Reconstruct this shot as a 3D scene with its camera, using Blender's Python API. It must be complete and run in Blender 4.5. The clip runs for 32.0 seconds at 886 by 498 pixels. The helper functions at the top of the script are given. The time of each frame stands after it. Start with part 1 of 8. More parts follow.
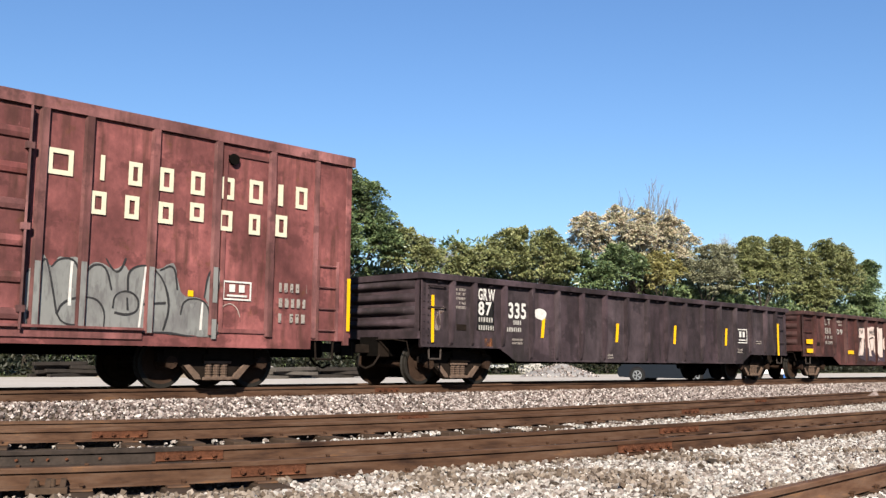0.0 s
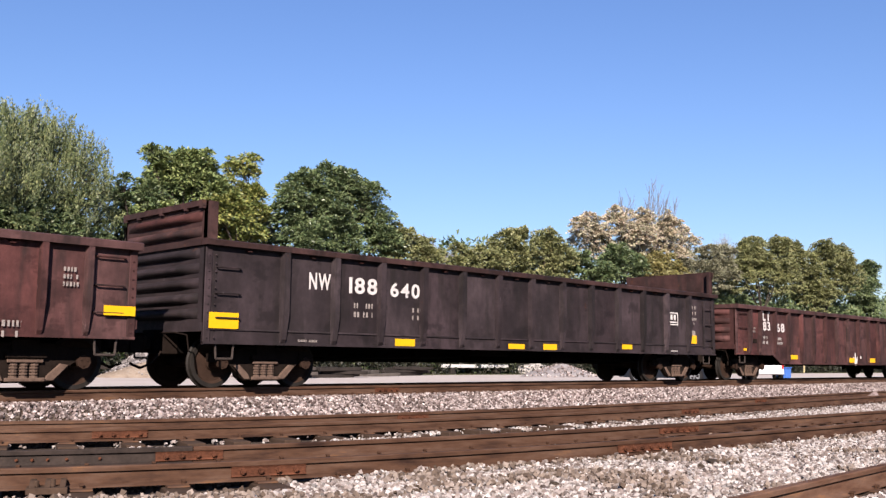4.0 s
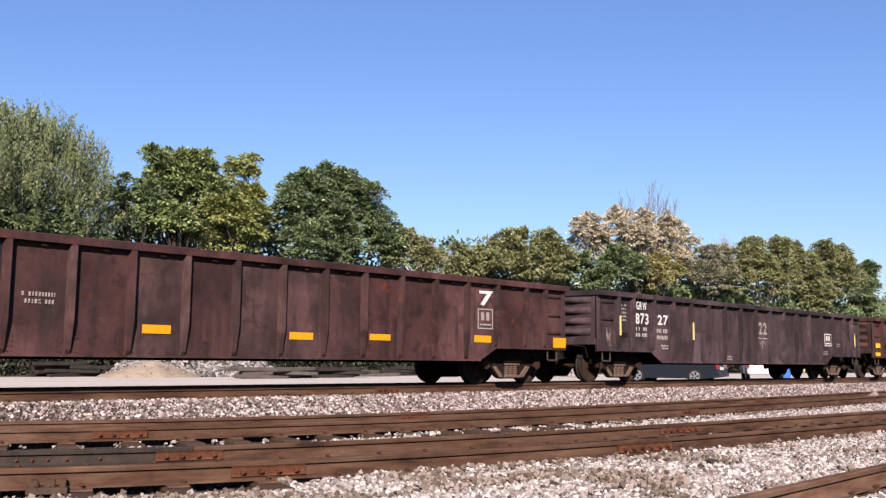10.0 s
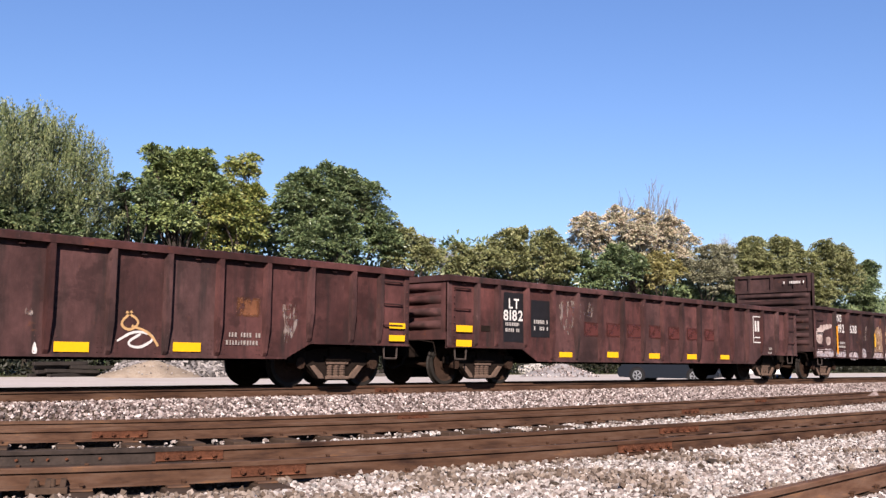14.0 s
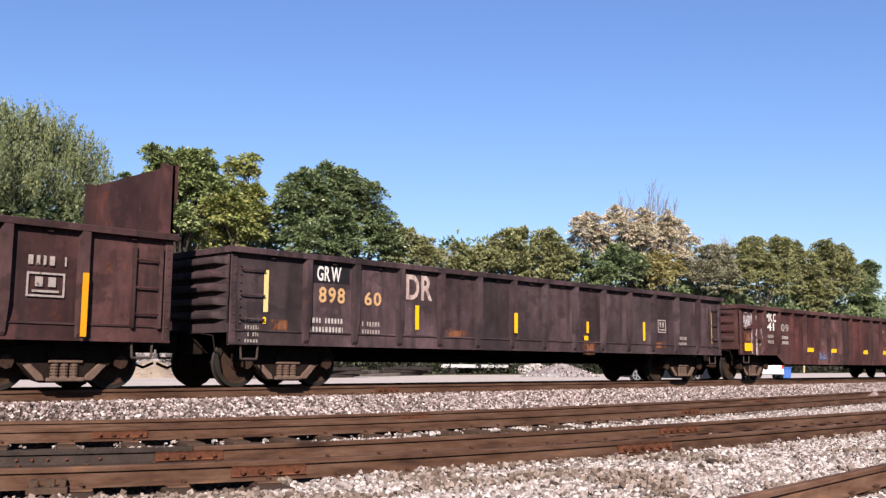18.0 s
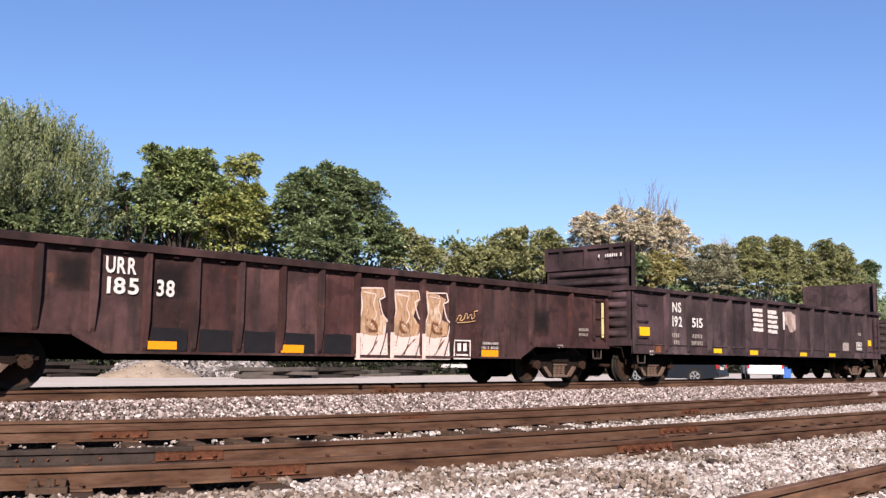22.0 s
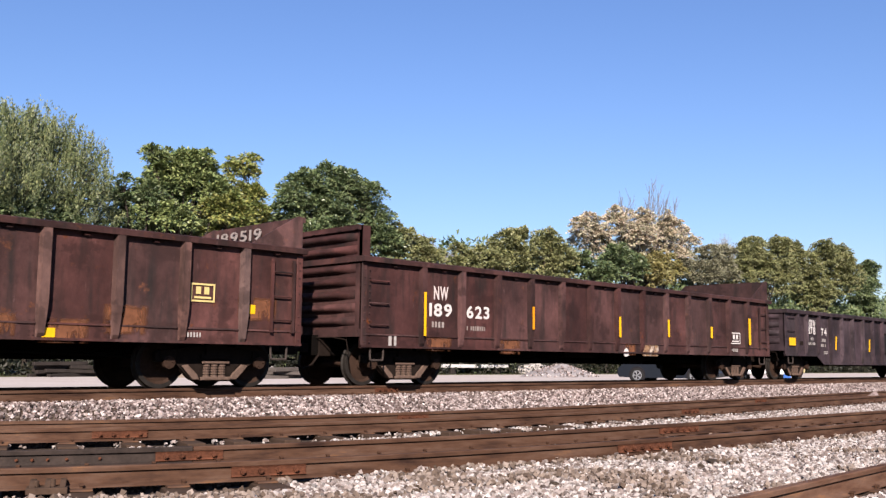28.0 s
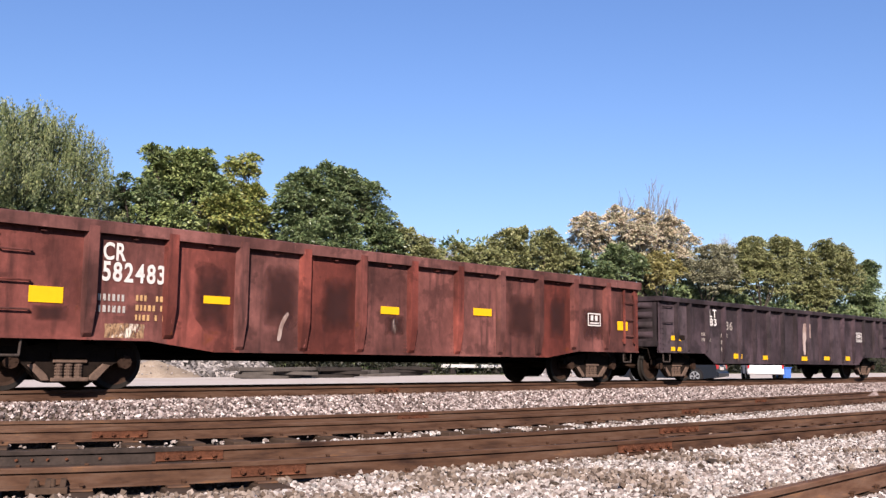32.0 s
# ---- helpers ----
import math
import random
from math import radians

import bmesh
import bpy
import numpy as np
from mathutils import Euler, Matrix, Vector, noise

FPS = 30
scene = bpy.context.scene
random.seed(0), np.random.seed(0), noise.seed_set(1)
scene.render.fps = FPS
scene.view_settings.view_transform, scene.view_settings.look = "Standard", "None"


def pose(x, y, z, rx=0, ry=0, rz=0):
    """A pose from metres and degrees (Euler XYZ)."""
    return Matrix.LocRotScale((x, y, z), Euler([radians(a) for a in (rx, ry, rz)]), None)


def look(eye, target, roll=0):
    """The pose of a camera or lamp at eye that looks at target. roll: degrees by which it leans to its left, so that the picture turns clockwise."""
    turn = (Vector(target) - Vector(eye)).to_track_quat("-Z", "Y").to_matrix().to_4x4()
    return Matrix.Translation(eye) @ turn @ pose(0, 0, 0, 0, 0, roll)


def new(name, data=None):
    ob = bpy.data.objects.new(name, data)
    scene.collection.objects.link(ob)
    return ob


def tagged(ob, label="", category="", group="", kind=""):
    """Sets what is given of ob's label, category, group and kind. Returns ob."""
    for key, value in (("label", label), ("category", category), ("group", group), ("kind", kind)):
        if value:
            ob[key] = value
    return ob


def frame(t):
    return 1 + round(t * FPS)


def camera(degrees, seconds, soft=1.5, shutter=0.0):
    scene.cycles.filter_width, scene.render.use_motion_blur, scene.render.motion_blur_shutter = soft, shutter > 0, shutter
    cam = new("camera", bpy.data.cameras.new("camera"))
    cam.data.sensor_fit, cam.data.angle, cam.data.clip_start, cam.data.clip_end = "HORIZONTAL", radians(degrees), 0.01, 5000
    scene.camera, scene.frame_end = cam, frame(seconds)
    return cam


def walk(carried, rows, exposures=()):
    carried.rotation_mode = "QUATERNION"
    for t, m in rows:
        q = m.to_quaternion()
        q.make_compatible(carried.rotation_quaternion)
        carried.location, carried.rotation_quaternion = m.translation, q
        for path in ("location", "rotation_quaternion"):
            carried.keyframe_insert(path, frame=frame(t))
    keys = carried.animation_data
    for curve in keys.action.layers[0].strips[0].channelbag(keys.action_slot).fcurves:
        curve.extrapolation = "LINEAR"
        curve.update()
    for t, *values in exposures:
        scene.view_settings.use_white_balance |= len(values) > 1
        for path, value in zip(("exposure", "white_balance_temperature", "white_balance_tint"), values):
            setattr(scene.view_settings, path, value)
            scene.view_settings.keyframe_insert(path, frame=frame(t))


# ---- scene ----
cam = camera(50.09, 32.0, soft=1.4)
EYE = Vector((0.0, 0.0, 0.92))
# the camera stands on a tripod beside the yard and does not move
YAW, TILT, LEAN = radians(45.11), radians(6.706), 0.608
AIM = Vector((math.sin(YAW) * math.cos(TILT), math.cos(YAW) * math.cos(TILT), math.sin(TILT)))
STAND = look(EYE, EYE + AIM * 10, LEAN)
# the camera settles its white balance in the first three seconds
STOPS = 1.40
walk(cam, [(0.0, STAND), (32.0, STAND)], exposures=[(0.0, STOPS, 6500, -3), (1.3, STOPS, 6500, -2), (2.1, STOPS, 6500, 4), (3.0, STOPS, 6500, 10), (32.0, STOPS, 6500, 10)])

# ---------------------------------------------------------------- light
SUN_WAY = Vector((-0.95, -1.0, 0.77)).normalized()      # towards the sun
SUN_EL = math.asin(SUN_WAY.z)
SUN_AZ = math.atan2(SUN_WAY.x, SUN_WAY.y)
world = bpy.data.worlds.new("sky")
scene.world = world
world.use_nodes = True
wn = world.node_tree.nodes
sky = wn.new("ShaderNodeTexSky")
sky.sky_type = "NISHITA"
sky.sun_disc = False
sky.sun_elevation, sky.sun_rotation = SUN_EL, SUN_AZ
sky.air_density, sky.dust_density, sky.ozone_density = 1.35, 0.15, 2.4
wn["Background"].inputs["Strength"].default_value = 0.05
deep = wn.new("ShaderNodeMix")                 # a clear, deep blue autumn sky
deep.data_type, deep.blend_type = "RGBA", "MULTIPLY"
deep.inputs[0].default_value, deep.inputs[7].default_value = 1.0, (0.650, 0.760, 1.130, 1)
world.node_tree.links.new(sky.outputs["Color"], deep.inputs[6])
world.node_tree.links.new(deep.outputs[2], wn["Background"].inputs["Color"])
sun = new("sun", bpy.data.lights.new("sun", "SUN"))
sun.data.energy, sun.data.angle, sun.data.color = 5.0, radians(0.5), (1.0, 0.875, 0.79)
sun.matrix_world = look(SUN_WAY * 50, (0, 0, 0))

# ---------------------------------------------------------------- materials
MATS = {}
BASE_CUT = 0.72          # cuts base colours evenly, against a raised exposure, so that shade comes out darker


def shader(name):
    m = bpy.data.materials.new(name)
    m.use_nodes = True
    t = m.node_tree
    return m, t, t.nodes["Principled BSDF"], t.links


def ramp(t, fac, stops):
    r = t.nodes.new("ShaderNodeValToRGB")
    while len(r.color_ramp.elements) < len(stops):
        r.color_ramp.elements.new(0.5)
    for e, (p, c) in zip(r.color_ramp.elements, stops):
        e.position, e.color = p, (*c, 1)
    t.links.new(fac, r.inputs["Fac"])
    return r.outputs["Color"]


def noise_tex(t, scale, detail=4.0, rough=0.6, coords=None, stretch=None):
    n = t.nodes.new("ShaderNodeTexNoise")
    n.inputs["Scale"].default_value = scale
    n.inputs["Detail"].default_value = detail
    n.inputs["Roughness"].default_value = rough
    c = coords or t.nodes.new("ShaderNodeTexCoord").outputs["Object"]
    if stretch:
        mp = t.nodes.new("ShaderNodeMapping")
        mp.inputs["Scale"].default_value = stretch
        t.links.new(c, mp.inputs["Vector"])
        c = mp.outputs["Vector"]
    t.links.new(c, n.inputs["Vector"])
    return n.outputs["Fac"]


def mixed(t, fac, a, b):
    n = t.nodes.new("ShaderNodeMix")
    n.data_type = "RGBA"
    for sock, v in ((n.inputs[0], fac), (n.inputs[6], a), (n.inputs[7], b)):
        if isinstance(v, (int, float)):
            sock.default_value = v
        elif isinstance(v, tuple):
            sock.default_value = (*v, 1)
        else:
            t.links.new(v, sock)
    return n.outputs[2]


def bumped(t, bsdf, height, strength, dist=0.01):
    b = t.nodes.new("ShaderNodeBump")
    b.inputs["Strength"].default_value = strength
    b.inputs["Distance"].default_value = dist
    t.links.new(height, b.inputs["Height"])
    t.links.new(b.outputs["Normal"], bsdf.inputs["Normal"])


def dark(c, k):
    return tuple(v * k for v in c)


def car_paint(name, base, rust=(0.16, 0.055, 0.022), amount=0.5, grime=(0.035, 0.028, 0.026)):
    """Weathered freight-car paint: faded patches, streaks running down, rust blooms."""
    if name in MATS:
        return MATS[name]
    base, rust, grime = (base[0] * 0.63, base[1] * 0.57, base[2] * 0.61), dark(rust, 0.80 * BASE_CUT), dark(grime, 0.45 * BASE_CUT)
    m, t, b, l = shader(name)
    oi = t.nodes.new("ShaderNodeObjectInfo")
    rnd = oi.outputs["Random"]
    far = t.nodes.new("ShaderNodeVectorMath")          # every sheet has weathered in its own way
    far.operation = "MULTIPLY_ADD"
    far.inputs[1].default_value, far.inputs[0].default_value = (41.0, 0.0, 23.0), (1, 1, 1)
    l.new(rnd, far.inputs[0])
    l.new(t.nodes.new("ShaderNodeTexCoord").outputs["Object"], far.inputs[2])
    geo = far.outputs[0]
    patch = noise_tex(t, 0.75, 4, 0.55, geo, (1.0, 1.0, 0.8))
    tone = ramp(t, patch, [(0.32, dark(base, 0.52)), (0.50, dark(base, 1.0)), (0.66, dark(base, 1.65))])
    streak = noise_tex(t, 2.2, 3, 0.6, geo, (1.8, 1.0, 0.25))
    sm = ramp(t, streak, [(0.50, (0, 0, 0)), (0.70, (0.80, 0.80, 0.80))])
    c1 = mixed(t, sm, tone, grime)
    pale = noise_tex(t, 3.0, 5, 0.65, geo, (2.6, 1.0, 0.22))
    dust = tuple(k + 1.5 * v for k, v in zip((0.011, 0.008, 0.008), base))
    c1 = mixed(t, ramp(t, pale, [(0.60, (0, 0, 0)), (0.80, (0.42, 0.42, 0.42))]), c1, dust)
    bloom = noise_tex(t, 2.4, 8, 0.72, geo)
    lo, hi = 0.70 - 0.16 * amount, 0.80 - 0.12 * amount
    bm_ = ramp(t, bloom, [(lo, (0, 0, 0)), (hi, (1, 1, 1))])
    c2 = mixed(t, bm_, c1, rust)
    grain = noise_tex(t, 7.0, 7, 0.7, geo, (1.0, 1.0, 0.75))
    spot = t.nodes.new("ShaderNodeMix")
    spot.data_type, spot.blend_type = "RGBA", "MULTIPLY"
    spot.inputs[0].default_value = 1.0
    l.new(c2, spot.inputs[6])
    l.new(ramp(t, grain, [(0.34, (0.80, 0.79, 0.79)), (0.52, (1.0, 0.99, 0.99)), (0.68, (1.25, 1.23, 1.22))]), spot.inputs[7])
    c2 = spot.outputs[2]
    blot = noise_tex(t, 1.3, 6, 0.62, geo, (1.0, 1.0, 1.25))
    c2 = mixed(t, ramp(t, blot, [(0.545, (0, 0, 0)), (0.585, (0.55, 0.55, 0.55)), (0.70, (0.75, 0.75, 0.75))]), c2, dark(base, 0.42))
    scuff = noise_tex(t, 4.2, 7, 0.78, geo, (2.2, 1.0, 0.55))
    c2 = mixed(t, ramp(t, scuff, [(0.64, (0, 0, 0)), (0.675, (0.5, 0.5, 0.5)), (0.76, (0.8, 0.8, 0.8))]), c2, tuple(0.020 + 2.0 * v for v in base))
    # each piece of the car has faded a little differently
    hv = t.nodes.new("ShaderNodeHueSaturation")
    mr = t.nodes.new("ShaderNodeMapRange")
    mr.inputs["To Min"].default_value, mr.inputs["To Max"].default_value = 0.74, 1.22
    l.new(rnd, mr.inputs["Value"])
    turn = t.nodes.new("ShaderNodeMath")
    turn.operation = "MULTIPLY"
    turn.inputs[1].default_value = 7.3
    l.new(rnd, turn.inputs[0])
    fr = t.nodes.new("ShaderNodeMath")
    fr.operation = "FRACT"
    l.new(turn.outputs[0], fr.inputs[0])
    ms = t.nodes.new("ShaderNodeMapRange")
    ms.inputs["To Min"].default_value, ms.inputs["To Max"].default_value = 0.88, 1.14
    l.new(fr.outputs[0], ms.inputs["Value"])
    l.new(ms.outputs["Result"], hv.inputs["Saturation"])
    l.new(mr.outputs["Result"], hv.inputs["Value"])
    l.new(c2, hv.inputs["Color"])
    l.new(hv.outputs["Color"], b.inputs["Base Color"])
    b.inputs["Roughness"].default_value = 0.75
    b.inputs["Specular IOR Level"].default_value = 0.16
    fine = noise_tex(t, 9, 8, 0.75, geo)
    bumped(t, b, fine, 0.45, 0.02)
    MATS[name] = m
    return m


def plain(name, base, rough=0.7, var=0.25, scale=6.0, metal=0.0, bump=0.2, gloss=0.15):
    """A plain surface with grain at two scales."""
    if name in MATS:
        return MATS[name]
    base = dark(base, BASE_CUT)
    m, t, b, l = shader(name)
    n1 = noise_tex(t, scale, 6, 0.65)
    n2 = noise_tex(t, scale * 9, 4, 0.6)
    c = ramp(t, n1, [(0.3, dark(base, 1 - var)), (0.7, dark(base, 1 + var))])
    c = mixed(t, 0.25, c, ramp(t, n2, [(0.35, dark(base, 1 - 1.6 * var)), (0.65, dark(base, 1 + var))]))
    l.new(c, b.inputs["Base Color"])
    b.inputs["Roughness"].default_value = rough
    b.inputs["Metallic"].default_value = metal
    b.inputs["Specular IOR Level"].default_value = gloss
    bumped(t, b, n2, bump, 0.01)
    MATS[name] = m
    return m


def ragged(name, base, cover=0.5, scale=3.0, rough=0.75, var=0.25, stretch=(1, 1, 1), soft=0.0, thin=1.0):
    """Paint or rust that has worn through in places: bare where the mask is open."""
    if name in MATS:
        return MATS[name]
    m = plain(name, base, rough, var, scale * 1.7, bump=0.1)
    t = m.node_tree
    out, bsdf = t.nodes["Material Output"], t.nodes["Principled BSDF"]
    n = noise_tex(t, scale, 8, 0.72, stretch=stretch)
    mask = ramp(t, n, [(0.66 - 0.34 * cover, (0, 0, 0)), (0.74 - 0.34 * cover, (1, 1, 1))])
    if soft:
        # thins out towards the edges of the patch
        sp = t.nodes.new("ShaderNodeSeparateXYZ")
        t.links.new(t.nodes.new("ShaderNodeTexCoord").outputs["Generated"], sp.inputs[0])
        edge = None
        for ax in ("X", "Z"):
            a = t.nodes.new("ShaderNodeMath")
            a.operation = "PINGPONG"
            a.inputs[1].default_value = 0.5
            t.links.new(sp.outputs[ax], a.inputs[0])
            if edge:
                mn = t.nodes.new("ShaderNodeMath")
                mn.operation = "MINIMUM"
                t.links.new(edge, mn.inputs[0])
                t.links.new(a.outputs[0], mn.inputs[1])
                edge = mn.outputs[0]
            else:
                edge = a.outputs[0]
        wob = t.nodes.new("ShaderNodeMath")
        wob.operation = "MULTIPLY_ADD"
        wob.inputs[1].default_value = soft * 1.6
        t.links.new(noise_tex(t, 6.0, 5, 0.7), wob.inputs[0])
        t.links.new(edge, wob.inputs[2])
        fade = ramp(t, wob.outputs[0], [(soft * 1.0, (0, 0, 0)), (soft * 2.4, (thin, thin, thin))])
        mul = t.nodes.new("ShaderNodeMix")
        mul.data_type, mul.blend_type = "RGBA", "MULTIPLY"
        mul.inputs[0].default_value = 1.0
        t.links.new(mask, mul.inputs[6])
        t.links.new(fade, mul.inputs[7])
        mask = mul.outputs[2]
    tr = t.nodes.new("ShaderNodeBsdfTransparent")
    mx = t.nodes.new("ShaderNodeMixShader")
    t.links.new(mask, mx.inputs[0])
    t.links.new(tr.outputs[0], mx.inputs[1])
    t.links.new(bsdf.outputs[0], mx.inputs[2])
    t.links.new(mx.outputs[0], out.inputs["Surface"])
    return m


def mottled(name, cols, cover=0.8, scale=1.6, rough=0.65):
    """Old spray paint: colours that run down and wear through to the sheet."""
    cols = [dark(c, BASE_CUT) for c in cols]
    m, t, b, l = shader(name)
    n1 = noise_tex(t, scale, 5, 0.6, stretch=(1.6, 1, 1.0))
    k = len(cols)
    c = ramp(t, n1, [(0.36 + 0.28 * i / (k - 1), col) for i, col in enumerate(cols)])
    n2 = noise_tex(t, scale * 5, 4, 0.6, stretch=(2.0, 1, 0.5))
    c = mixed(t, ramp(t, n2, [(0.50, (0, 0, 0)), (0.62, (0.7, 0.7, 0.7))]), c, dark(cols[0], 0.7))
    n4 = noise_tex(t, scale * 4, 4, 0.6, stretch=(1.2, 1, 0.8))
    c = mixed(t, ramp(t, n4, [(0.60, (0, 0, 0)), (0.66, (0.8, 0.8, 0.8))]), c, cols[-1])
    l.new(c, b.inputs["Base Color"])
    b.inputs["Roughness"].default_value = rough
    n3 = noise_tex(t, scale * 2.6, 6, 0.65, stretch=(2.0, 1, 0.55))
    mask = ramp(t, n3, [(0.60 - 0.26 * cover, (0, 0, 0)), (0.66 - 0.26 * cover, (1, 1, 1))])
    tr = t.nodes.new("ShaderNodeBsdfTransparent")
    mx = t.nodes.new("ShaderNodeMixShader")
    l.new(mask, mx.inputs[0])
    l.new(tr.outputs[0], mx.inputs[1])
    l.new(b.outputs[0], mx.inputs[2])
    l.new(mx.outputs[0], t.nodes["Material Output"].inputs["Surface"])
    return m


def islands(name, cols, rough=0.8, trans=0.0, scale=0.0):
    """Many small pieces in one mesh, each with its own tone."""
    if name in MATS:
        return MATS[name]
    cols = [dark(c, BASE_CUT) for c in cols]
    m, t, b, l = shader(name)
    g = t.nodes.new("ShaderNodeNewGeometry")
    k = len(cols)
    c = ramp(t, g.outputs["Random Per Island"], [(i / max(1, k - 1), col) for i, col in enumerate(cols)])
    if scale:
        n = noise_tex(t, scale, 3, 0.6)
        c = mixed(t, ramp(t, n, [(0.35, (0, 0, 0)), (0.7, (0.55, 0.55, 0.55))]), c, dark(cols[0], 0.6))
    l.new(c, b.inputs["Base Color"])
    b.inputs["Roughness"].default_value = rough
    b.inputs["Specular IOR Level"].default_value = 0.5 if trans else 0.15
    if trans:
        tr = t.nodes.new("ShaderNodeBsdfTranslucent")
        l.new(c, tr.inputs["Color"])
        mx = t.nodes.new("ShaderNodeMixShader")
        mx.inputs[0].default_value = trans
        l.new(b.outputs[0], mx.inputs[1])
        l.new(tr.outputs[0], mx.inputs[2])
        l.new(mx.outputs[0], t.nodes["Material Output"].inputs["Surface"])
    MATS[name] = m
    return m


def rail_steel(name="rail_steel", k=1.0):
    if name in MATS:
        return MATS[name]
    k *= BASE_CUT
    m, t, b, l = shader(name)
    n1 = noise_tex(t, 3.0, 6, 0.7, stretch=(0.35, 1, 2.5))
    n2 = noise_tex(t, 40, 5, 0.7)
    c = ramp(t, n1, [(0.30, dark((0.020, 0.0095, 0.007), k)), (0.48, dark((0.074, 0.037, 0.022), k)), (0.60, dark((0.098, 0.056, 0.038), k)), (0.75, dark((0.190, 0.088, 0.036), k))])
    c = mixed(t, ramp(t, n2, [(0.5, (0, 0, 0)), (0.75, (0.6, 0.6, 0.6))]), c, (0.043, 0.025, 0.018))
    l.new(c, b.inputs["Base Color"])
    b.inputs["Roughness"].default_value = 0.85
    b.inputs["Specular IOR Level"].default_value = 0.12
    bumped(t, b, n2, 0.3, 0.004)
    MATS[name] = m
    return m


def ground_mat(name, cols, scale, fine, rough=0.95):
    if name in MATS:
        return MATS[name]
    cols = [dark(c, BASE_CUT) for c in cols]
    m, t, b, l = shader(name)
    v = t.nodes.new("ShaderNodeTexVoronoi")
    v.inputs["Scale"].default_value = fine
    geo = t.nodes.new("ShaderNodeTexCoord").outputs["Object"]
    l.new(geo, v.inputs["Vector"])
    sep = t.nodes.new("ShaderNodeSeparateColor")
    l.new(v.outputs["Color"], sep.inputs[0])
    c = ramp(t, sep.outputs[0], [(0.0, cols[0]), (0.5, cols[1]), (1.0, cols[2])])
    big = noise_tex(t, scale, 5, 0.65, geo)
    c = mixed(t, ramp(t, big, [(0.42, (0, 0, 0)), (0.68, (0.75, 0.75, 0.75))]), c, cols[3])
    l.new(c, b.inputs["Base Color"])
    b.inputs["Roughness"].default_value = rough
    b.inputs["Specular IOR Level"].default_value = 0.1
    bumped(t, b, v.outputs["Distance"], 0.5, 0.02)
    MATS[name] = m
    return m


# ---------------------------------------------------------------- mesh tools
def box(bm, x0, x1, y0, y1, z0, z1):
    v = [bm.verts.new(p) for p in ((x0, y0, z0), (x1, y0, z0), (x1, y1, z0), (x0, y1, z0), (x0, y0, z1), (x1, y0, z1), (x1, y1, z1), (x0, y1, z1))]
    for f in ((3, 2, 1, 0), (4, 5, 6, 7), (0, 1, 5, 4), (1, 2, 6, 5), (2, 3, 7, 6), (3, 0, 4, 7)):
        bm.faces.new([v[i] for i in f])
    return v


def prism(bm, prof, axis, a, b):
    """A profile drawn in the other two axes, run along the axis from a to b."""
    def at(p, q):
        return {0: (q, p[0], p[1]), 1: (p[0], q, p[1]), 2: (p[0], p[1], q)}[axis]
    lo = [bm.verts.new(at(p, a)) for p in prof]
    hi = [bm.verts.new(at(p, b)) for p in prof]
    n = len(prof)
    for i in range(n):
        bm.faces.new((lo[i], lo[(i + 1) % n], hi[(i + 1) % n], hi[i]))
    bm.faces.new(lo[::-1])
    bm.faces.new(hi)


def rod(bm, p0, p1, r0, n=8, r1=None, cap=True):
    p0, p1 = Vector(p0), Vector(p1)
    r1 = r0 if r1 is None else r1
    d = (p1 - p0).normalized()
    a = d.orthogonal().normalized()
    b = d.cross(a)
    lo = [bm.verts.new(p0 + (a * math.cos(k * math.tau / n) + b * math.sin(k * math.tau / n)) * r0) for k in range(n)]
    hi = [bm.verts.new(p1 + (a * math.cos(k * math.tau / n) + b * math.sin(k * math.tau / n)) * r1) for k in range(n)]
    for k in range(n):
        bm.faces.new((lo[k], lo[(k + 1) % n], hi[(k + 1) % n], hi[k]))
    if cap:
        bm.faces.new(lo[::-1])
        bm.faces.new(hi)


def bent(bm, pts, r, n=6):
    for p, q in zip(pts, pts[1:]):
        rod(bm, p, q, r, n)


def finish(bm, name, material, smooth=False):
    bmesh.ops.recalc_face_normals(bm, faces=bm.faces)
    me = bpy.data.meshes.new(name)
    bm.to_mesh(me)
    bm.free()
    me.materials.append(material)
    if smooth:
        me.shade_smooth()
    return me


def part(name, bm, material, parent=None, label="", at=None, smooth=False):
    """One mesh object, under a thing or a part. bm may be a mesh that is shared."""
    me = bm if isinstance(bm, bpy.types.Mesh) else finish(bm, name, material, smooth)
    ob = new(name, me)
    if parent:
        ob.parent = parent
    if at:
        ob.location = at
    if label:
        ob["label"] = label
    return ob


def raw_mesh(name, verts, faces, material):
    me = bpy.data.meshes.new(name)
    me.from_pydata(verts, [], faces)
    me.materials.append(material)
    me.update()
    return me


def rounded(bm, w):
    bmesh.ops.bevel(bm, geom=list(bm.edges), offset=w, segments=1, affect="EDGES")


SHARED = {}


def shared(key, make):
    if key not in SHARED:
        SHARED[key] = make()
    return SHARED[key]


# ---------------------------------------------------------------- lettering
WORDS, EXTENT = {}, {}


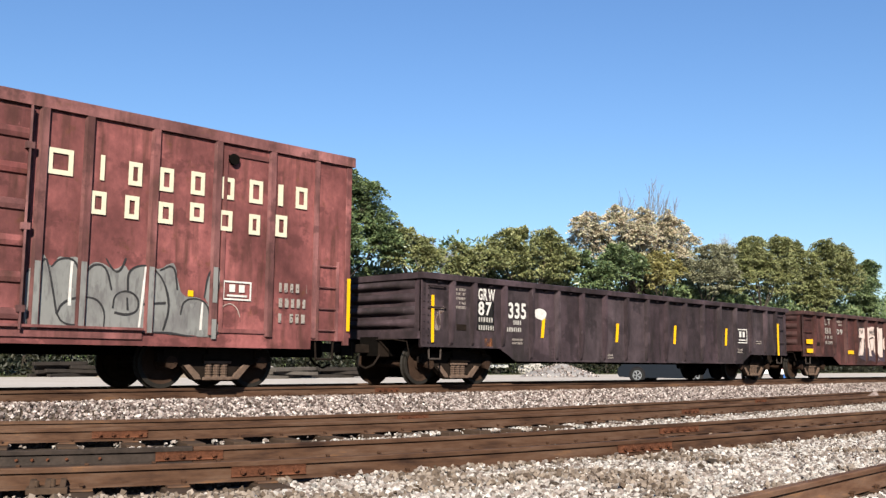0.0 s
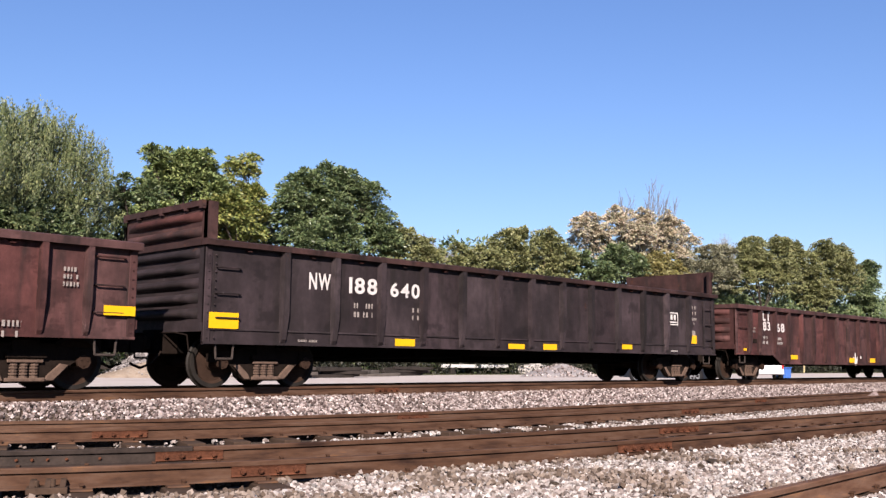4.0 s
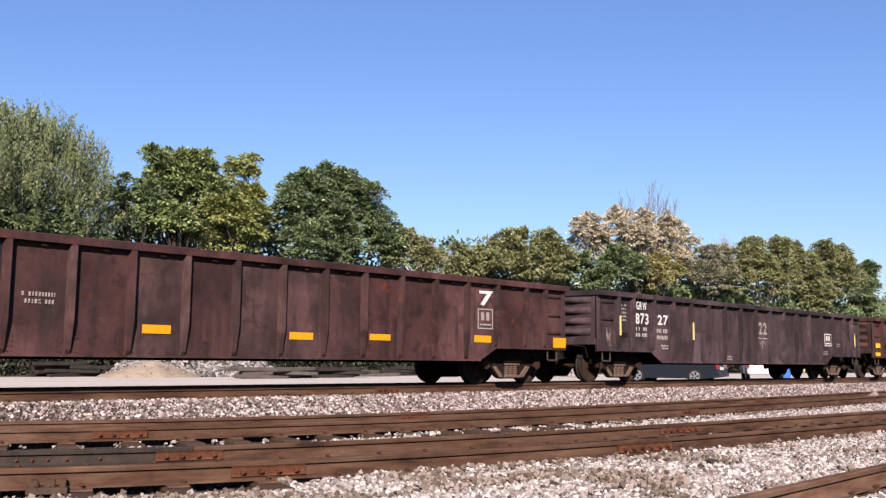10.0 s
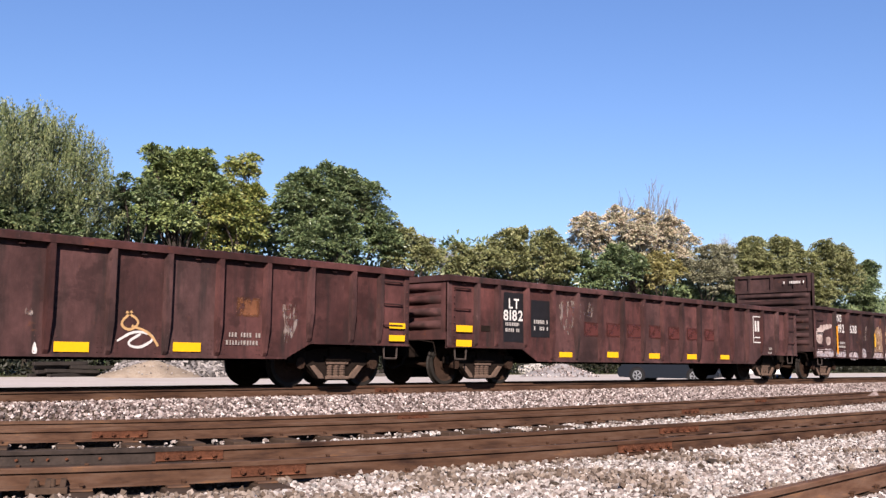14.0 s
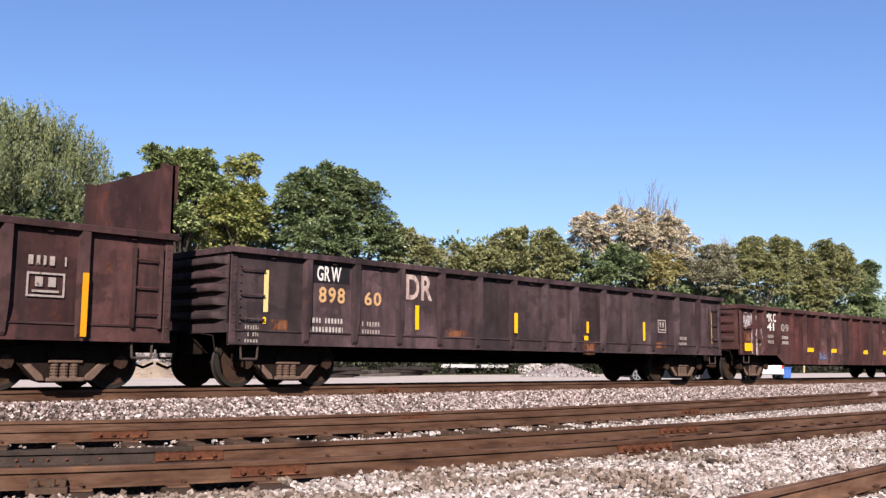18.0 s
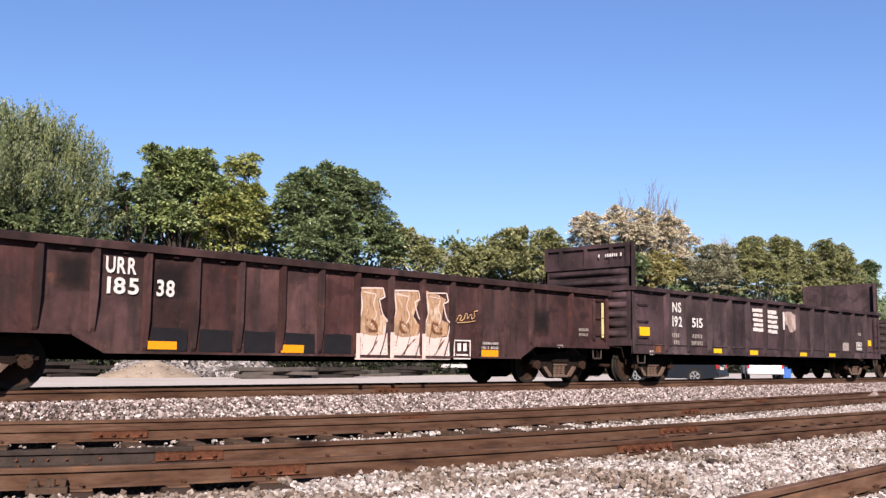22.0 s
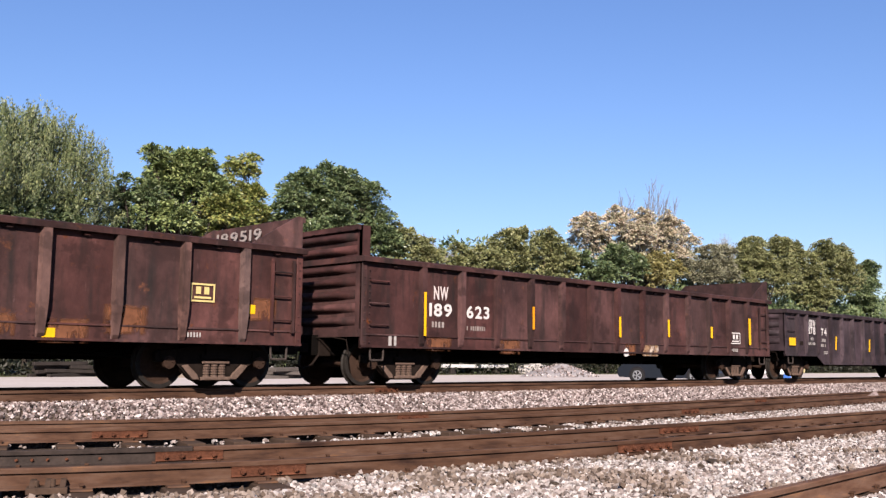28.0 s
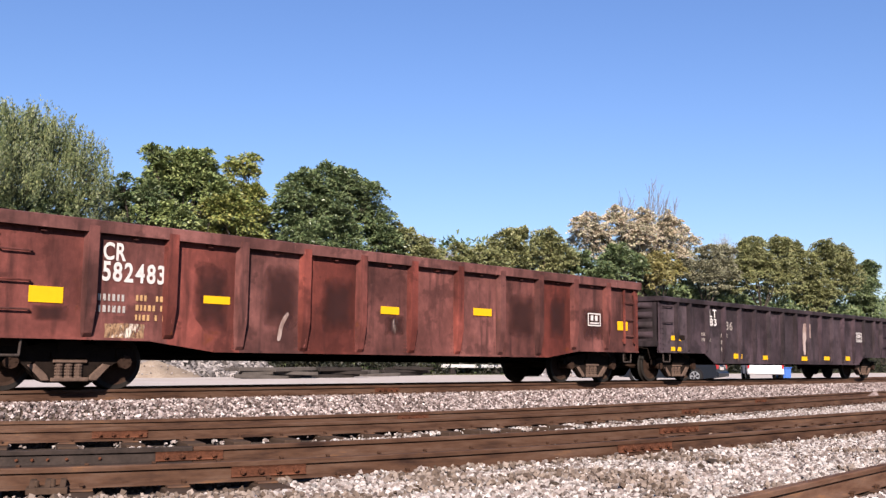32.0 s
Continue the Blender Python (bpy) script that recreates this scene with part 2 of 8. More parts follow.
def letter_meshes(chars):
    """Flat characters of the built-in font, one mesh each, standing in the xz plane and facing -y."""
    made = []
    for w in sorted(chars):
        cu = bpy.data.curves.new("letters", "FONT")
        cu.body, cu.size, cu.extrude, cu.offset = w, 1.0, 0.0, 0.025
        made.append((w, new("letters", cu)))
    dg = bpy.context.evaluated_depsgraph_get()
    for w, ob in made:
        me = bpy.data.meshes.new_from_object(ob.evaluated_get(dg))
        me.transform(Matrix.Rotation(radians(90), 4, "X"))
        xs = [v.co.x for v in me.vertices]
        WORDS[w], EXTENT[w] = me, (min(xs), max(xs))
    for w, ob in made:
        cu = ob.data
        bpy.data.objects.remove(ob)
        bpy.data.curves.remove(cu)


# ---------------------------------------------------------------- ground
ROAD_Y0, ROAD_Y1 = 19.0, 43.0
LINE_Y, RAIL_TOP = 15.5, 0.40            # centre line and rail top of the running line
YARD_TOP = 0.05                          # rail top of the yard tracks
YARD = -0.14                             # level of the yard's gravel
GAUGE = 1.435 + 0.07


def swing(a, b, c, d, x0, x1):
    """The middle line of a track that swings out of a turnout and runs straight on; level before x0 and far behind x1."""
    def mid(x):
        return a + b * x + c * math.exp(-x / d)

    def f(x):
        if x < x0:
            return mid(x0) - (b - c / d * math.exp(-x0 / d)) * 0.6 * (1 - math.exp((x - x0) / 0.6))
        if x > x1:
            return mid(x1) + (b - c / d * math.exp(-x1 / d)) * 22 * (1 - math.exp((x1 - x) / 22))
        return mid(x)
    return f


def straight_line(y, slope=0.0):
    return lambda x: y + slope * x


MAIN = straight_line(LINE_Y)
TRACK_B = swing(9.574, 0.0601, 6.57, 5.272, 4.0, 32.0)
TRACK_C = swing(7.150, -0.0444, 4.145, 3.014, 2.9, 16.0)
TRACK_D = straight_line(2.10, 0.045)


def clamped(v):
    return min(max(v, 0.0), 1.0)


def lie(x, y):
    """Height of the ground: a low yard, sunk along its tracks, and the running line on a ballast bank."""
    c, b = TRACK_C(x), TRACK_B(x)
    if y < c:
        return YARD - 0.06 * clamped(5.4 - x) * clamped((y - c + 1.5) / 0.4)
    if y < b + 0.5:
        return YARD - 0.06
    foot = min(b + 1.0, 13.75)
    top = max(foot + 0.35, 13.95)
    if y < foot:
        return YARD - 0.06 * clamped((foot - y) / 0.5)
    if y < top:
        return YARD + (0.20 - YARD) * (y - foot) / (top - foot)
    return 0.20 * clamped((18.4 - y) / 1.3)


def build_ground():
    ys = [-1500, -60, -10, 0, 2, 4] + [4.2 + 0.2 * k for k in range(52)] + [15.5, 17.1, 17.8, 18.4, ROAD_Y0, 30, ROAD_Y1, 46, 60, 120, 400, 2500]
    xs = [-2500, -400, -120, -40, -10, 0] + [1.0 + 0.5 * k for k in range(40)] + [22, 25, 28, 32, 36, 40, 45, 60, 90, 130, 200, 400, 900, 2500]
    verts = [(x, y, lie(x, y)) for y in ys for x in xs]
    nx = len(xs)
    faces, slot = [], []
    for j in range(len(ys) - 1):
        for i in range(nx - 1):
            faces.append((j * nx + i, j * nx + i + 1, (j + 1) * nx + i + 1, (j + 1) * nx + i))
            mid = (ys[j] + ys[j + 1]) / 2
            slot.append(0 if mid < ROAD_Y0 else 1 if mid < ROAD_Y1 else 2)
    me = raw_mesh("ground", verts, faces, ground_mat("yard_gravel", ((0.026, 0.017, 0.011), (0.070, 0.050, 0.038), (0.16, 0.13, 0.108), (0.040, 0.026, 0.017)), 0.7, 34))
    me.materials.append(ground_mat("pale_dirt_road", ((0.46, 0.405, 0.375), (0.52, 0.465, 0.435), (0.56, 0.51, 0.48), (0.44, 0.385, 0.35)), 0.35, 9))
    me.materials.append(ground_mat("rough_grass", ((0.04, 0.055, 0.02), (0.07, 0.085, 0.03), (0.12, 0.11, 0.06), (0.10, 0.075, 0.045)), 0.5, 6))
    me.polygons.foreach_set("material_index", slot)
    tagged(new("ground", me), "pale gravel yard with a white dirt road behind the tracks", "ground", kind="structure")


build_ground()


# ---------------------------------------------------------------- tracks
def rail_profile():
    """Half of a flat-bottom rail mirrored: (across, up), 0.165 high."""
    half = ((0.070, 0.0), (0.070, 0.012), (0.012, 0.030), (0.0085, 0.118), (0.037, 0.124), (0.039, 0.156), (0.031, 0.165))
    return list(half) + [(-a, b) for a, b in reversed(half)]


def sweep(bm, prof, path, z):
    """Runs a profile along a path in the plan; path: points (x, y)."""
    rings = []
    for i, (x, y) in enumerate(path):
        a, b = path[max(0, i - 1)], path[min(len(path) - 1, i + 1)]
        d = Vector((b[0] - a[0], b[1] - a[1])).normalized()
        nx, ny = -d.y, d.x
        rings.append([bm.verts.new((x + nx * p, y + ny * p, z + q)) for p, q in prof])
    n = len(prof)
    for r, s in zip(rings, rings[1:]):
        for k in range(n):
            bm.faces.new((r[k], r[(k + 1) % n], s[(k + 1) % n], s[k]))
    bm.faces.new(rings[0])
    bm.faces.new(rings[-1][::-1])


def path_of(f, off, x0, x1, step):
    out, x = [], x0
    while x <= x1:
        e = 0.05
        d = Vector((2 * e, f(x + e) - f(x - e))).normalized()
        out.append((x - d.y * off, f(x) + d.x * off))
        x += step
    return out


def spike_mesh():
    bm = bmesh.new()
    box(bm, -0.012, 0.012, -0.012, 0.012, 0, 0.035)
    box(bm, -0.018, 0.018, -0.022, 0.016, 0.035, 0.05)
    return finish(bm, "spike", rail_steel())


def joint_bar_mesh(length=0.66, bolts=4, mat=None):
    bm = bmesh.new()
    prism(bm, [(-0.018, 0.030), (-0.045, 0.036), (-0.030, 0.052), (-0.030, 0.104), (-0.040, 0.122), (-0.016, 0.118)], 0, -length / 2, length / 2)
    for k in range(bolts):
        x = (k - (bolts - 1) / 2) * length / (bolts + 0.2)
        rod(bm, (x, -0.026, 0.078), (x, -0.036, 0.078), 0.034, 10)
        rod(bm, (x, -0.036, 0.078), (x, -0.066, 0.078), 0.025, 6)
        rod(bm, (x, -0.066, 0.078), (x, -0.082, 0.078), 0.013, 6)
    return finish(bm, "joint_bar", mat)


def tie_mesh(mat, w=0.23, length=2.55, h=0.16):
    bm = bmesh.new()
    box(bm, -w / 2, w / 2, -length / 2, length / 2, -h, 0)
    rounded(bm, 0.012)
    return finish(bm, "tie", mat)


def plate_mesh(mat):
    bm = bmesh.new()
    box(bm, -0.09, 0.09, -0.16, 0.16, 0, 0.014)
    return finish(bm, "tie_plate", mat)


TIE_WOOD = plain("tie_wood", (0.055, 0.034, 0.023), 0.9, 0.4, 3.0, bump=0.5)
RUST_BAR = plain("rusty_bar", (0.088, 0.032, 0.0165), 0.9, 0.75, 7.0, bump=0.6)
TIE, SPIKE, BAR, PLATE = tie_mesh(TIE_WOOD), spike_mesh(), joint_bar_mesh(mat=RUST_BAR), plate_mesh(rail_steel())
BAR_LONG = joint_bar_mesh(0.95, 6, RUST_BAR)


def track(label, f, top, x0, x1, ties, step=0.55, joints=(), skip_far=False, steel=None, older=None):
    """joints: (rail -1 or 1, x, long); older: (rail, x) up to which an older, greyer rail lies"""
    root = tagged(new("railway_track"), label, "track", kind="structure")
    zb = top - 0.165
    rng = random.Random(int(x0 * 7 + top * 100))
    for side in (-1, 1):
        start = x0
        if older and older[0] == side:
            bm = bmesh.new()
            sweep(bm, rail_profile(), path_of(f, side * GAUGE / 2, x0, older[1], 0.1), zb)
            part("rail", bm, plain("old_grey_rail", (0.033, 0.0235, 0.0195), 0.8, 0.5, 5.0, bump=0.4), root, "older grey-black steel rail")
            start = older[1] + 0.01
        bm = bmesh.new()
        sweep(bm, rail_profile(), path_of(f, side * GAUGE / 2, start, x1, 0.5), zb)
        part("rail", bm, steel or rail_steel(), root, "rusty brown steel rail")
    a, b = ties
    x = a
    while x < b:
        d = math.atan2(f(x + 0.1) - f(x - 0.1), 0.2)
        t = part("tie", TIE, None, root)
        t.matrix_basis = pose(x, f(x) + rng.uniform(-0.05, 0.05), zb - 0.014 + rng.uniform(-0.006, 0.004), 0, 0, math.degrees(d) + rng.uniform(-1.5, 1.5))
        for side in (-1, 1):
            px, py = x - math.sin(d) * side * GAUGE / 2, f(x) + math.cos(d) * side * GAUGE / 2
            if side == -1 or not skip_far:
                p = part("tie_plate", PLATE, None, root)
                p.matrix_basis = pose(px, py, zb - 0.014, 0, 0, math.degrees(d))
                s = part("spike", SPIKE, None, root)
                s.matrix_basis = pose(px + rng.uniform(-0.05, 0.05), py - 0.085, zb - 0.01, 0, 0, math.degrees(d))
        x += step * rng.uniform(0.93, 1.07)
    for side, x, long in joints:
        d = math.atan2(f(x + 0.1) - f(x - 0.1), 0.2)
        j = part("joint_bar", BAR_LONG if long else BAR, None, root, "red-rusted joint bar with bolts")
        m = x + math.sin(d) * side * GAUGE / 2      # where the middle line lies beside the joint
        j.matrix_basis = pose(x, f(m) + math.cos(d) * side * GAUGE / 2, zb, 0, 0, math.degrees(d))
    return root


track("running line of rusty rails on a pale ballast bank", MAIN, RAIL_TOP, -60, 420, (-6.0, 75.0), joints=((-1, 13.2, False),), skip_far=True)
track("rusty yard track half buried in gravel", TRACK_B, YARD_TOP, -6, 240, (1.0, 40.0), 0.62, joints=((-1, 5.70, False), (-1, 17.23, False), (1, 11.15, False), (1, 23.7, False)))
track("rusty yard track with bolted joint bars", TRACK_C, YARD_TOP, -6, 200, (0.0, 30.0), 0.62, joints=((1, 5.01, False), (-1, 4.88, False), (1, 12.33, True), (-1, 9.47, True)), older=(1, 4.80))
track("rusty yard rail at the near edge of the gravel", TRACK_D, YARD_TOP, -10, 40, (-4.0, 16.0), 0.62, steel=rail_steel("orange_rail_steel", 1.5))


def ballast_bed(f, top, x0, x1):
    """Old fouled ballast between the rails, level with the ties, so that dark gaps open under the rail foot."""
    bm = bmesh.new()
    z = top - 0.165 - 0.02
    sweep(bm, [(-0.62, -0.10), (-0.60, 0.0), (0.60, 0.0), (0.62, -0.10)], path_of(f, 0.0, x0, x1, 0.5), z)
    me = finish(bm, "ballast_bed", ground_mat("fouled_ballast", ((0.022, 0.014, 0.010), (0.052, 0.034, 0.025), (0.10, 0.075, 0.060), (0.034, 0.021, 0.014)), 0.9, 30))
    tagged(new("ballast_bed", me), "brown fouled ballast level with the ties", "gravel", kind="structure")


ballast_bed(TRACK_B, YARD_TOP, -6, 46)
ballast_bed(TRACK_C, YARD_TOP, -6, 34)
ballast_bed(MAIN, RAIL_TOP, -6, 75)


def bolts_and_brace():
    """Old bolts left in the web of the second track's rail, and an iron brace against the rail nearest the path."""
    bm = bmesh.new()
    rod(bm, (0, 0, 0), (0, -0.016, 0), 0.015, 6)
    rod(bm, (0, -0.016, 0), (0, -0.026, 0), 0.008, 6)
    bolt = finish(bm, "bolt", RUST_BAR)
    owner = bpy.data.objects["railway_track.002"]
    for x in (3.56, 3.68, 3.80, 3.95, 4.22):
        d = math.atan((TRACK_C(x + 0.1) - TRACK_C(x - 0.1)) / 0.2)
        b = part("bolt", bolt, None, owner)
        b.location = (x, TRACK_C(x) + GAUGE / 2 / math.cos(d) - 0.012, YARD_TOP - 0.087)
        b.rotation_euler = (0, 0, d)
    bm = bmesh.new()
    box(bm, -0.15, 0.15, -0.20, -0.02, -0.02, 0.03)
    for x in (-0.13, -0.02, 0.09):
        prism(bm, [(-0.17, 0.03), (-0.02, 0.03), (-0.02, 0.085), (-0.08, 0.075)], 0, x, x + 0.045)
    rod(bm, (0.04, -0.12, 0.03), (0.04, -0.12, 0.09), 0.022, 6)
    rod(bm, (-0.08, -0.12, 0.03), (-0.08, -0.12, 0.08), 0.022, 6)
    rounded(bm, 0.004)
    x = 3.23
    d = math.atan(TRACK_C(x + 0.5) - TRACK_C(x - 0.5))
    b = part("rail_brace", bm, TIE_WOOD, owner, "rusty iron brace against the rail")
    b.location = (x, TRACK_C(x) - GAUGE / 2 / math.cos(d) - 0.01, YARD_TOP - 0.165)
    b.rotation_euler = (0, 0, d)


bolts_and_brace()
# ---------------------------------------------------------------- the train
# metres that the train has rolled at each full second
ROLLED = (0.00, 10.26, 20.44, 30.57, 40.71, 50.85, 60.99, 71.12, 81.22, 91.35, 101.47, 111.57, 121.76, 132.07, 142.37, 152.71, 163.06, 173.43, 183.81, 194.02, 204.27, 214.55, 224.90, 235.45, 246.04, 256.63, 267.22, 277.85, 288.52, 299.22, 310.01, 320.86, 331.77)


def gone(t):
    """Metres that the train has rolled by t seconds, smoothly from second to second."""
    i = min(max(int(t), 0), 31)
    u = t - i
    a, b = max(i - 1, 0), min(i + 2, 32)
    m0 = (ROLLED[i + 1] - ROLLED[a]) / (i + 1 - a)
    m1 = (ROLLED[b] - ROLLED[i]) / (b - i)
    h = u * u * (3 - 2 * u)
    return ROLLED[i] * (1 - h) + ROLLED[i + 1] * h + m0 * u * (1 - u) ** 2 - m1 * u * u * (1 - u)


WHEEL_R = 0.44
CARS = []            # (car, place of its front end along the train)
WHEELSETS = []
# underframe iron: the shade under the cars is put into this near black
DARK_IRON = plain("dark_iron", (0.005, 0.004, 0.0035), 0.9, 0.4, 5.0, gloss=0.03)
# truck iron with the shade below the car side painted in
TRUCK_IRON = plain("dark_truck_iron", (0.014, 0.0095, 0.0075), 0.9, 0.45, 6.0, gloss=0.06)
# sunlit copy of the truck iron, for springs and low arms
SPRING_IRON = plain("sunlit_brown_iron", (0.120, 0.080, 0.062), 0.9, 0.45, 8.0, gloss=0.06)
STEP_IRON = plain("worn_step_iron", (0.055, 0.043, 0.038), 0.85, 0.4, 8.0, gloss=0.08)
WORN_SPRAY = mottled("worn_pale_spray", [(0.10, 0.055, 0.045), (0.21, 0.165, 0.15), (0.14, 0.085, 0.07), (0.30, 0.25, 0.235)], 0.35)
PALE_SPRAY = ragged("pale_pink_lettering", (0.60, 0.47, 0.43), 1.3, 2.0, 0.6, 0.16)
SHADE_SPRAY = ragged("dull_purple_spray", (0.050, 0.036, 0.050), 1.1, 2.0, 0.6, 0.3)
# wheel and tread tones are lowered to put in the shade under the cars
WHEEL_IRON = plain("rusty_wheel", (0.036, 0.021, 0.015), 0.85, 0.35, 4.0, gloss=0.06)
TREAD = plain("worn_tread", (0.020, 0.017, 0.015), 0.6, 0.3, 8.0, gloss=0.1)
YELLOW = plain("yellow_reflector", (0.72, 0.40, 0.008), 0.45, 0.06, 9.0, bump=0.05)
PALE_YELLOW = plain("faded_reflector", (0.58, 0.46, 0.19), 0.5, 0.12, 9.0, bump=0.05)
WHITE = ragged("white_stencil", (0.58, 0.54, 0.52), 1.4, 7.0)
WORN_WHITE = ragged("worn_white_paint", (0.58, 0.50, 0.48), 0.95, 5.0)
FADED = ragged("faded_stencil", (0.28, 0.24, 0.22), 0.85, 9.0)
OCHRE = ragged("ochre_stencil", (0.46, 0.28, 0.13), 1.2, 9.0)
BLACK_PATCH = plain("black_patch", (0.012, 0.011, 0.013), 0.6, 0.3, 5.0)
DIM_WHITE = ragged("dim_white_stencil", (0.37, 0.34, 0.32), 0.95, 14.0)
FAINT_BLACK = ragged("faint_black_paint", (0.016, 0.013, 0.013), 1.1, 2.0, soft=0.25, thin=0.55)
TAN_WASH = mottled("tan_wash", [(0.26, 0.15, 0.085), (0.40, 0.26, 0.16), (0.34, 0.19, 0.10), (0.52, 0.39, 0.28)], 1.3, 1.6)
SOFT_BLACK = ragged("thin_black_paint", (0.011, 0.010, 0.010), 1.3, 2.0, soft=0.08)
PINK_SPRAY = mottled("pale_pink_spray", [(0.22, 0.14, 0.115), (0.38, 0.29, 0.26), (0.47, 0.385, 0.35)], 1.0)
TAN_SPRAY = mottled("tan_spray", [(0.055, 0.026, 0.016), (0.19, 0.095, 0.045), (0.33, 0.20, 0.105), (0.13, 0.06, 0.03), (0.66, 0.56, 0.46)], 0.85, 2.6)
SILVER_SPRAY = mottled("silver_spray", [(0.135, 0.125, 0.125), (0.18, 0.175, 0.17), (0.20, 0.195, 0.19)], 1.25, 1.2)
LILAC_SPRAY = mottled("lilac_spray", [(0.13, 0.09, 0.085), (0.40, 0.37, 0.40), (0.28, 0.20, 0.20), (0.62, 0.56, 0.57)], 0.70, 2.6)
OUTLINE = ragged("dark_outline_spray", (0.030, 0.028, 0.030), 0.92, 5.0, 0.6, 0.2)
ORANGE = plain("orange_reflector", (0.66, 0.26, 0.008), 0.5, 0.1, 9.0, bump=0.05)
CREAM = plain("cream_stencil", (0.60, 0.53, 0.41), 0.7, 0.12, 11.0, bump=0.1)
RED_PATCH = ragged("dark_red_patch", (0.075, 0.022, 0.020), 0.75, 2.5, soft=0.10)
BLUE_SPRAY = ragged("dull_blue_spray", (0.11, 0.11, 0.18), 0.75, 3.0, soft=0.12)
SOOT = ragged("sooty_paint", (0.045, 0.018, 0.017), 1.3, 1.8, 0.8, 0.4, (1, 1, 0.6), soft=0.20, thin=0.45)
RUSTY = ragged("rust_patch", (0.15, 0.060, 0.030), 0.62, 3.0, 0.85, 0.4, (1.4, 1, 0.6), soft=0.12)


def wheelset_mesh():
    bm = bmesh.new()
    R = WHEEL_R
    for side in (-1, 1):
        # from the axle outwards: hub, plate, rim, tread, flange
        prof = [(0.09, 0.80), (0.13, 0.80), (0.14, 0.755), (R - 0.12, 0.745), (R - 0.075, 0.785), (R - 0.005, 0.785), (R, 0.775), (R, 0.70), (R + 0.026, 0.682), (R + 0.026, 0.665), (R - 0.075, 0.66), (R - 0.12, 0.70), (0.14, 0.70), (0.09, 0.68)]
        n = 28
        rings = []
        for k in range(n):
            a = k * math.tau / n
            rings.append([bm.verts.new((math.cos(a) * r, side * y, math.sin(a) * r)) for r, y in prof])
        for k in range(n):
            p, q = rings[k], rings[(k + 1) % n]
            for i in range(len(prof) - 1):
                f = bm.faces.new((p[i], p[i + 1], q[i + 1], q[i]))
                f.material_index = 1 if 4 <= i <= 8 else 0
    rod(bm, (0, -1.05, 0), (0, 1.05, 0), 0.085, 10)
    for side in (-1, 1):
        rod(bm, (0, side * 1.05, 0), (0, side * 1.12, 0), 0.11, 8)
        for k in range(3):
            a = k * math.tau / 3
            box(bm, math.cos(a) * 0.06 - 0.015, math.cos(a) * 0.06 + 0.015, side * 1.12 - 0.012, side * 1.12 + 0.012, math.sin(a) * 0.06 - 0.015, math.sin(a) * 0.06 + 0.015)
    me = finish(bm, "wheelset", WHEEL_IRON)
    me.materials.append(TREAD)
    return me


def side_frame_mesh():
    """Cast side frame of a three-piece truck, about its middle; near face towards -y."""
    bm = bmesh.new()
    top = [(-1.12, 0.60), (-1.05, 0.64), (-0.62, 0.66), (-0.40, 0.72), (0.40, 0.72), (0.62, 0.66), (1.05, 0.64), (1.12, 0.60)]
    low = [(1.12, 0.46), (1.02, 0.44), (0.86, 0.48), (0.72, 0.42), (0.46, 0.16), (0.34, 0.12), (-0.34, 0.12), (-0.46, 0.16), (-0.72, 0.42), (-0.86, 0.48), (-1.02, 0.44), (-1.12, 0.46)]
    prism(bm, top + low, 1, -0.06, 0.06)
    for s in (-1, 1):
        # pedestal over the bearing, and the lower arm that gets the sunlit tone
        prism(bm, [(s * 0.68, 0.40), (s * 0.44, 0.15), (s * 0.30, 0.15), (s * 0.34, 0.24), (s * 0.54, 0.42)], 1, -0.10, -0.05)
        box(bm, s * 0.89 - 0.14, s * 0.89 + 0.14, -0.09, 0.09, 0.50, 0.66)
    box(bm, -0.30, 0.30, -0.13, 0.10, 0.14, 0.20)
    box(bm, -0.27, 0.27, -0.12, 0.02, 0.42, 0.48)
    rounded(bm, 0.012)
    me = finish(bm, "side_frame", TRUCK_IRON)
    me.materials.append(SPRING_IRON)
    for p in me.polygons:
        # the low arms take the lighter iron: sunlight put into their colour
        p.material_index = 1 if p.center.z < 0.47 and abs(p.center.x) < 0.5 and p.center.y < -0.065 else 0
    return me


def spring_mesh():
    bm = bmesh.new()
    for k in range(5):
        z = 0.20 + k * 0.045
        rod(bm, (0, -0.05, z), (0, -0.05, z + 0.026), 0.068, 10)
        rod(bm, (0, -0.05, z + 0.026), (0, -0.05, z + 0.045), 0.046, 8, cap=False)
    return finish(bm, "spring", SPRING_IRON)


def bolster_mesh():
    bm = bmesh.new()
    prism(bm, [(-0.17, 0.52), (0.17, 0.52), (0.20, 0.62), (0.20, 0.76), (-0.20, 0.76), (-0.20, 0.62)], 1, -1.10, 1.10)
    box(bm, -0.30, 0.30, -1.13, -1.02, 0.50, 0.58)
    return finish(bm, "bolster", TRUCK_IRON)


WHEELSET, SIDE_FRAME, SPRING, BOLSTER = wheelset_mesh(), side_frame_mesh(), spring_mesh(), bolster_mesh()


def truck(car, x):
    root = part("truck", BOLSTER, None, car, "dark cast-iron three-piece truck", at=(x, 0, 0))
    for s in (-1, 1):
        f = part("side_frame", SIDE_FRAME, None, root, at=(0, s * 0.99, 0))
        if s > 0:
            f.rotation_euler = (0, 0, math.pi)
        for k in (-1, 0, 1):
            part("spring", SPRING, None, root, at=(k * 0.152, s * 0.99 + (0 if s < 0 else 0.16), 0))
    for s in (-1, 1):
        w = part("wheelset", WHEELSET, None, root, "rust-brown steel wheels with bright worn treads", at=(s * 0.89, 0, WHEEL_R))
        WHEELSETS.append((w, s))


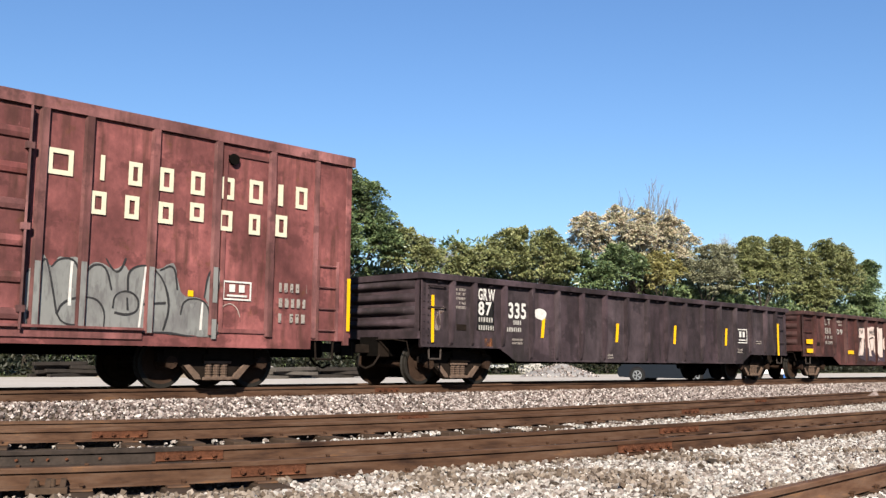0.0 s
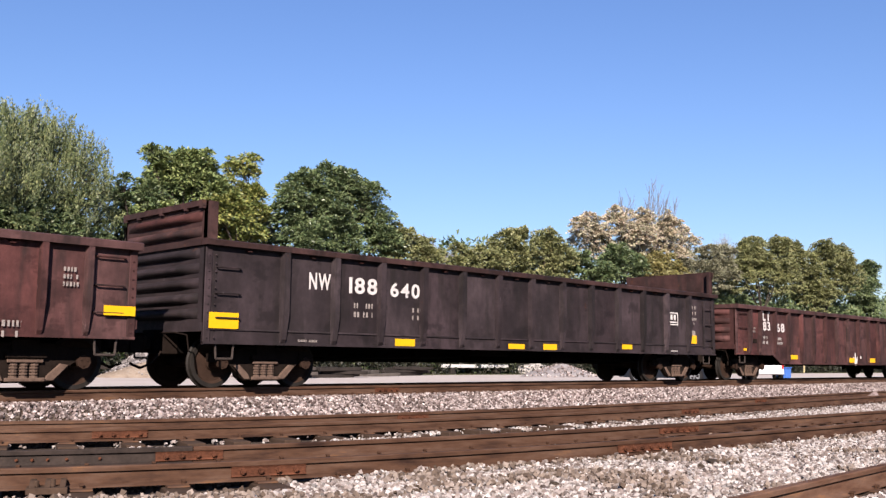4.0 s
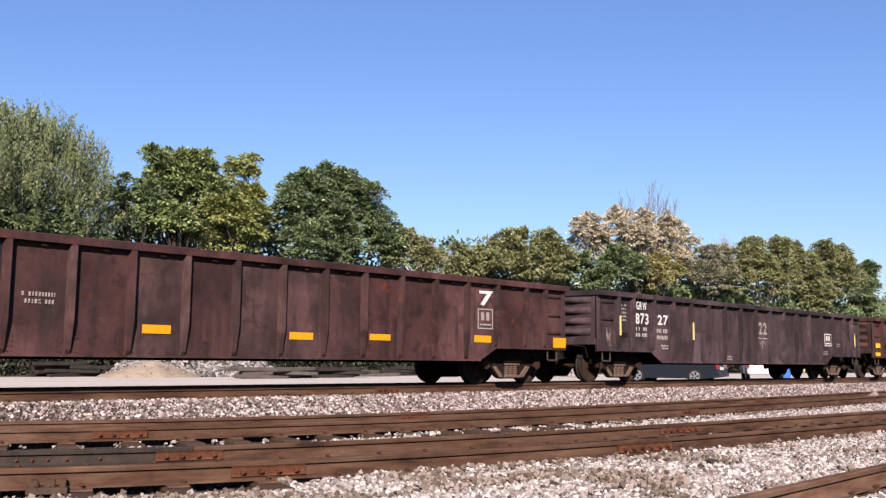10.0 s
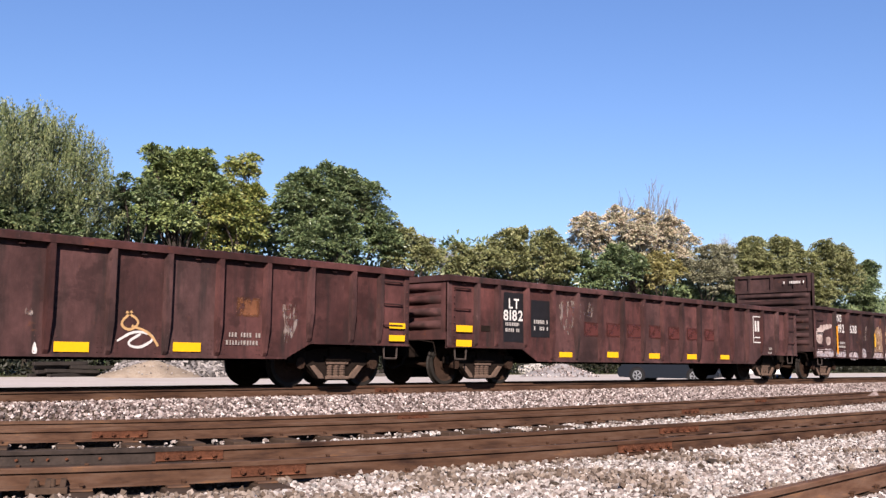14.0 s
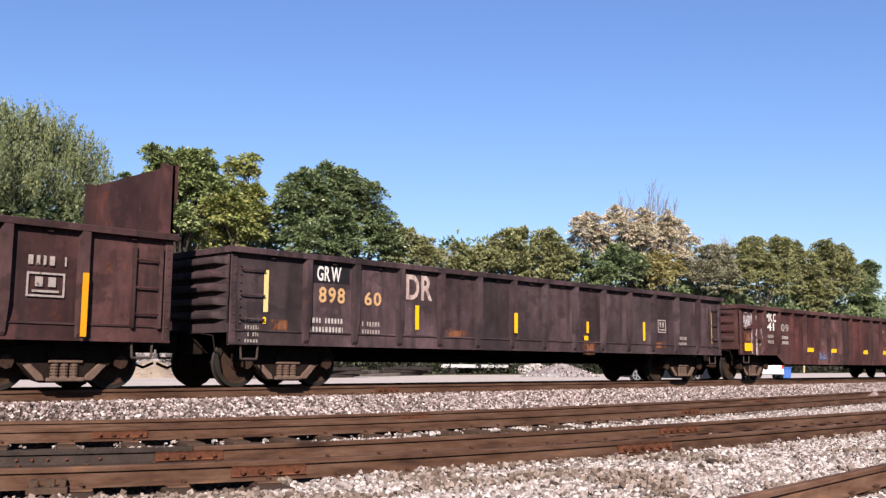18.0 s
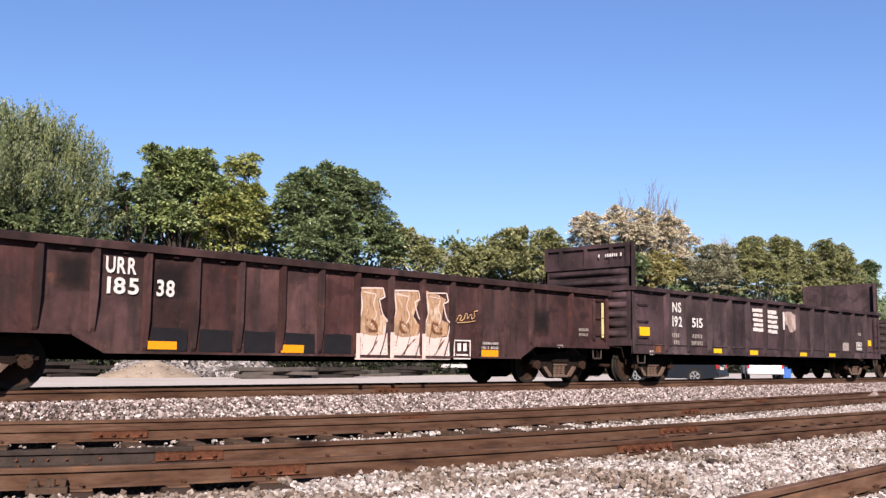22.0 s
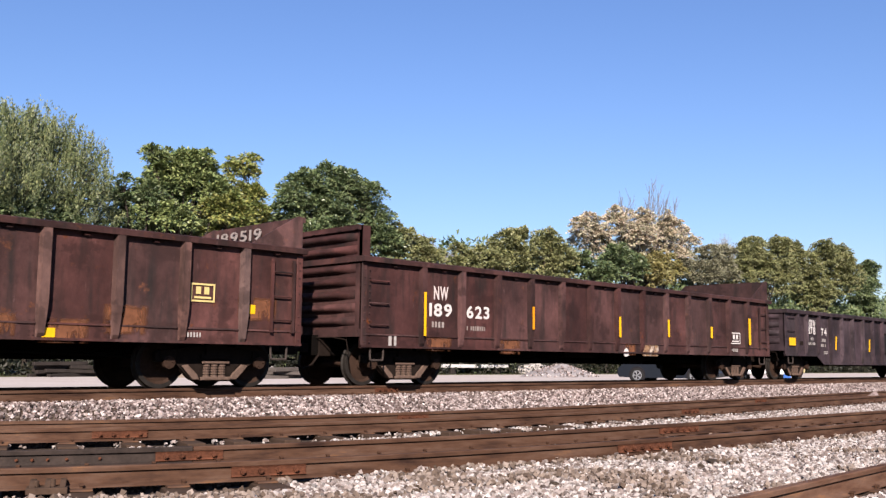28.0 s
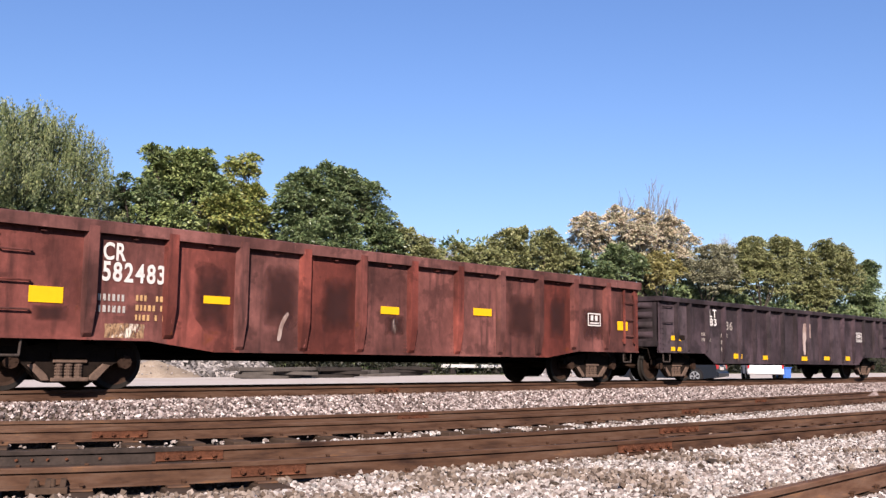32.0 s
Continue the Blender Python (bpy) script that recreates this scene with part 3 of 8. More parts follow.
def coupler_mesh():
    bm = bmesh.new()
    box(bm, -0.62, 0.2, -0.09, 0.09, 0.66, 0.84)
    prism(bm, [(-0.62, -0.10), (-0.80, -0.16), (-0.92, -0.10), (-0.86, 0.02), (-0.94, 0.10), (-0.84, 0.18), (-0.62, 0.12)], 2, 0.60, 0.90)
    box(bm, -0.05, 0.25, -0.24, 0.24, 0.58, 0.92)
    rounded(bm, 0.012)
    # cut lever and air hose
    bent(bm, [(-0.1, 0.0, 0.95), (-0.12, -0.75, 0.95), (-0.14, -1.20, 0.90), (-0.14, -1.28, 0.62)], 0.013)
    pts = [(-0.15, -0.38, 0.62), (-0.32, -0.38, 0.42), (-0.52, -0.36, 0.34), (-0.70, -0.33, 0.42)]
    bent(bm, pts, 0.024)
    return finish(bm, "coupler", TRUCK_IRON)


COUPLER = coupler_mesh()


def grab_mesh(w, mat, drop=0.0):
    bm = bmesh.new()
    bent(bm, [(-w / 2, 0.0, 0.0), (-w / 2, -0.06, -drop), (w / 2, -0.06, -drop), (w / 2, 0.0, 0.0)], 0.015)
    return finish(bm, "grab_iron", mat)


def stile_mesh(mat, z0, z1):
    bm = bmesh.new()
    box(bm, -0.025, 0.025, -0.075, -0.035, z0, z1)
    for z in (z0 + 0.08, z1 - 0.08):
        box(bm, -0.02, 0.02, -0.036, 0.0, z - 0.04, z + 0.04)
    return finish(bm, "ladder_stile", mat)


def step_mesh(mat, h=0.27, w=0.36):
    bm = bmesh.new()
    bent(bm, [(-w / 2, 0, 0), (-w / 2 + 0.02, 0, -h), (w / 2 - 0.02, 0, -h), (w / 2, 0, 0)], 0.020)
    return finish(bm, "sill_step", mat)


def corrugated(bm, x, y0, y1, z0, z1, count, bulge, facing, flat=False):
    """Pressed ribs across an end wall: half-round swells that taper off towards both sides."""
    h = (z1 - z0) / count
    ny, nz = 10, 6
    for c in range(count):
        grid = []
        for i in range(ny + 1):
            v = i / ny
            taper = min(1.0, min(v, 1 - v) / (0.05 if flat else 0.22))
            taper = math.sin(taper * math.pi / 2)
            row = []
            for j in range(nz + 1):
                w = j / nz
                s = math.sin(w * math.pi) ** (0.18 if flat else 0.7) if 0 < w < 1 else 0.0
                row.append(bm.verts.new((x + facing * bulge * s * taper, y0 + (y1 - y0) * v, z0 + h * (c + 0.16 + 0.68 * w))))
            grid.append(row)
        for i in range(ny):
            for j in range(nz):
                bm.faces.new((grid[i][j], grid[i + 1][j], grid[i + 1][j + 1], grid[i][j + 1]))


def end_wall_mesh(mat, top, low, half, count, bulge, facing, rivets=True):
    bm = bmesh.new()
    t = 0.03 * facing
    box(bm, min(0, -t), max(0, -t), -half, half, low, top)
    box(bm, min(0, 0.05 * facing), max(0, 0.05 * facing), -half, half, low - 0.02, low + 0.13)
    return finish(bm, "end_wall", mat)


def bulkhead_mesh(mat, top, base, half, count, facing, sloped):
    """Raised end above the side: corrugated sheet, cap beam and posts, sloped or square at the sides."""
    bm = bmesh.new()
    th = 0.04 * facing
    if sloped:
        prism(bm, [(-half, base), (half, base), (half, top), (-half, top)], 0, min(0, -th), max(0, -th))
        for s in (-1, 1):
            prism(bm, [(0.0, base), (0.0, top), (-facing * 0.12, top), (-facing * 1.1, base)], 1, s * half - 0.02, s * half + 0.02)
    else:
        box(bm, min(0, -th), max(0, -th), -half, half, base, top)
        box(bm, min(0, -0.24 * facing), max(0, -0.24 * facing), -half, -half + 0.05, base, top)
        box(bm, min(0, -0.24 * facing), max(0, -0.24 * facing), half - 0.05, half, base, top)
    z = top - 0.10
    box(bm, min(0, 0.07 * facing), max(0, 0.07 * facing), -half, half, z, top)
    zb = base + 0.26 * count
    if zb < z - 0.3:
        box(bm, min(0, 0.05 * facing), max(0, 0.05 * facing), -half + 0.12, half - 0.12, zb, zb + 0.10)
    for k in (-1, -0.62, 0.0, 0.62, 1):
        y = k * (half - 0.06)
        box(bm, min(0, 0.07 * facing), max(0, 0.07 * facing), y - 0.05, y + 0.05, base + 0.26 * count, z)
    return finish(bm, "bulkhead", mat)


def swells(wall, paint, z0, z1, half, count, face, flat=False):
    """The pressed swells of an end wall, one above the other."""
    h = (z1 - z0) / count

    def make():
        bm = bmesh.new()
        corrugated(bm, 0.004 * face, -half, half, 0, h, 1, 0.12 if flat else 0.11, face, flat)
        return finish(bm, "corrugation", paint, not flat)
    me = shared(("swell", paint.name, round(h, 3), half, face, flat), make)
    for k in range(count):
        part("corrugation", me, None, wall, at=(0, 0, z0 + k * h))


def post_mesh(mat, face, z0, z1):
    bm = bmesh.new()
    box(bm, min(0, -face * 0.13), max(0, -face * 0.13), -0.035, 0.035, z0, z1)
    rounded(bm, 0.008)
    return finish(bm, "corner_post", mat)


def side_mesh(mat, length, rim, ends, belly, a, b, slope, near):
    """Side sheet with a deeper belly between the trucks."""
    bm = bmesh.new()
    if belly < ends:
        prof = [(0, rim), (length, rim), (length, ends), (b, ends), (b - slope, belly), (a + slope, belly), (a, ends), (0, ends)]
    else:
        prof = [(0, rim), (length, rim), (length, ends), (0, ends)]
    prism(bm, prof, 1, -0.012, 0.012)
    # bottom flange
    f = -0.05 * near
    y0, y1 = min(0, f), max(0, f)
    if belly < ends:
        box(bm, a + slope, b - slope, y0, y1, belly, belly + 0.035)
        box(bm, 0, a, y0, y1, ends, ends + 0.03)
        box(bm, b, length, y0, y1, ends, ends + 0.03)
    else:
        box(bm, 0, length, y0, y1, ends, ends + 0.05)
    return finish(bm, "side_panel", mat)


def sheet_mesh(mat, x0, x1, K):
    """One sheet of the side between two ribs, with the flange at its foot."""
    def foot(x):
        if K["belly"] >= K["ends"]:
            return K["ends"]
        a, b, s = K["a"], K["b"], K["slope"]
        q = min(1.0, max(0.0, min((x - a) / s, (b - x) / s)))
        return K["ends"] + (K["belly"] - K["ends"]) * q
    knees = [x for x in (K["a"], K["a"] + K["slope"], K["b"] - K["slope"], K["b"]) if x0 < x < x1 and K["belly"] < K["ends"]]
    xs = [x0] + sorted(knees) + [x1]
    bm = bmesh.new()
    top = K["rim"] - 0.02
    prism(bm, [(x0, top), (x1, top)] + [(x, foot(x)) for x in reversed(xs)], 1, -0.012, 0.012)
    for a, b in zip(xs, xs[1:]):
        if abs(foot(a) - foot(b)) < 0.01:
            box(bm, a, b, -0.05, 0.0, foot(a) - 0.004, foot(a) + 0.035)
    return finish(bm, "side_sheet", mat)


def lug_mesh(mat):
    bm = bmesh.new()
    bent(bm, [(-0.05, 0.0, 0.03), (-0.045, -0.05, -0.01), (0.045, -0.05, -0.01), (0.05, 0.0, 0.03)], 0.013)
    return finish(bm, "lug", mat)


def rib_mesh(mat, top, low, w, d, foot):
    """Side post: tapered hat section, narrower towards its foot."""
    bm = bmesh.new()
    lo = low + foot
    sect = lambda k, e: [(-w / 2 * k, 0), (-w / 2 * k * 0.75, -e), (w / 2 * k * 0.75, -e), (w / 2 * k, 0)]
    rings = []
    for z, k, e in ((top, 1.0, d), (low + foot + 0.45, 1.0, d), (lo, 0.8, d * 0.45), (lo - 0.06, 0.75, 0.01)):
        rings.append([bm.verts.new((x, y, z)) for x, y in sect(k, e)])
    for p, q in zip(rings, rings[1:]):
        for i in range(4):
            bm.faces.new((p[i], p[(i + 1) % 4], q[(i + 1) % 4], q[i]))
    bm.faces.new(rings[0])
    bm.faces.new(rings[-1])
    return finish(bm, "rib", mat)


def rim_mesh(mat, length, z, h, w, half):
    """Top chord right round the car, with a slight outward lip."""
    bm = bmesh.new()
    for s in (-1, 1):
        y = s * half
        prof = [(y - s * 0.06, z - h), (y + s * w, z - h), (y + s * (w + 0.01), z - 0.02), (y + s * w * 0.7, z), (y - s * 0.06, z)]
        prism(bm, prof, 0, -0.04, length + 0.04)
    for x0, x1 in ((-0.05, 0.07), (length - 0.07, length + 0.05)):
        box(bm, x0, x1, -half + 0.062, half - 0.062, z - h, z - 0.004)
    return finish(bm, "top_chord", mat)


def rivets_mesh(mat, cols, r=0.018):
    """Rows of rivet heads: (x, z0, z1, step)."""
    bm = bmesh.new()
    for x, z0, z1, step in cols:
        z = z0
        while z < z1:
            rod(bm, (x, 0, z), (x, -0.8 * r, z), r, 6, r * 0.66)
            z += step
    return finish(bm, "rivets", mat)


def bars_mesh(mat, rows, w, h, gap, seed, broken=True):
    """Writing too small to read: short bars in rows."""
    bm = bmesh.new()
    rng = random.Random(seed)
    for r in range(rows):
        x, z = 0.0, -r * (h + gap)
        while x < w:
            k = rng.uniform(0.30, 0.55) * h
            if not broken or rng.random() < 0.86:
                box(bm, x, min(w, x + k), -0.003, 0.0, z - h, z)
            x += k + h * 0.35
    return finish(bm, "small_writing", mat)


def plate(bm, x, z, w, h, y=0.0, t=0.004, lean=0.0):
    prism(bm, [(x, z), (x + w, z), (x + w + lean, z + h), (x + lean, z + h)], 1, y - t, y)


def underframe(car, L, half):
    """Centre sill, crossbearers and the brake gear that hangs between the trucks, coloured near black for the shade
    there.
    """
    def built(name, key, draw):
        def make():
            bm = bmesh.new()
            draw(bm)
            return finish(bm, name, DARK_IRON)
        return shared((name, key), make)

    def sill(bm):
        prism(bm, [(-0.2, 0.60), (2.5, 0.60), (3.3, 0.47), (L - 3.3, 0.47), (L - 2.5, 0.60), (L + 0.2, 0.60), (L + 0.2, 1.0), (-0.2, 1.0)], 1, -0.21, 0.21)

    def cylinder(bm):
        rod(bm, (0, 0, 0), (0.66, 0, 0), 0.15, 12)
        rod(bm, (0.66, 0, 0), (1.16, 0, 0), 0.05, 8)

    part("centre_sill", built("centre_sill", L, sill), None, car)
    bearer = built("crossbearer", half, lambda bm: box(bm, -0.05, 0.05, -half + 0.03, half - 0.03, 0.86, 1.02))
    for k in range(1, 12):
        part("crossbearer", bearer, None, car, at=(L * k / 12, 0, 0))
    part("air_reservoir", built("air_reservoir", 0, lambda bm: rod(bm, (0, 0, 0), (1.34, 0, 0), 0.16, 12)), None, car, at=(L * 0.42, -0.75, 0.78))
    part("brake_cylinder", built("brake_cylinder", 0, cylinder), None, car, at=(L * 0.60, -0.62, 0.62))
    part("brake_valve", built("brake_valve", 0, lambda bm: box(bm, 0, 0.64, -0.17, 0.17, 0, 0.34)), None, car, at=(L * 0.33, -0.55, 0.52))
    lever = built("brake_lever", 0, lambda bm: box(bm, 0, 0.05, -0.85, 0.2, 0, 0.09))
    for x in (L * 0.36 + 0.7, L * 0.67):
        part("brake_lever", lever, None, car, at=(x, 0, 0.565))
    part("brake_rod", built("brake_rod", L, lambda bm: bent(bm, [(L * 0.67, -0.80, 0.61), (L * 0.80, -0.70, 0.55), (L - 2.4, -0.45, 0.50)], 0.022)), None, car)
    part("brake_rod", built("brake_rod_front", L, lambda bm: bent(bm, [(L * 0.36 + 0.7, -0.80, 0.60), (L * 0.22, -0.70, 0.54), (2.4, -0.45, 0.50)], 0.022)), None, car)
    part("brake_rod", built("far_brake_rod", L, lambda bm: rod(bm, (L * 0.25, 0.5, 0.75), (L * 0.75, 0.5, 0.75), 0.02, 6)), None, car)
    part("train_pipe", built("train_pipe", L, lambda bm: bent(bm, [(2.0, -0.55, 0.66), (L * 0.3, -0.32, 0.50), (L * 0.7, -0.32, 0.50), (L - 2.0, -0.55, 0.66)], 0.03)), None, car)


def gondola(front, kind, paint, label, rim_paint=None):
    """One open freight car. kind: a dict of its build."""
    K = dict(length=16.6, rim=2.33, rim_h=0.13, ends=0.80, belly=0.52, a=2.45, b=14.15, slope=0.55, ribs=(0.88, 1.55, 2.55, 14.1, 15.1, 15.8), fill=(2.55, 14.1, 12), rib_w=0.12, rib_d=0.11, count=4, low=0.98, bulk=None, ladder=False, flat=False)
    K.update(kind)
    L, half = K["length"], 1.44
    car = tagged(new("gondola_car"), label, "freight car", group="gondola cars of the train")
    CARS.append((car, front))
    pk = paint.name
    rp = rim_paint or paint
    ds = (L, K["rim"], K["ends"], K["belly"], K["a"], K["b"], K["slope"])
    for s in (1,):
        part("side_panel", shared(("side", pk, ds, s), lambda: side_mesh(paint, L, K["rim"] - 0.02, K["ends"], K["belly"], K["a"], K["b"], K["slope"], -s)), None, car, at=(0, s * half, 0))
    xs = list(K["ribs"])
    if K["fill"]:
        a, b, n = K["fill"]
        xs += [a + (b - a) * k / n for k in range(1, n)]
    RIBS_AT[car.name] = (xs, K["rib_d"])
    TOPS[car.name] = K["rim"] - K["rim_h"] - 0.01
    # the near side is plated sheet by sheet between the ribs
    cuts = [0.0] + sorted(xs) + [L]
    for x0, x1 in zip(cuts, cuts[1:]):
        part("side_sheet", sheet_mesh(paint, x0, x1, K), None, car, at=(0, -half, 0))
        if x1 - x0 > 0.85:
            part("lug", shared(("lug", rp.name), lambda: lug_mesh(rp)), None, car, at=((x0 + x1) / 2 + 0.04, -half - 0.012, K["rim"] - K["rim_h"] - 0.035))
    for x in sorted(xs):
        deep = K["belly"] < K["ends"] and K["a"] + 0.4 < x < K["b"] - 0.4
        low = K["belly"] if deep else K["ends"]
        dusty = K.get("rib_paint", paint)
        me = shared(("rib", dusty.name, K["rim"], low, K["rib_w"], K["rib_d"]), lambda: rib_mesh(dusty, K["rim"] - 0.1, low, K["rib_w"], K["rib_d"], 0.10))
        for s in (-1, 1):
            r = part("rib", me, None, car, at=(x, s * (half + 0.012), 0))
            if s > 0:
                r.rotation_euler = (0, 0, math.pi)
    if K["belly"] >= K["ends"]:
        led = sorted(xs)
        for x0, x1 in zip([0.02] + led, led + [L - 0.02]):
            bm = bmesh.new()
            prism(bm, [(-0.026, 0.0), (-0.022, 0.022), (0.0, 0.030), (0.0, 0.0)], 0, x0 + 0.08, x1 - 0.08)
            part("sill_ledge", bm, paint, car, at=(0, -half - 0.012, K["ends"] + 0.235))
    part("top_chord", shared(("rim", rp.name, L, K["rim"], K["rim_h"]), lambda: rim_mesh(rp, L, K["rim"], K["rim_h"], 0.13, half)), None, car)
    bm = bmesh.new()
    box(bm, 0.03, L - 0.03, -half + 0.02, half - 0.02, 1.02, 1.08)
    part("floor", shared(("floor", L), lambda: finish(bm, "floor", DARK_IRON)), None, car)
    underframe(car, L, half)
    for x, face in ((0.0, -1), (L, 1)):
        me = shared(("end", pk, K["rim"], K["low"], K["count"], face), lambda: end_wall_mesh(paint, K["rim"] - 0.03, K["low"], half, K["count"], 0.085, face))
        wall = part("end_wall", me, None, car, at=(x, 0, 0))
        swells(wall, paint, K["low"] + 0.16, K["rim"] - 0.11, half - (0.06 if K["flat"] else 0.16), K["count"], face, K["flat"])
        # corner posts
        for s in (-1, 1):
            part("corner_post", shared(("post", pk, K["rim"], K["ends"], face), lambda: post_mesh(paint, face, K["ends"] - 0.02, K["rim"] - 0.12)), None, car, at=(x, s * half, 0))
        if K["bulk"]:
            top, cnt, sloped = K["bulk"]
            sloped = face > 0 if sloped == "rear" else sloped
            me = shared(("bulk", rp.name, K["rim"], K["bulk"], face), lambda: bulkhead_mesh(rp, top, K["rim"], half - 0.02, cnt, face, sloped))
            b = part("bulkhead", me, None, car, "raised rusty end bulkhead", at=(x, 0, 0))
            swells(b, rp, K["rim"], K["rim"] + 0.26 * cnt, half - 0.12, cnt, face)
        c = part("coupler", COUPLER, None, car, "dark knuckle coupler with an air hose", at=(x, 0, 0))
        if face > 0:
            c.rotation_euler = (0, 0, math.pi)
    for x in (1.52, L - 1.52):
        truck(car, x)
    if K["ladder"]:
        # ladder stiles at both ends of the near side
        sl = shared(("stile", pk, K["ends"], K["rim"]), lambda: stile_mesh(paint, K["ends"] + 0.22, K["rim"] - 0.24))
        for x in (L - 0.68, L - 0.22):
            part("ladder_stile", sl, None, car, at=(x, -half - 0.012, 0))
    else:
        bm = bmesh.new()
        box(bm, 0.0, 0.30, -0.012, 0.0, 0.0, 0.13)
        rounded(bm, 0.004)
        part("data_plate", shared(("plate",), lambda: finish(bm, "data_plate", TRUCK_IRON)), None, car, at=(1.06, -half - 0.013, 1.16))
    # grabs and steps
    gm = shared(("grab", pk), lambda: grab_mesh(0.46, paint))
    sm = shared(("step",), lambda: step_mesh(STEP_IRON))
    zs = (1.20, 1.62, 2.06)
    for x in (0.45, L - 0.45):
        for z in (zs if x > 1 or K["ladder"] else zs[1:]):
            for s in (-1, 1):
                g = part("grab_iron", gm, None, car, at=(x, s * (half + 0.012), z))
                if s > 0:
                    g.rotation_euler = (0, 0, math.pi)
        for s in (-1, 1):
            part("sill_step", sm, None, car, at=(x, s * (half - 0.02), K["ends"] + 0.02))
    foot = K["ends"] if K["belly"] >= K["ends"] else K["belly"]
    rows = [(x + e, foot + 0.07, foot + 0.30, 0.075) for x in xs if K["a"] + 0.6 < x < K["b"] - 0.6 for e in (-0.16, -0.10, 0.10, 0.16)]
    tagged(part("rivets", shared(("foot", pk, L, foot), lambda: rivets_mesh(paint, rows, 0.012)), None, car, at=(0, -half - 0.012, 0)), kind="stuff")
    part("rivets", shared(("rivet", pk, L, K["ends"], K["rim"]), lambda: rivets_mesh(paint, [(0.07, K["ends"] + 0.1, K["rim"] - 0.25, 0.14), (0.20, K["ends"] + 0.1, K["rim"] - 0.25, 0.14), (L - 0.07, K["ends"] + 0.1, K["rim"] - 0.25, 0.14)])), None, car, at=(0, -half - 0.036, 0))
    return car


TOPS = {}             # foot of each car's top chord
RIBS_AT = {}          # rib places and depth of each car
SKIN = -1.4545        # outer face of the near side sheet
COATS = {}            # how many coats of paint lie on a car already


def skin(car):
    """Each coat lies a little over the one before."""
    COATS[car.name] = COATS.get(car.name, 0) + 1
    return SKIN - 0.0006 * COATS[car.name]


def characters(text, mat, w, h):
    """The characters of a word, scaled to w by h together: pairs of a mesh and its place along the line."""
    gap, total, out = 0.12, 0.0, []
    for ch in text:
        lo, hi = EXTENT[ch]
        out.append((ch, total))
        total += hi - lo + gap
    total -= gap
    return [(lettered(ch, mat, (EXTENT[ch][1] - EXTENT[ch][0]) * w / total, h), x * w / total) for ch, x in out]


def word(car, text, x, z, w, h, mat):
    # the characters stand clear of the ribs beside them
    xs, d = RIBS_AT[car.name]
    mid = x + w / 2
    lo = max([r + 0.075 + d for r in xs if r <= mid], default=x)
    hi = min([r - 0.09 for r in xs if r > mid], default=x + w)
    z = min(z, TOPS.get(car.name, 9.0) - h)
    if hi - lo > 0.5 * w:
        a, b = max(x, lo), min(x + w, hi)
        if b - a < 0.8 * w:
            a, b = max(lo, hi - 0.95 * w if a == x else lo), min(hi, lo + 0.95 * w if a != x else hi)
        x, w = a, b - a
    y = skin(car) - 0.003
    for me, dx in characters(text, mat, w, h):
        part("letter", me, None, car, at=(x + dx, y, z))


def strip(car, x, z, w, h, mat, lean=0.0):
    d = 0.0
    if h > w:
        x, w = x + 0.2 * w, 0.6 * w
        xs, deep = RIBS_AT[car.name]
        for r in xs:
            if -0.07 < x + w / 2 - r < 0.17:        # stuck on the face of the rib
                x, d = r - w / 2, deep + 0.002
    if x < 0.30 or x > 15.9:
        d = max(d, 0.035)             # laid over the corner post
    bm = bmesh.new()
    plate(bm, -lean / 2, 0, w, h, 0, 0.004, lean)
    part("reflector", bm, mat, car, "yellow reflective strip", at=(x, skin(car) - d, z))


def small_lines(car, x, z, rows, w, h, mat):
    tagged(part("small_writing", bars_mesh(mat, rows, w, h, h * 0.7, int(x * 100 + z * 10)), None, car, at=(x, skin(car) - 0.001, z)), kind="stuff")


def end_writing(car, x, y, z, w, h, mat, text=""):
    """Painted characters or bars on an end that looks towards the front of the train."""
    if text:
        made = [("letter", me, dx) for me, dx in characters(text, mat, w, h)]
    else:
        made = [("small_writing", bars_mesh(mat, 1, w, h, 0, 5), 0.0)]
    for name, me, dx in made:
        ob = part(name, me, None, car, at=(x, y - dx, z))
        ob.rotation_euler = (0, 0, math.radians(-90))
        if not text:
            tagged(ob, "faded white writing", kind="stuff")


def stencil(car, x, z, w, h, mat):
    bm = bmesh.new()
    e = 0.03
    for q in ((0, 0, w, e), (0, h - e, w, e), (0, e, e, h - 2 * e), (w - e, e, e, h - 2 * e)):
        plate(bm, *q)
    plate(bm, w * 0.22, h * 0.42, w * 0.2, h * 0.4)
    plate(bm, w * 0.56, h * 0.42, w * 0.2, h * 0.4)
    plate(bm, w * 0.15, h * 0.18, w * 0.7, 0.035)
    part("stencil_panel", bm, mat, car, "white framed stencil panel", at=(x, skin(car) - 0.002, z))


def patch(car, x, z, w, h, mat):
    bm = bmesh.new()
    rng = random.Random(int(x * 90 + z * 7))
    j = lambda: rng.uniform(-0.012, 0.012)
    pts = [(j(), j()), (w * 0.5, j()), (w + j(), j()), (w + j(), h * 0.5), (w + j(), h + j()), (w * 0.5, h + j()), (j(), h + j()), (j(), h * 0.5)]
    prism(bm, pts, 1, -0.002, 0.0)
    part("painted_patch", bm, mat, car, at=(x, skin(car), z))


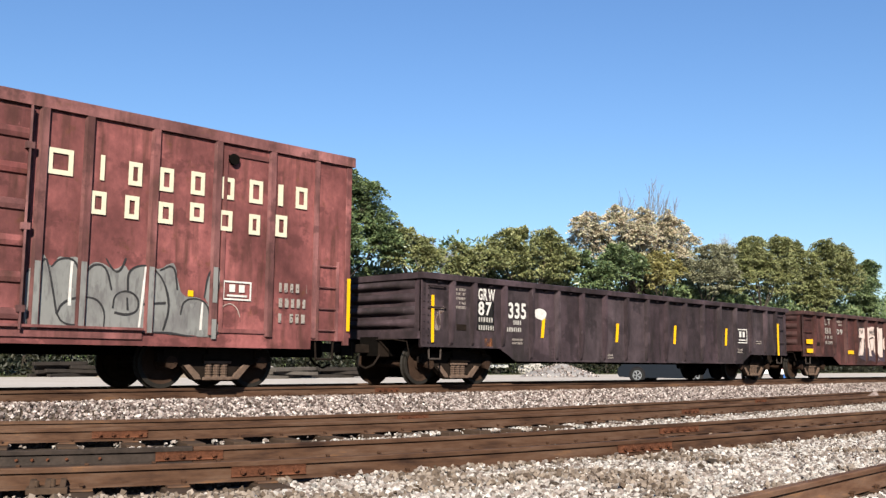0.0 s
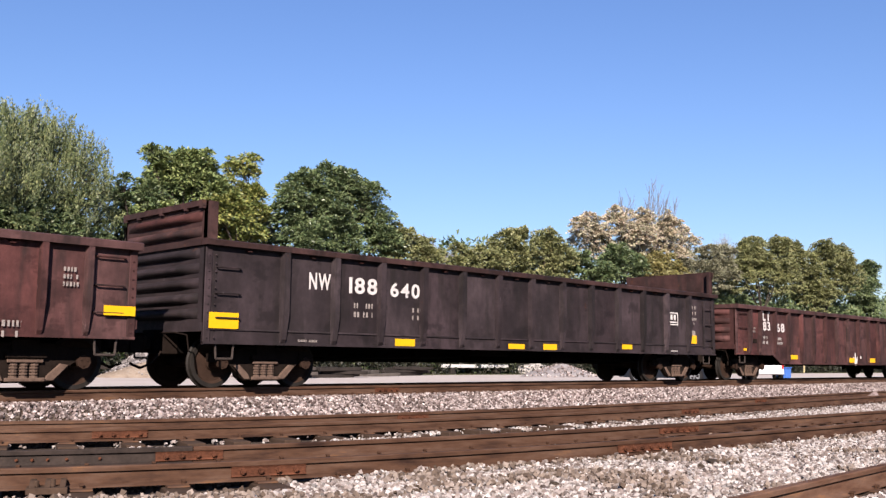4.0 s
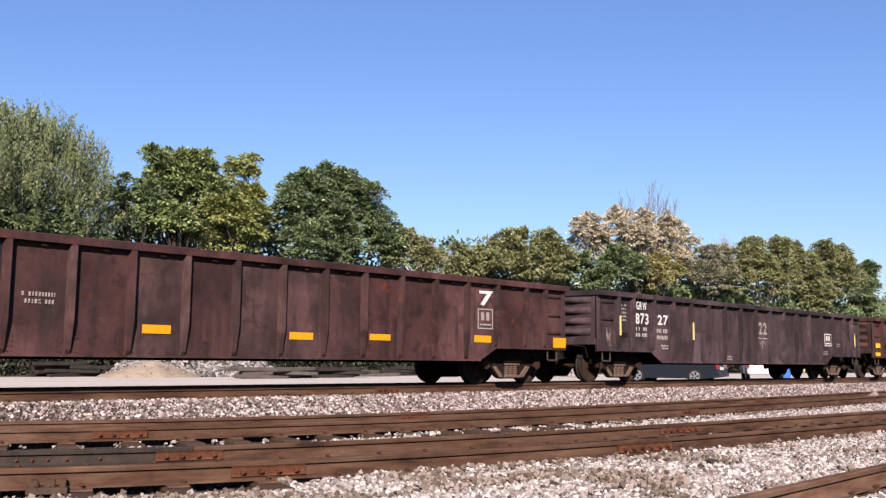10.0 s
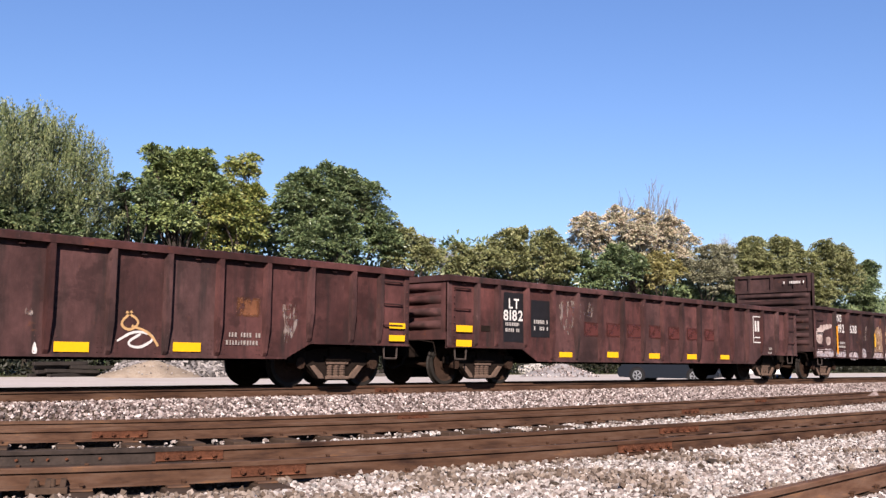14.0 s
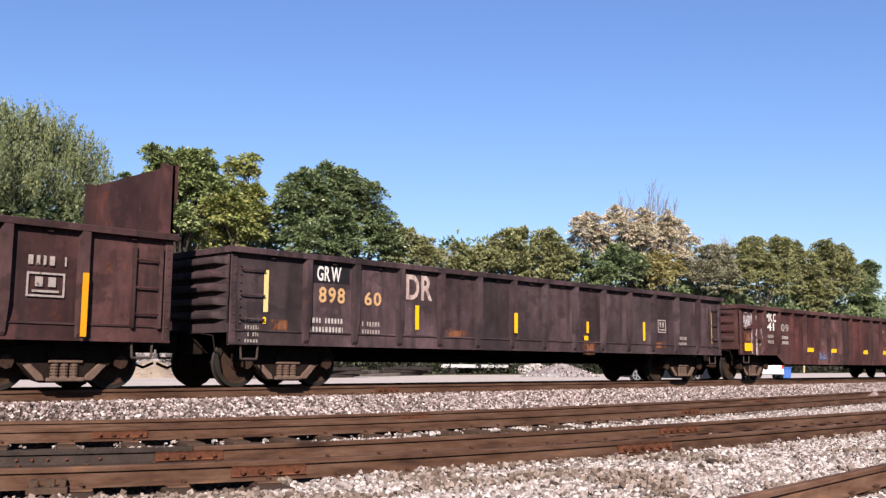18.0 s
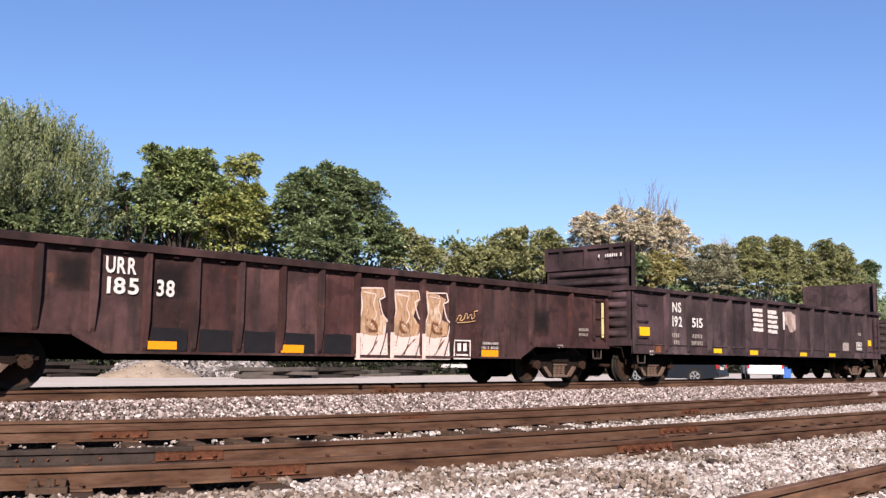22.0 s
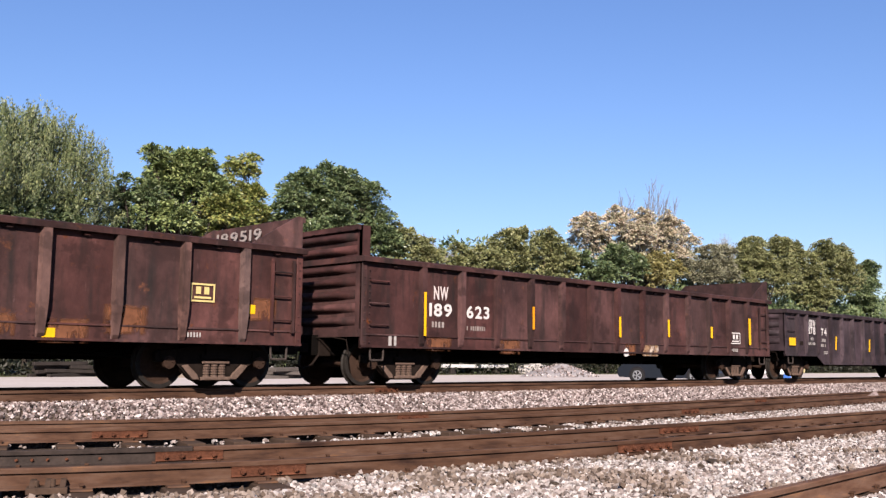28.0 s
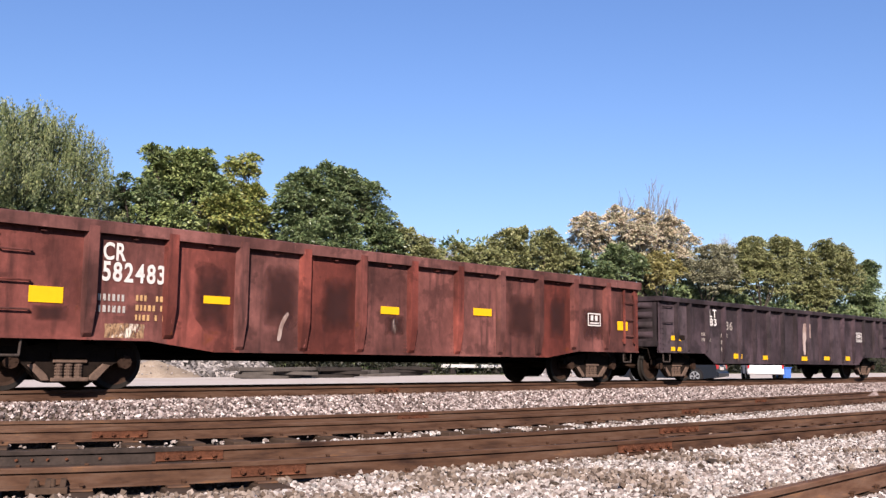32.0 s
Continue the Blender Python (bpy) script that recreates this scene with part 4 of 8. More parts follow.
def name_block(car, x, z, w, h):
    """A plain open block that stands for one character of the owner's name."""
    bm = bmesh.new()
    e = 0.075
    if w < 0.15:
        plate(bm, 0, 0, w, h)
    else:
        for q in ((0, 0, w, e), (0, h - e, w, e), (0, e, e, h - 2 * e), (w - e, e, e, h - 2 * e)):
            plate(bm, *q)
    part("name_block", bm, CREAM, car, "cream painted block", at=(x, skin(car) - 0.002, z))


def softened(pts):
    """Rounds the corners of an outline and lets a large one fray."""
    for _ in range(2):
        out = []
        for (x0, z0), (x1, z1) in zip(pts, pts[1:] + pts[:1]):
            out += [(x0 * 0.78 + x1 * 0.22, z0 * 0.78 + z1 * 0.22), (x0 * 0.22 + x1 * 0.78, z0 * 0.22 + z1 * 0.78)]
        pts = out
    area = abs(sum(a[0] * b[1] - b[0] * a[1] for a, b in zip(pts, pts[1:] + pts[:1]))) / 2
    if area < 0.25:
        return pts
    out = []
    for (x0, z0), (x1, z1) in zip(pts, pts[1:] + pts[:1]):
        n = max(1, int(math.hypot(x1 - x0, z1 - z0) / 0.05))
        for k in range(n):
            x, z = x0 + (x1 - x0) * k / n, z0 + (z1 - z0) * k / n
            out.append((x + 0.035 * noise.noise(Vector((x * 6, z * 6, 1.0))), z + 0.05 * noise.noise(Vector((x * 8, z * 3, 5.0)))))
    return out


def stroke(car, mat, pts, w, label):
    """A sprayed line through some points, about w wide."""
    for _ in range(2):
        fine = [pts[0]]
        for (x0, z0), (x1, z1) in zip(pts, pts[1:]):
            fine += [(x0 * 0.75 + x1 * 0.25, z0 * 0.75 + z1 * 0.25), (x0 * 0.25 + x1 * 0.75, z0 * 0.25 + z1 * 0.75)]
        pts = fine + [pts[-1]]
    bm = bmesh.new()
    rows = []
    for i, (x, z) in enumerate(pts):
        a, b = pts[max(0, i - 1)], pts[min(len(pts) - 1, i + 1)]
        d = Vector((b[0] - a[0], b[1] - a[1])).normalized() * w / 2 * (0.8 + 0.4 * noise.noise(Vector((x * 3, z * 3, 2.0))))
        rows.append((bm.verts.new((x - d.y, 0, z + d.x)), bm.verts.new((x + d.y, 0, z - d.x))))
    for p, q in zip(rows, rows[1:]):
        bm.faces.new((p[0], p[1], q[1], q[0]))
    part("graffiti", bm, mat, car, label, at=(0, skin(car) - 0.004, 0))


def spray(car, mat, pts, label, crisp=False):
    """Sprayed paint on the side sheet, carried on over the faces of the ribs."""
    pts = pts if crisp else softened(pts)
    bm = bmesh.new()
    prism(bm, pts, 1, -0.0035, 0.0)
    bm.normal_update()
    bmesh.ops.triangulate(bm, faces=[f for f in bm.faces if len(f.verts) > 4])
    xs, d = RIBS_AT[car.name]
    y = skin(car)
    for r in xs:
        cuts = []
        for (x0, z0), (x1, z1) in zip(pts, pts[1:] + pts[:1]):
            if (x0 - r) * (x1 - r) < 0:
                cuts.append(z0 + (z1 - z0) * (r - x0) / (x1 - x0))
        cuts.sort()
        for a, b in zip(cuts[::2], cuts[1::2]):
            if b - a > 0.06:
                lap = bmesh.new()
                box(lap, r - 0.043, r + 0.043, -d - 0.004, -d + 0.01, a, b)
                part("graffiti", lap, mat, car, at=(0, y, 0))
    part("graffiti", bm, mat, car, label, at=(0, y, 0))


def lettered(text, mat, w, h):
    me = WORDS[text].copy()
    xs = [v.co.x for v in me.vertices]
    zs = [v.co.z for v in me.vertices]
    x0, z0 = min(xs), min(zs)
    me.transform(Matrix.Diagonal((w / (max(xs) - x0), 1, h / (max(zs) - z0), 1)) @ Matrix.Translation((-x0, 0, -z0)))
    me.materials.clear()
    me.materials.append(mat)
    return me
letter_meshes('0123456789CDGKLMNRSTUW')
BROWN = car_paint("brown_car_paint", (0.070, 0.034, 0.030), amount=0.4)
BROWN_DARK = car_paint("dark_brown_car_paint", (0.056, 0.030, 0.027), amount=0.65)
BROWN_RED = car_paint("red_brown_car_paint", (0.060, 0.031, 0.027), amount=0.5)
RUST_BROWN = car_paint("rust_brown_car_paint", (0.064, 0.032, 0.027), amount=0.65)
GREY_BROWN = car_paint("grey_brown_car_paint", (0.0560, 0.0403, 0.0414), amount=0.45)
GREY_BLACK = car_paint("grey_black_car_paint", (0.0480, 0.0372, 0.0372), amount=0.2)
BLACKISH = car_paint("black_car_paint", (0.0473, 0.0358, 0.0392), amount=0.15)
CHARCOAL = car_paint("charcoal_car_paint", (0.0331, 0.0258, 0.0267), amount=0.3)
OXIDE = car_paint("red_oxide_car_paint", (0.138, 0.051, 0.040), amount=0.55, grime=(0.07, 0.028, 0.025))
BOX_RED = car_paint("faded_box_red", (0.185, 0.080, 0.074), rust=(0.13, 0.060, 0.036), amount=0.7, grime=(0.125, 0.060, 0.048))

RIB_DUST = car_paint("dusty_rib_paint", (0.105, 0.068, 0.055), amount=0.5)

# builds of open car: low with a belly, taller with straight sides, close-ribbed, wide-bayed
LOW = {}
TALL = dict(length=17.0, rim=2.53, rim_h=0.11, ends=0.76, belly=0.76, ribs=(1.62,), fill=(1.62, 15.5, 12), rib_w=0.17, rib_d=0.11, count=5, ladder=True)
TALL["ribs"] = (1.62, 15.5)
CLOSE = dict(length=16.8, rim=2.32, ends=0.86, belly=0.58, a=2.9, b=13.9, ribs=(1.58, 2.36, 13.7, 15.2), fill=(2.36, 13.7, 13), rib_w=0.12, rib_d=0.09, count=3, ladder=True)
WIDE = dict(length=16.55, rim=2.62, rim_h=0.20, ends=0.78, belly=0.62, a=2.6, b=14.0, slope=1.2, ribs=(1.58, 15.1), fill=(1.58, 15.1, 10), rib_w=0.22, rib_d=0.13, count=4, ladder=True)


def boxcar(front):
    """A closed box car; only its rear half comes into view. The rear end is at x = 16.3."""
    L, half = 16.3, 1.44
    car = tagged(new("box_car"), "faded red box car with silver graffiti and cream letters", "freight car")
    CARS.append((car, front))
    RIBS_AT[car.name] = ((10.35, 11.05, 12.17, 13.34, 14.46), 0.055)
    for s in (-1, 1):
        bm = bmesh.new()
        box(bm, 0, L, -0.012, 0.012, 0.86, 4.32)
        box(bm, 0.4, L - 0.9, -0.03, 0.03, 0.70, 0.86)
        part("side_panel", bm, BOX_RED, car, at=(0, s * half, 0))
        bm = bmesh.new()
        prism(bm, [(s * half - s * 0.05, 4.22), (s * (half + 0.07), 4.22), (s * (half + 0.07), 4.40), (s * half - s * 0.05, 4.44)], 0, -0.05, L + 0.05)
        part("eave_rail", bm, BOX_RED, car)
        for x in (1.0, 2.1, 3.2, 4.3, 5.4, 10.35, 11.05, 12.17, 13.34, 14.46):
            bm = bmesh.new()
            prism(bm, [(-0.085, 0), (-0.055, -0.055), (0.055, -0.055), (0.085, 0)], 2, 0.90, 4.22)
            r = part("rib", bm, BOX_RED, car, at=(x, s * (half + 0.012), 0))
            if s > 0:
                r.rotation_euler = (0, 0, math.pi)
        bm = bmesh.new()
        box(bm, 7.2, 10.2, -0.05, 0.0, 0.95, 4.15)
        rounded(bm, 0.01)
        d = part("door", bm, BOX_RED, car, "sliding plug door with lock rods", at=(0, s * (half + 0.013), 0))
        if s > 0:
            d.rotation_euler = (0, 0, math.pi)
            d.location.x = 17.4
        for k in range(6):
            bm = bmesh.new()
            prism(bm, [(-0.085, -0.05), (-0.10, 0.02), (-0.085, 0.09), (-0.05, 0.11), (-0.05, -0.07)], 0, 7.3, 10.1)
            part("door_bar", bm, BOX_RED, d, at=(0, 0, 1.1 + k * 0.53))
        for x in (7.25, 8.65, 8.8, 10.12):
            bm = bmesh.new()
            rod(bm, (x, -0.11, 0.9), (x, -0.11, 4.2), 0.022, 6)
            for z in (1.2, 2.4, 3.6):
                box(bm, x - 0.06, x + 0.06, -0.13, -0.05, z - 0.05, z + 0.05)
            part("lock_rod", bm, BOX_RED, d)
    bm = bmesh.new()
    prism(bm, [(-half - 0.02, 4.38), (-half * 0.5, 4.52), (0, 4.56), (half * 0.5, 4.52), (half + 0.02, 4.38)], 0, -0.02, L + 0.02)
    for k in range(15):
        x = 0.5 + k * 1.08
        prism(bm, [(-half, 4.40), (-half * 0.5, 4.54), (0, 4.585), (half * 0.5, 4.54), (half, 4.40)], 0, x, x + 0.08)
    part("roof", bm, plain("grey_roof", (0.10, 0.09, 0.085), 0.7), car)
    for x, face in ((0.0, -1), (L, 1)):
        wall = part("end_wall", end_wall_mesh(BOX_RED, 4.38, 0.95, half, 9, 0.07, face), None, car, at=(x, 0, 0))
        swells(wall, BOX_RED, 1.1, 4.3, half - 0.1, 9, face)
        for s in (-1, 1):
            part("corner_post", post_mesh(BOX_RED, face, 0.78, 4.28), None, car, at=(x, s * half, 0))
        c = part("coupler", COUPLER, None, car, at=(x + face * 0.3, 0, 0))
        if face > 0:
            c.rotation_euler = (0, 0, math.pi)
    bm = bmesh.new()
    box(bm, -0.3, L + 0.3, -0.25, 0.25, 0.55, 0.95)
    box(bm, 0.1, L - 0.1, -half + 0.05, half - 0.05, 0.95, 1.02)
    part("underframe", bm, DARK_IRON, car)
    for x in (2.6, L - 2.6):
        truck(car, x)
    # the flange of the side sill shades the web below it
    bm = bmesh.new()
    box(bm, 0.4, 12.05, -0.11, 0.0, 0.94, 0.98)
    box(bm, 0.4, 12.05, -0.05, 0.0, 0.80, 0.94)
    part("side_sill", bm, BOX_RED, car, at=(0, -half - 0.013, 0))
    # ladder and step at the rear corner
    bm = bmesh.new()
    for x in (15.52, 15.98):
        box(bm, x - 0.025, x + 0.025, -0.06, -0.02, 0.86, 2.35)
    for k in range(4):
        rod(bm, (15.52, -0.05, 1.05 + k * 0.40), (15.98, -0.05, 1.05 + k * 0.40), 0.013, 6)
    part("ladder", bm, BOX_RED, car, at=(0, -half, 0))
    bm = bmesh.new()
    prism(bm, [(-0.04, 0.0), (0.06, 0.0), (0.06, 3.35), (-0.04, 3.35)], 1, -0.05, 0)
    part("side_post", bm, BOX_RED, car, at=(15.45, -half, 0.9))
    part("sill_step", step_mesh(TRUCK_IRON, 0.34, 0.42), None, car, at=(15.75, -half + 0.02, 0.86))
    bm = bmesh.new()
    box(bm, 13.45, 14.40, -0.03, 0.0, 0.95, 1.02)
    box(bm, 13.45, 13.52, -0.03, 0.0, 1.02, 4.1)
    box(bm, 13.52, 14.35, -0.03, 0.0, 4.02, 4.1)
    part("panel_frame", bm, BOX_RED, car, at=(0, -half - 0.012, 0))
    bm = bmesh.new()
    rod(bm, (13.62, -0.03, 3.95), (13.62, -0.08, 3.95), 0.10, 10)
    part("roof_light_bracket", bm, DARK_IRON, car, at=(0, -half - 0.01, 0))
    return car



c = boxcar(-4.73)
spray(c, SILVER_SPRAY, [(10.26, 0.93), (10.11, 1.21), (10.09, 1.6), (10.25, 1.78), (10.45, 2.04), (10.57, 1.84), (10.64, 1.97), (10.79, 2.02), (11.0, 2.02), (11.09, 1.88), (11.24, 1.97), (11.42, 1.96), (11.58, 1.84), (11.73, 1.98), (11.81, 1.87), (12.03, 2.01), (12.23, 1.93), (12.42, 1.98), (12.6, 2.12), (12.69, 1.6), (12.89, 1.51), (13.12, 1.51), (13.29, 1.35), (13.32, 1.15), (13.51, 1.03), (13.39, 0.84), (12.92, 0.88), (12.47, 0.93), (11.9, 0.89), (11.41, 0.9), (10.89, 0.9), (10.48, 0.89)], "silver graffiti with dark outlines")
spray(c, SILVER_SPRAY, [(13.16, 1.53), (13.22, 1.95), (13.39, 2.09), (13.51, 1.95), (13.42, 1.62), (13.3, 1.36)], "silver graffiti loop")
stroke(c, OUTLINE, [(10.26, 0.93), (10.29, 1.38), (10.46, 2.04), (10.55, 1.8), (10.69, 1.15)], 0.04, "dark graffiti outline")
stroke(c, OUTLINE, [(10.12, 1.21), (10.12, 1.65), (10.25, 1.78)], 0.04, "dark graffiti outline")
stroke(c, OUTLINE, [(10.57, 1.84), (10.68, 1.98), (10.91, 2.0), (11.03, 1.75)], 0.04, "dark graffiti outline")
stroke(c, OUTLINE, [(10.69, 1.15), (10.76, 1.32), (10.99, 1.42), (11.29, 1.42), (11.44, 1.23), (11.43, 0.95)], 0.04, "dark graffiti outline")
stroke(c, OUTLINE, [(11.1, 1.8), (11.24, 1.95), (11.43, 1.91), (11.53, 1.55)], 0.04, "dark graffiti outline")
stroke(c, OUTLINE, [(11.41, 2.04), (11.56, 1.83), (11.67, 1.87), (11.74, 2.07)], 0.04, "dark graffiti outline")
stroke(c, OUTLINE, [(11.8, 1.54), (11.78, 1.87), (12.0, 1.99), (12.22, 1.96), (12.44, 1.72), (12.54, 1.32), (12.43, 0.95)], 0.04, "dark graffiti outline")
stroke(c, OUTLINE, [(11.56, 1.27), (11.58, 1.49), (11.78, 1.57), (11.98, 1.47), (11.99, 1.25), (11.8, 1.17), (11.59, 1.21)], 0.04, "dark graffiti outline")
stroke(c, OUTLINE, [(11.79, 1.45), (11.81, 1.25)], 0.04, "dark graffiti outline")
stroke(c, OUTLINE, [(12.33, 1.92), (12.59, 2.05), (12.66, 1.62)], 0.04, "dark graffiti outline")
stroke(c, OUTLINE, [(12.73, 1.22), (12.78, 1.47), (13.06, 1.51), (13.24, 1.4), (13.29, 1.15)], 0.04, "dark graffiti outline")
stroke(c, OUTLINE, [(13.16, 1.52), (13.22, 1.95), (13.39, 2.08), (13.5, 1.95), (13.41, 1.62), (13.3, 1.36)], 0.04, "dark graffiti outline")
stroke(c, OUTLINE, [(10.26, 0.93), (10.69, 0.89), (11.06, 0.94), (11.45, 0.91), (12.0, 0.9), (12.47, 0.93), (12.92, 0.87), (13.28, 0.84), (13.51, 0.98), (13.46, 1.12), (13.3, 1.15)], 0.04, "dark graffiti outline")
stroke(c, OUTLINE, [(12.04, 1.36), (12.46, 1.4)], 0.04, "dark graffiti outline")
stroke(c, OUTLINE, [(10.69, 1.15), (10.78, 1.01), (11.06, 0.98)], 0.04, "dark graffiti outline")
stroke(c, WHITE, [(10.88, 1.95), (10.87, 1.66), (10.87, 1.28)], 0.05, "white graffiti highlight")
stroke(c, WHITE, [(12.08, 1.96), (12.06, 1.65), (12.01, 0.99)], 0.05, "white graffiti highlight")
stroke(c, WHITE, [(13.13, 1.44), (13.11, 0.98)], 0.05, "white graffiti highlight")
stroke(c, PINK_SPRAY, [(13.47, 1.36), (13.66, 1.47), (13.81, 1.38), (13.87, 1.22)], 0.02, "pale scrawl")
strip(c, 16.18, 1.05, 0.13, 1.0, YELLOW)
strip(c, 12.85, 1.53, 0.1, 0.1, YELLOW)
stencil(c, 13.51, 1.51, 0.57, 0.33, WHITE)
name_block(c, 10.42, 3.24, 0.39, 0.4)
name_block(c, 11.24, 3.25, 0.07, 0.4)
name_block(c, 11.71, 3.24, 0.23, 0.38)
name_block(c, 12.25, 3.22, 0.25, 0.39)
name_block(c, 12.82, 3.24, 0.26, 0.39)
name_block(c, 13.38, 3.24, 0.28, 0.38)
name_block(c, 13.97, 3.24, 0.28, 0.41)
name_block(c, 14.58, 3.26, 0.11, 0.39)
name_block(c, 14.97, 3.26, 0.26, 0.4)
name_block(c, 11.1, 2.71, 0.26, 0.36)
name_block(c, 11.67, 2.7, 0.24, 0.37)
name_block(c, 12.25, 2.69, 0.26, 0.35)
name_block(c, 12.82, 2.79, 0.26, 0.31)
name_block(c, 13.36, 2.69, 0.28, 0.35)
name_block(c, 13.98, 2.68, 0.23, 0.36)
name_block(c, 14.54, 2.7, 0.25, 0.39)
small_lines(c, 14.66, 1.87, 3, 0.61, 0.161, FADED)

c = gondola(13.47, LOW, BLACKISH, "black weathered gondola car with white numbers and yellow strips")
patch(c, 1.63, 1.15, 0.64, 0.69, SOFT_BLACK)
patch(c, 1.94, 0.8, 0.28, 0.23, RUSTY)
spray(c, WORN_SPRAY, [(0.38, 1.42), (0.67, 1.68), (0.7, 1.56), (0.56, 1.46), (0.58, 1.15), (0.4, 1.13)], "faded scrawl")
strip(c, 0.24, 0.89, 0.14, 0.98, YELLOW)
word(c, "GRW", 1.69, 1.84, 0.59, 0.26, WHITE)
word(c, "87", 1.68, 1.51, 0.49, 0.3, WHITE)
word(c, "335", 2.6, 1.48, 0.75, 0.36, WHITE)
small_lines(c, 1.75, 1.47, 2, 0.48, 0.104, DIM_WHITE)
small_lines(c, 2.68, 1.44, 2, 0.49, 0.096, DIM_WHITE)
small_lines(c, 1.04, 2.06, 5, 0.28, 0.056, FADED)
strip(c, 3.88, 1.07, 0.18, 0.5, YELLOW, 0.06)
spray(c, WHITE, [(3.62, 1.70), (3.86, 1.76), (4.08, 1.70), (4.10, 1.58), (3.95, 1.47), (3.80, 1.50), (3.64, 1.56)], "white daubed patch under a strip")
small_lines(c, 2.87, 1.03, 2, 0.35, 0.048, FADED)
strip(c, 6.89, 1.03, 0.19, 0.48, YELLOW, 0.06)
strip(c, 9.66, 1.04, 0.2, 0.51, YELLOW, 0.06)
strip(c, 12.53, 1.05, 0.2, 0.51, YELLOW, 0.06)
strip(c, 15.84, 0.79, 0.19, 1.01, YELLOW)
stencil(c, 13.3, 1.14, 0.63, 0.43, WHITE)
small_lines(c, 6.56, 0.72, 2, 0.22, 0.041, FADED)
small_lines(c, 13.24, 0.96, 2, 0.39, 0.044, FADED)
small_lines(c, 14.48, 1.23, 2, 0.38, 0.037, FADED)

c = gondola(31.32, LOW, BROWN, "brown weathered gondola car with large pale pink graffiti")
spray(c, SHADE_SPRAY, [(4.73, 0.86), (5.15, 0.83), (5.3, 1.12), (5.6, 1.13), (5.56, 0.65), (4.91, 0.75)], "dull purple graffiti shadow", True)
spray(c, SHADE_SPRAY, [(5.63, 0.82), (6.0, 0.82), (5.95, 1.03), (6.16, 1.04), (6.33, 0.92), (6.46, 0.86), (6.41, 0.62), (5.68, 0.73)], "dull purple graffiti shadow", True)
spray(c, SHADE_SPRAY, [(6.78, 0.81), (7.07, 0.8), (7.15, 1.13), (7.36, 0.97), (7.36, 0.64), (6.83, 0.69)], "dull purple graffiti shadow", True)
spray(c, PALE_SPRAY, [(4.81, 1.89), (5.16, 1.91), (5.59, 1.92), (5.61, 1.17), (5.36, 1.14), (5.33, 1.31), (5.42, 1.49), (5.28, 1.52), (5.24, 1.1), (5.14, 0.85), (4.73, 0.87), (4.94, 1.35), (5.1, 1.51), (4.83, 1.53)], "pale pink graffiti letter with dark outline", True)
spray(c, PALE_SPRAY, [(5.68, 1.84), (5.78, 1.92), (6.06, 1.97), (6.49, 1.97), (6.54, 1.44), (6.45, 1.19), (6.48, 0.93), (6.31, 0.94), (6.2, 1.1), (6.3, 1.54), (6.04, 1.57), (5.8, 1.51)], "pale pink graffiti letter with dark outline", True)
spray(c, PALE_SPRAY, [(5.64, 1.39), (5.69, 1.71), (5.82, 1.48), (5.99, 0.85), (5.61, 0.84)], "pale pink graffiti letter with dark outline", True)
spray(c, PALE_SPRAY, [(5.86, 1.48), (6.21, 1.54), (6.28, 1.5), (6.17, 1.1), (5.95, 1.06)], "pale pink graffiti letter with dark outline", True)
spray(c, PALE_SPRAY, [(6.67, 1.92), (7.15, 1.95), (7.13, 1.47), (7.07, 0.82), (6.77, 0.83), (6.57, 1.17), (6.74, 1.45), (6.75, 1.7)], "pale pink graffiti letter with dark outline", True)
spray(c, PALE_SPRAY, [(6.52, 1.11), (6.63, 0.99), (6.76, 0.7), (6.49, 0.7)], "pale pink graffiti letter with dark outline", True)
spray(c, PALE_SPRAY, [(6.53, 1.91), (6.68, 1.84), (6.75, 1.57), (6.68, 1.32), (6.56, 1.19)], "pale pink graffiti letter with dark outline", True)
spray(c, PALE_SPRAY, [(7.2, 1.51), (7.4, 1.76), (7.71, 1.77), (7.46, 1.42), (7.43, 1.06), (7.36, 1.01), (7.17, 1.18)], "pale pink graffiti letter with dark outline", True)
spray(c, PALE_SPRAY, [(7.53, 1.49), (7.86, 1.83), (8.06, 1.88), (8.36, 1.88), (8.35, 1.49), (7.97, 1.48), (7.9, 1.42), (8.33, 1.33), (8.47, 1.09), (8.41, 0.69), (8.21, 0.6), (7.86, 0.64), (7.61, 0.72), (7.4, 0.74), (7.43, 1.02), (7.5, 1.19), (7.84, 1.01), (8.07, 1.04), (8.04, 1.1), (7.64, 1.17), (7.48, 1.32)], "pale pink graffiti letter with dark outline", True)
stroke(c, OUTLINE, [(4.81, 1.89), (5.16, 1.91), (5.59, 1.92)], 0.04, "dark graffiti outline")
stroke(c, OUTLINE, [(4.81, 1.89), (4.83, 1.53), (5.1, 1.51)], 0.04, "dark graffiti outline")
stroke(c, OUTLINE, [(5.1, 1.51), (4.73, 0.87), (5.14, 0.84), (5.33, 1.31)], 0.04, "dark graffiti outline")
stroke(c, OUTLINE, [(5.68, 1.84), (5.69, 1.71), (5.99, 0.85), (5.61, 0.83)], 0.04, "dark graffiti outline")
stroke(c, OUTLINE, [(5.8, 1.51), (6.04, 1.58), (6.3, 1.54), (6.17, 1.09)], 0.04, "dark graffiti outline")
stroke(c, OUTLINE, [(6.59, 1.91), (6.73, 1.82), (6.76, 1.57), (6.68, 1.32), (6.56, 1.18)], 0.04, "dark graffiti outline")
stroke(c, OUTLINE, [(7.15, 1.94), (7.12, 1.42), (7.4, 1.77)], 0.04, "dark graffiti outline")
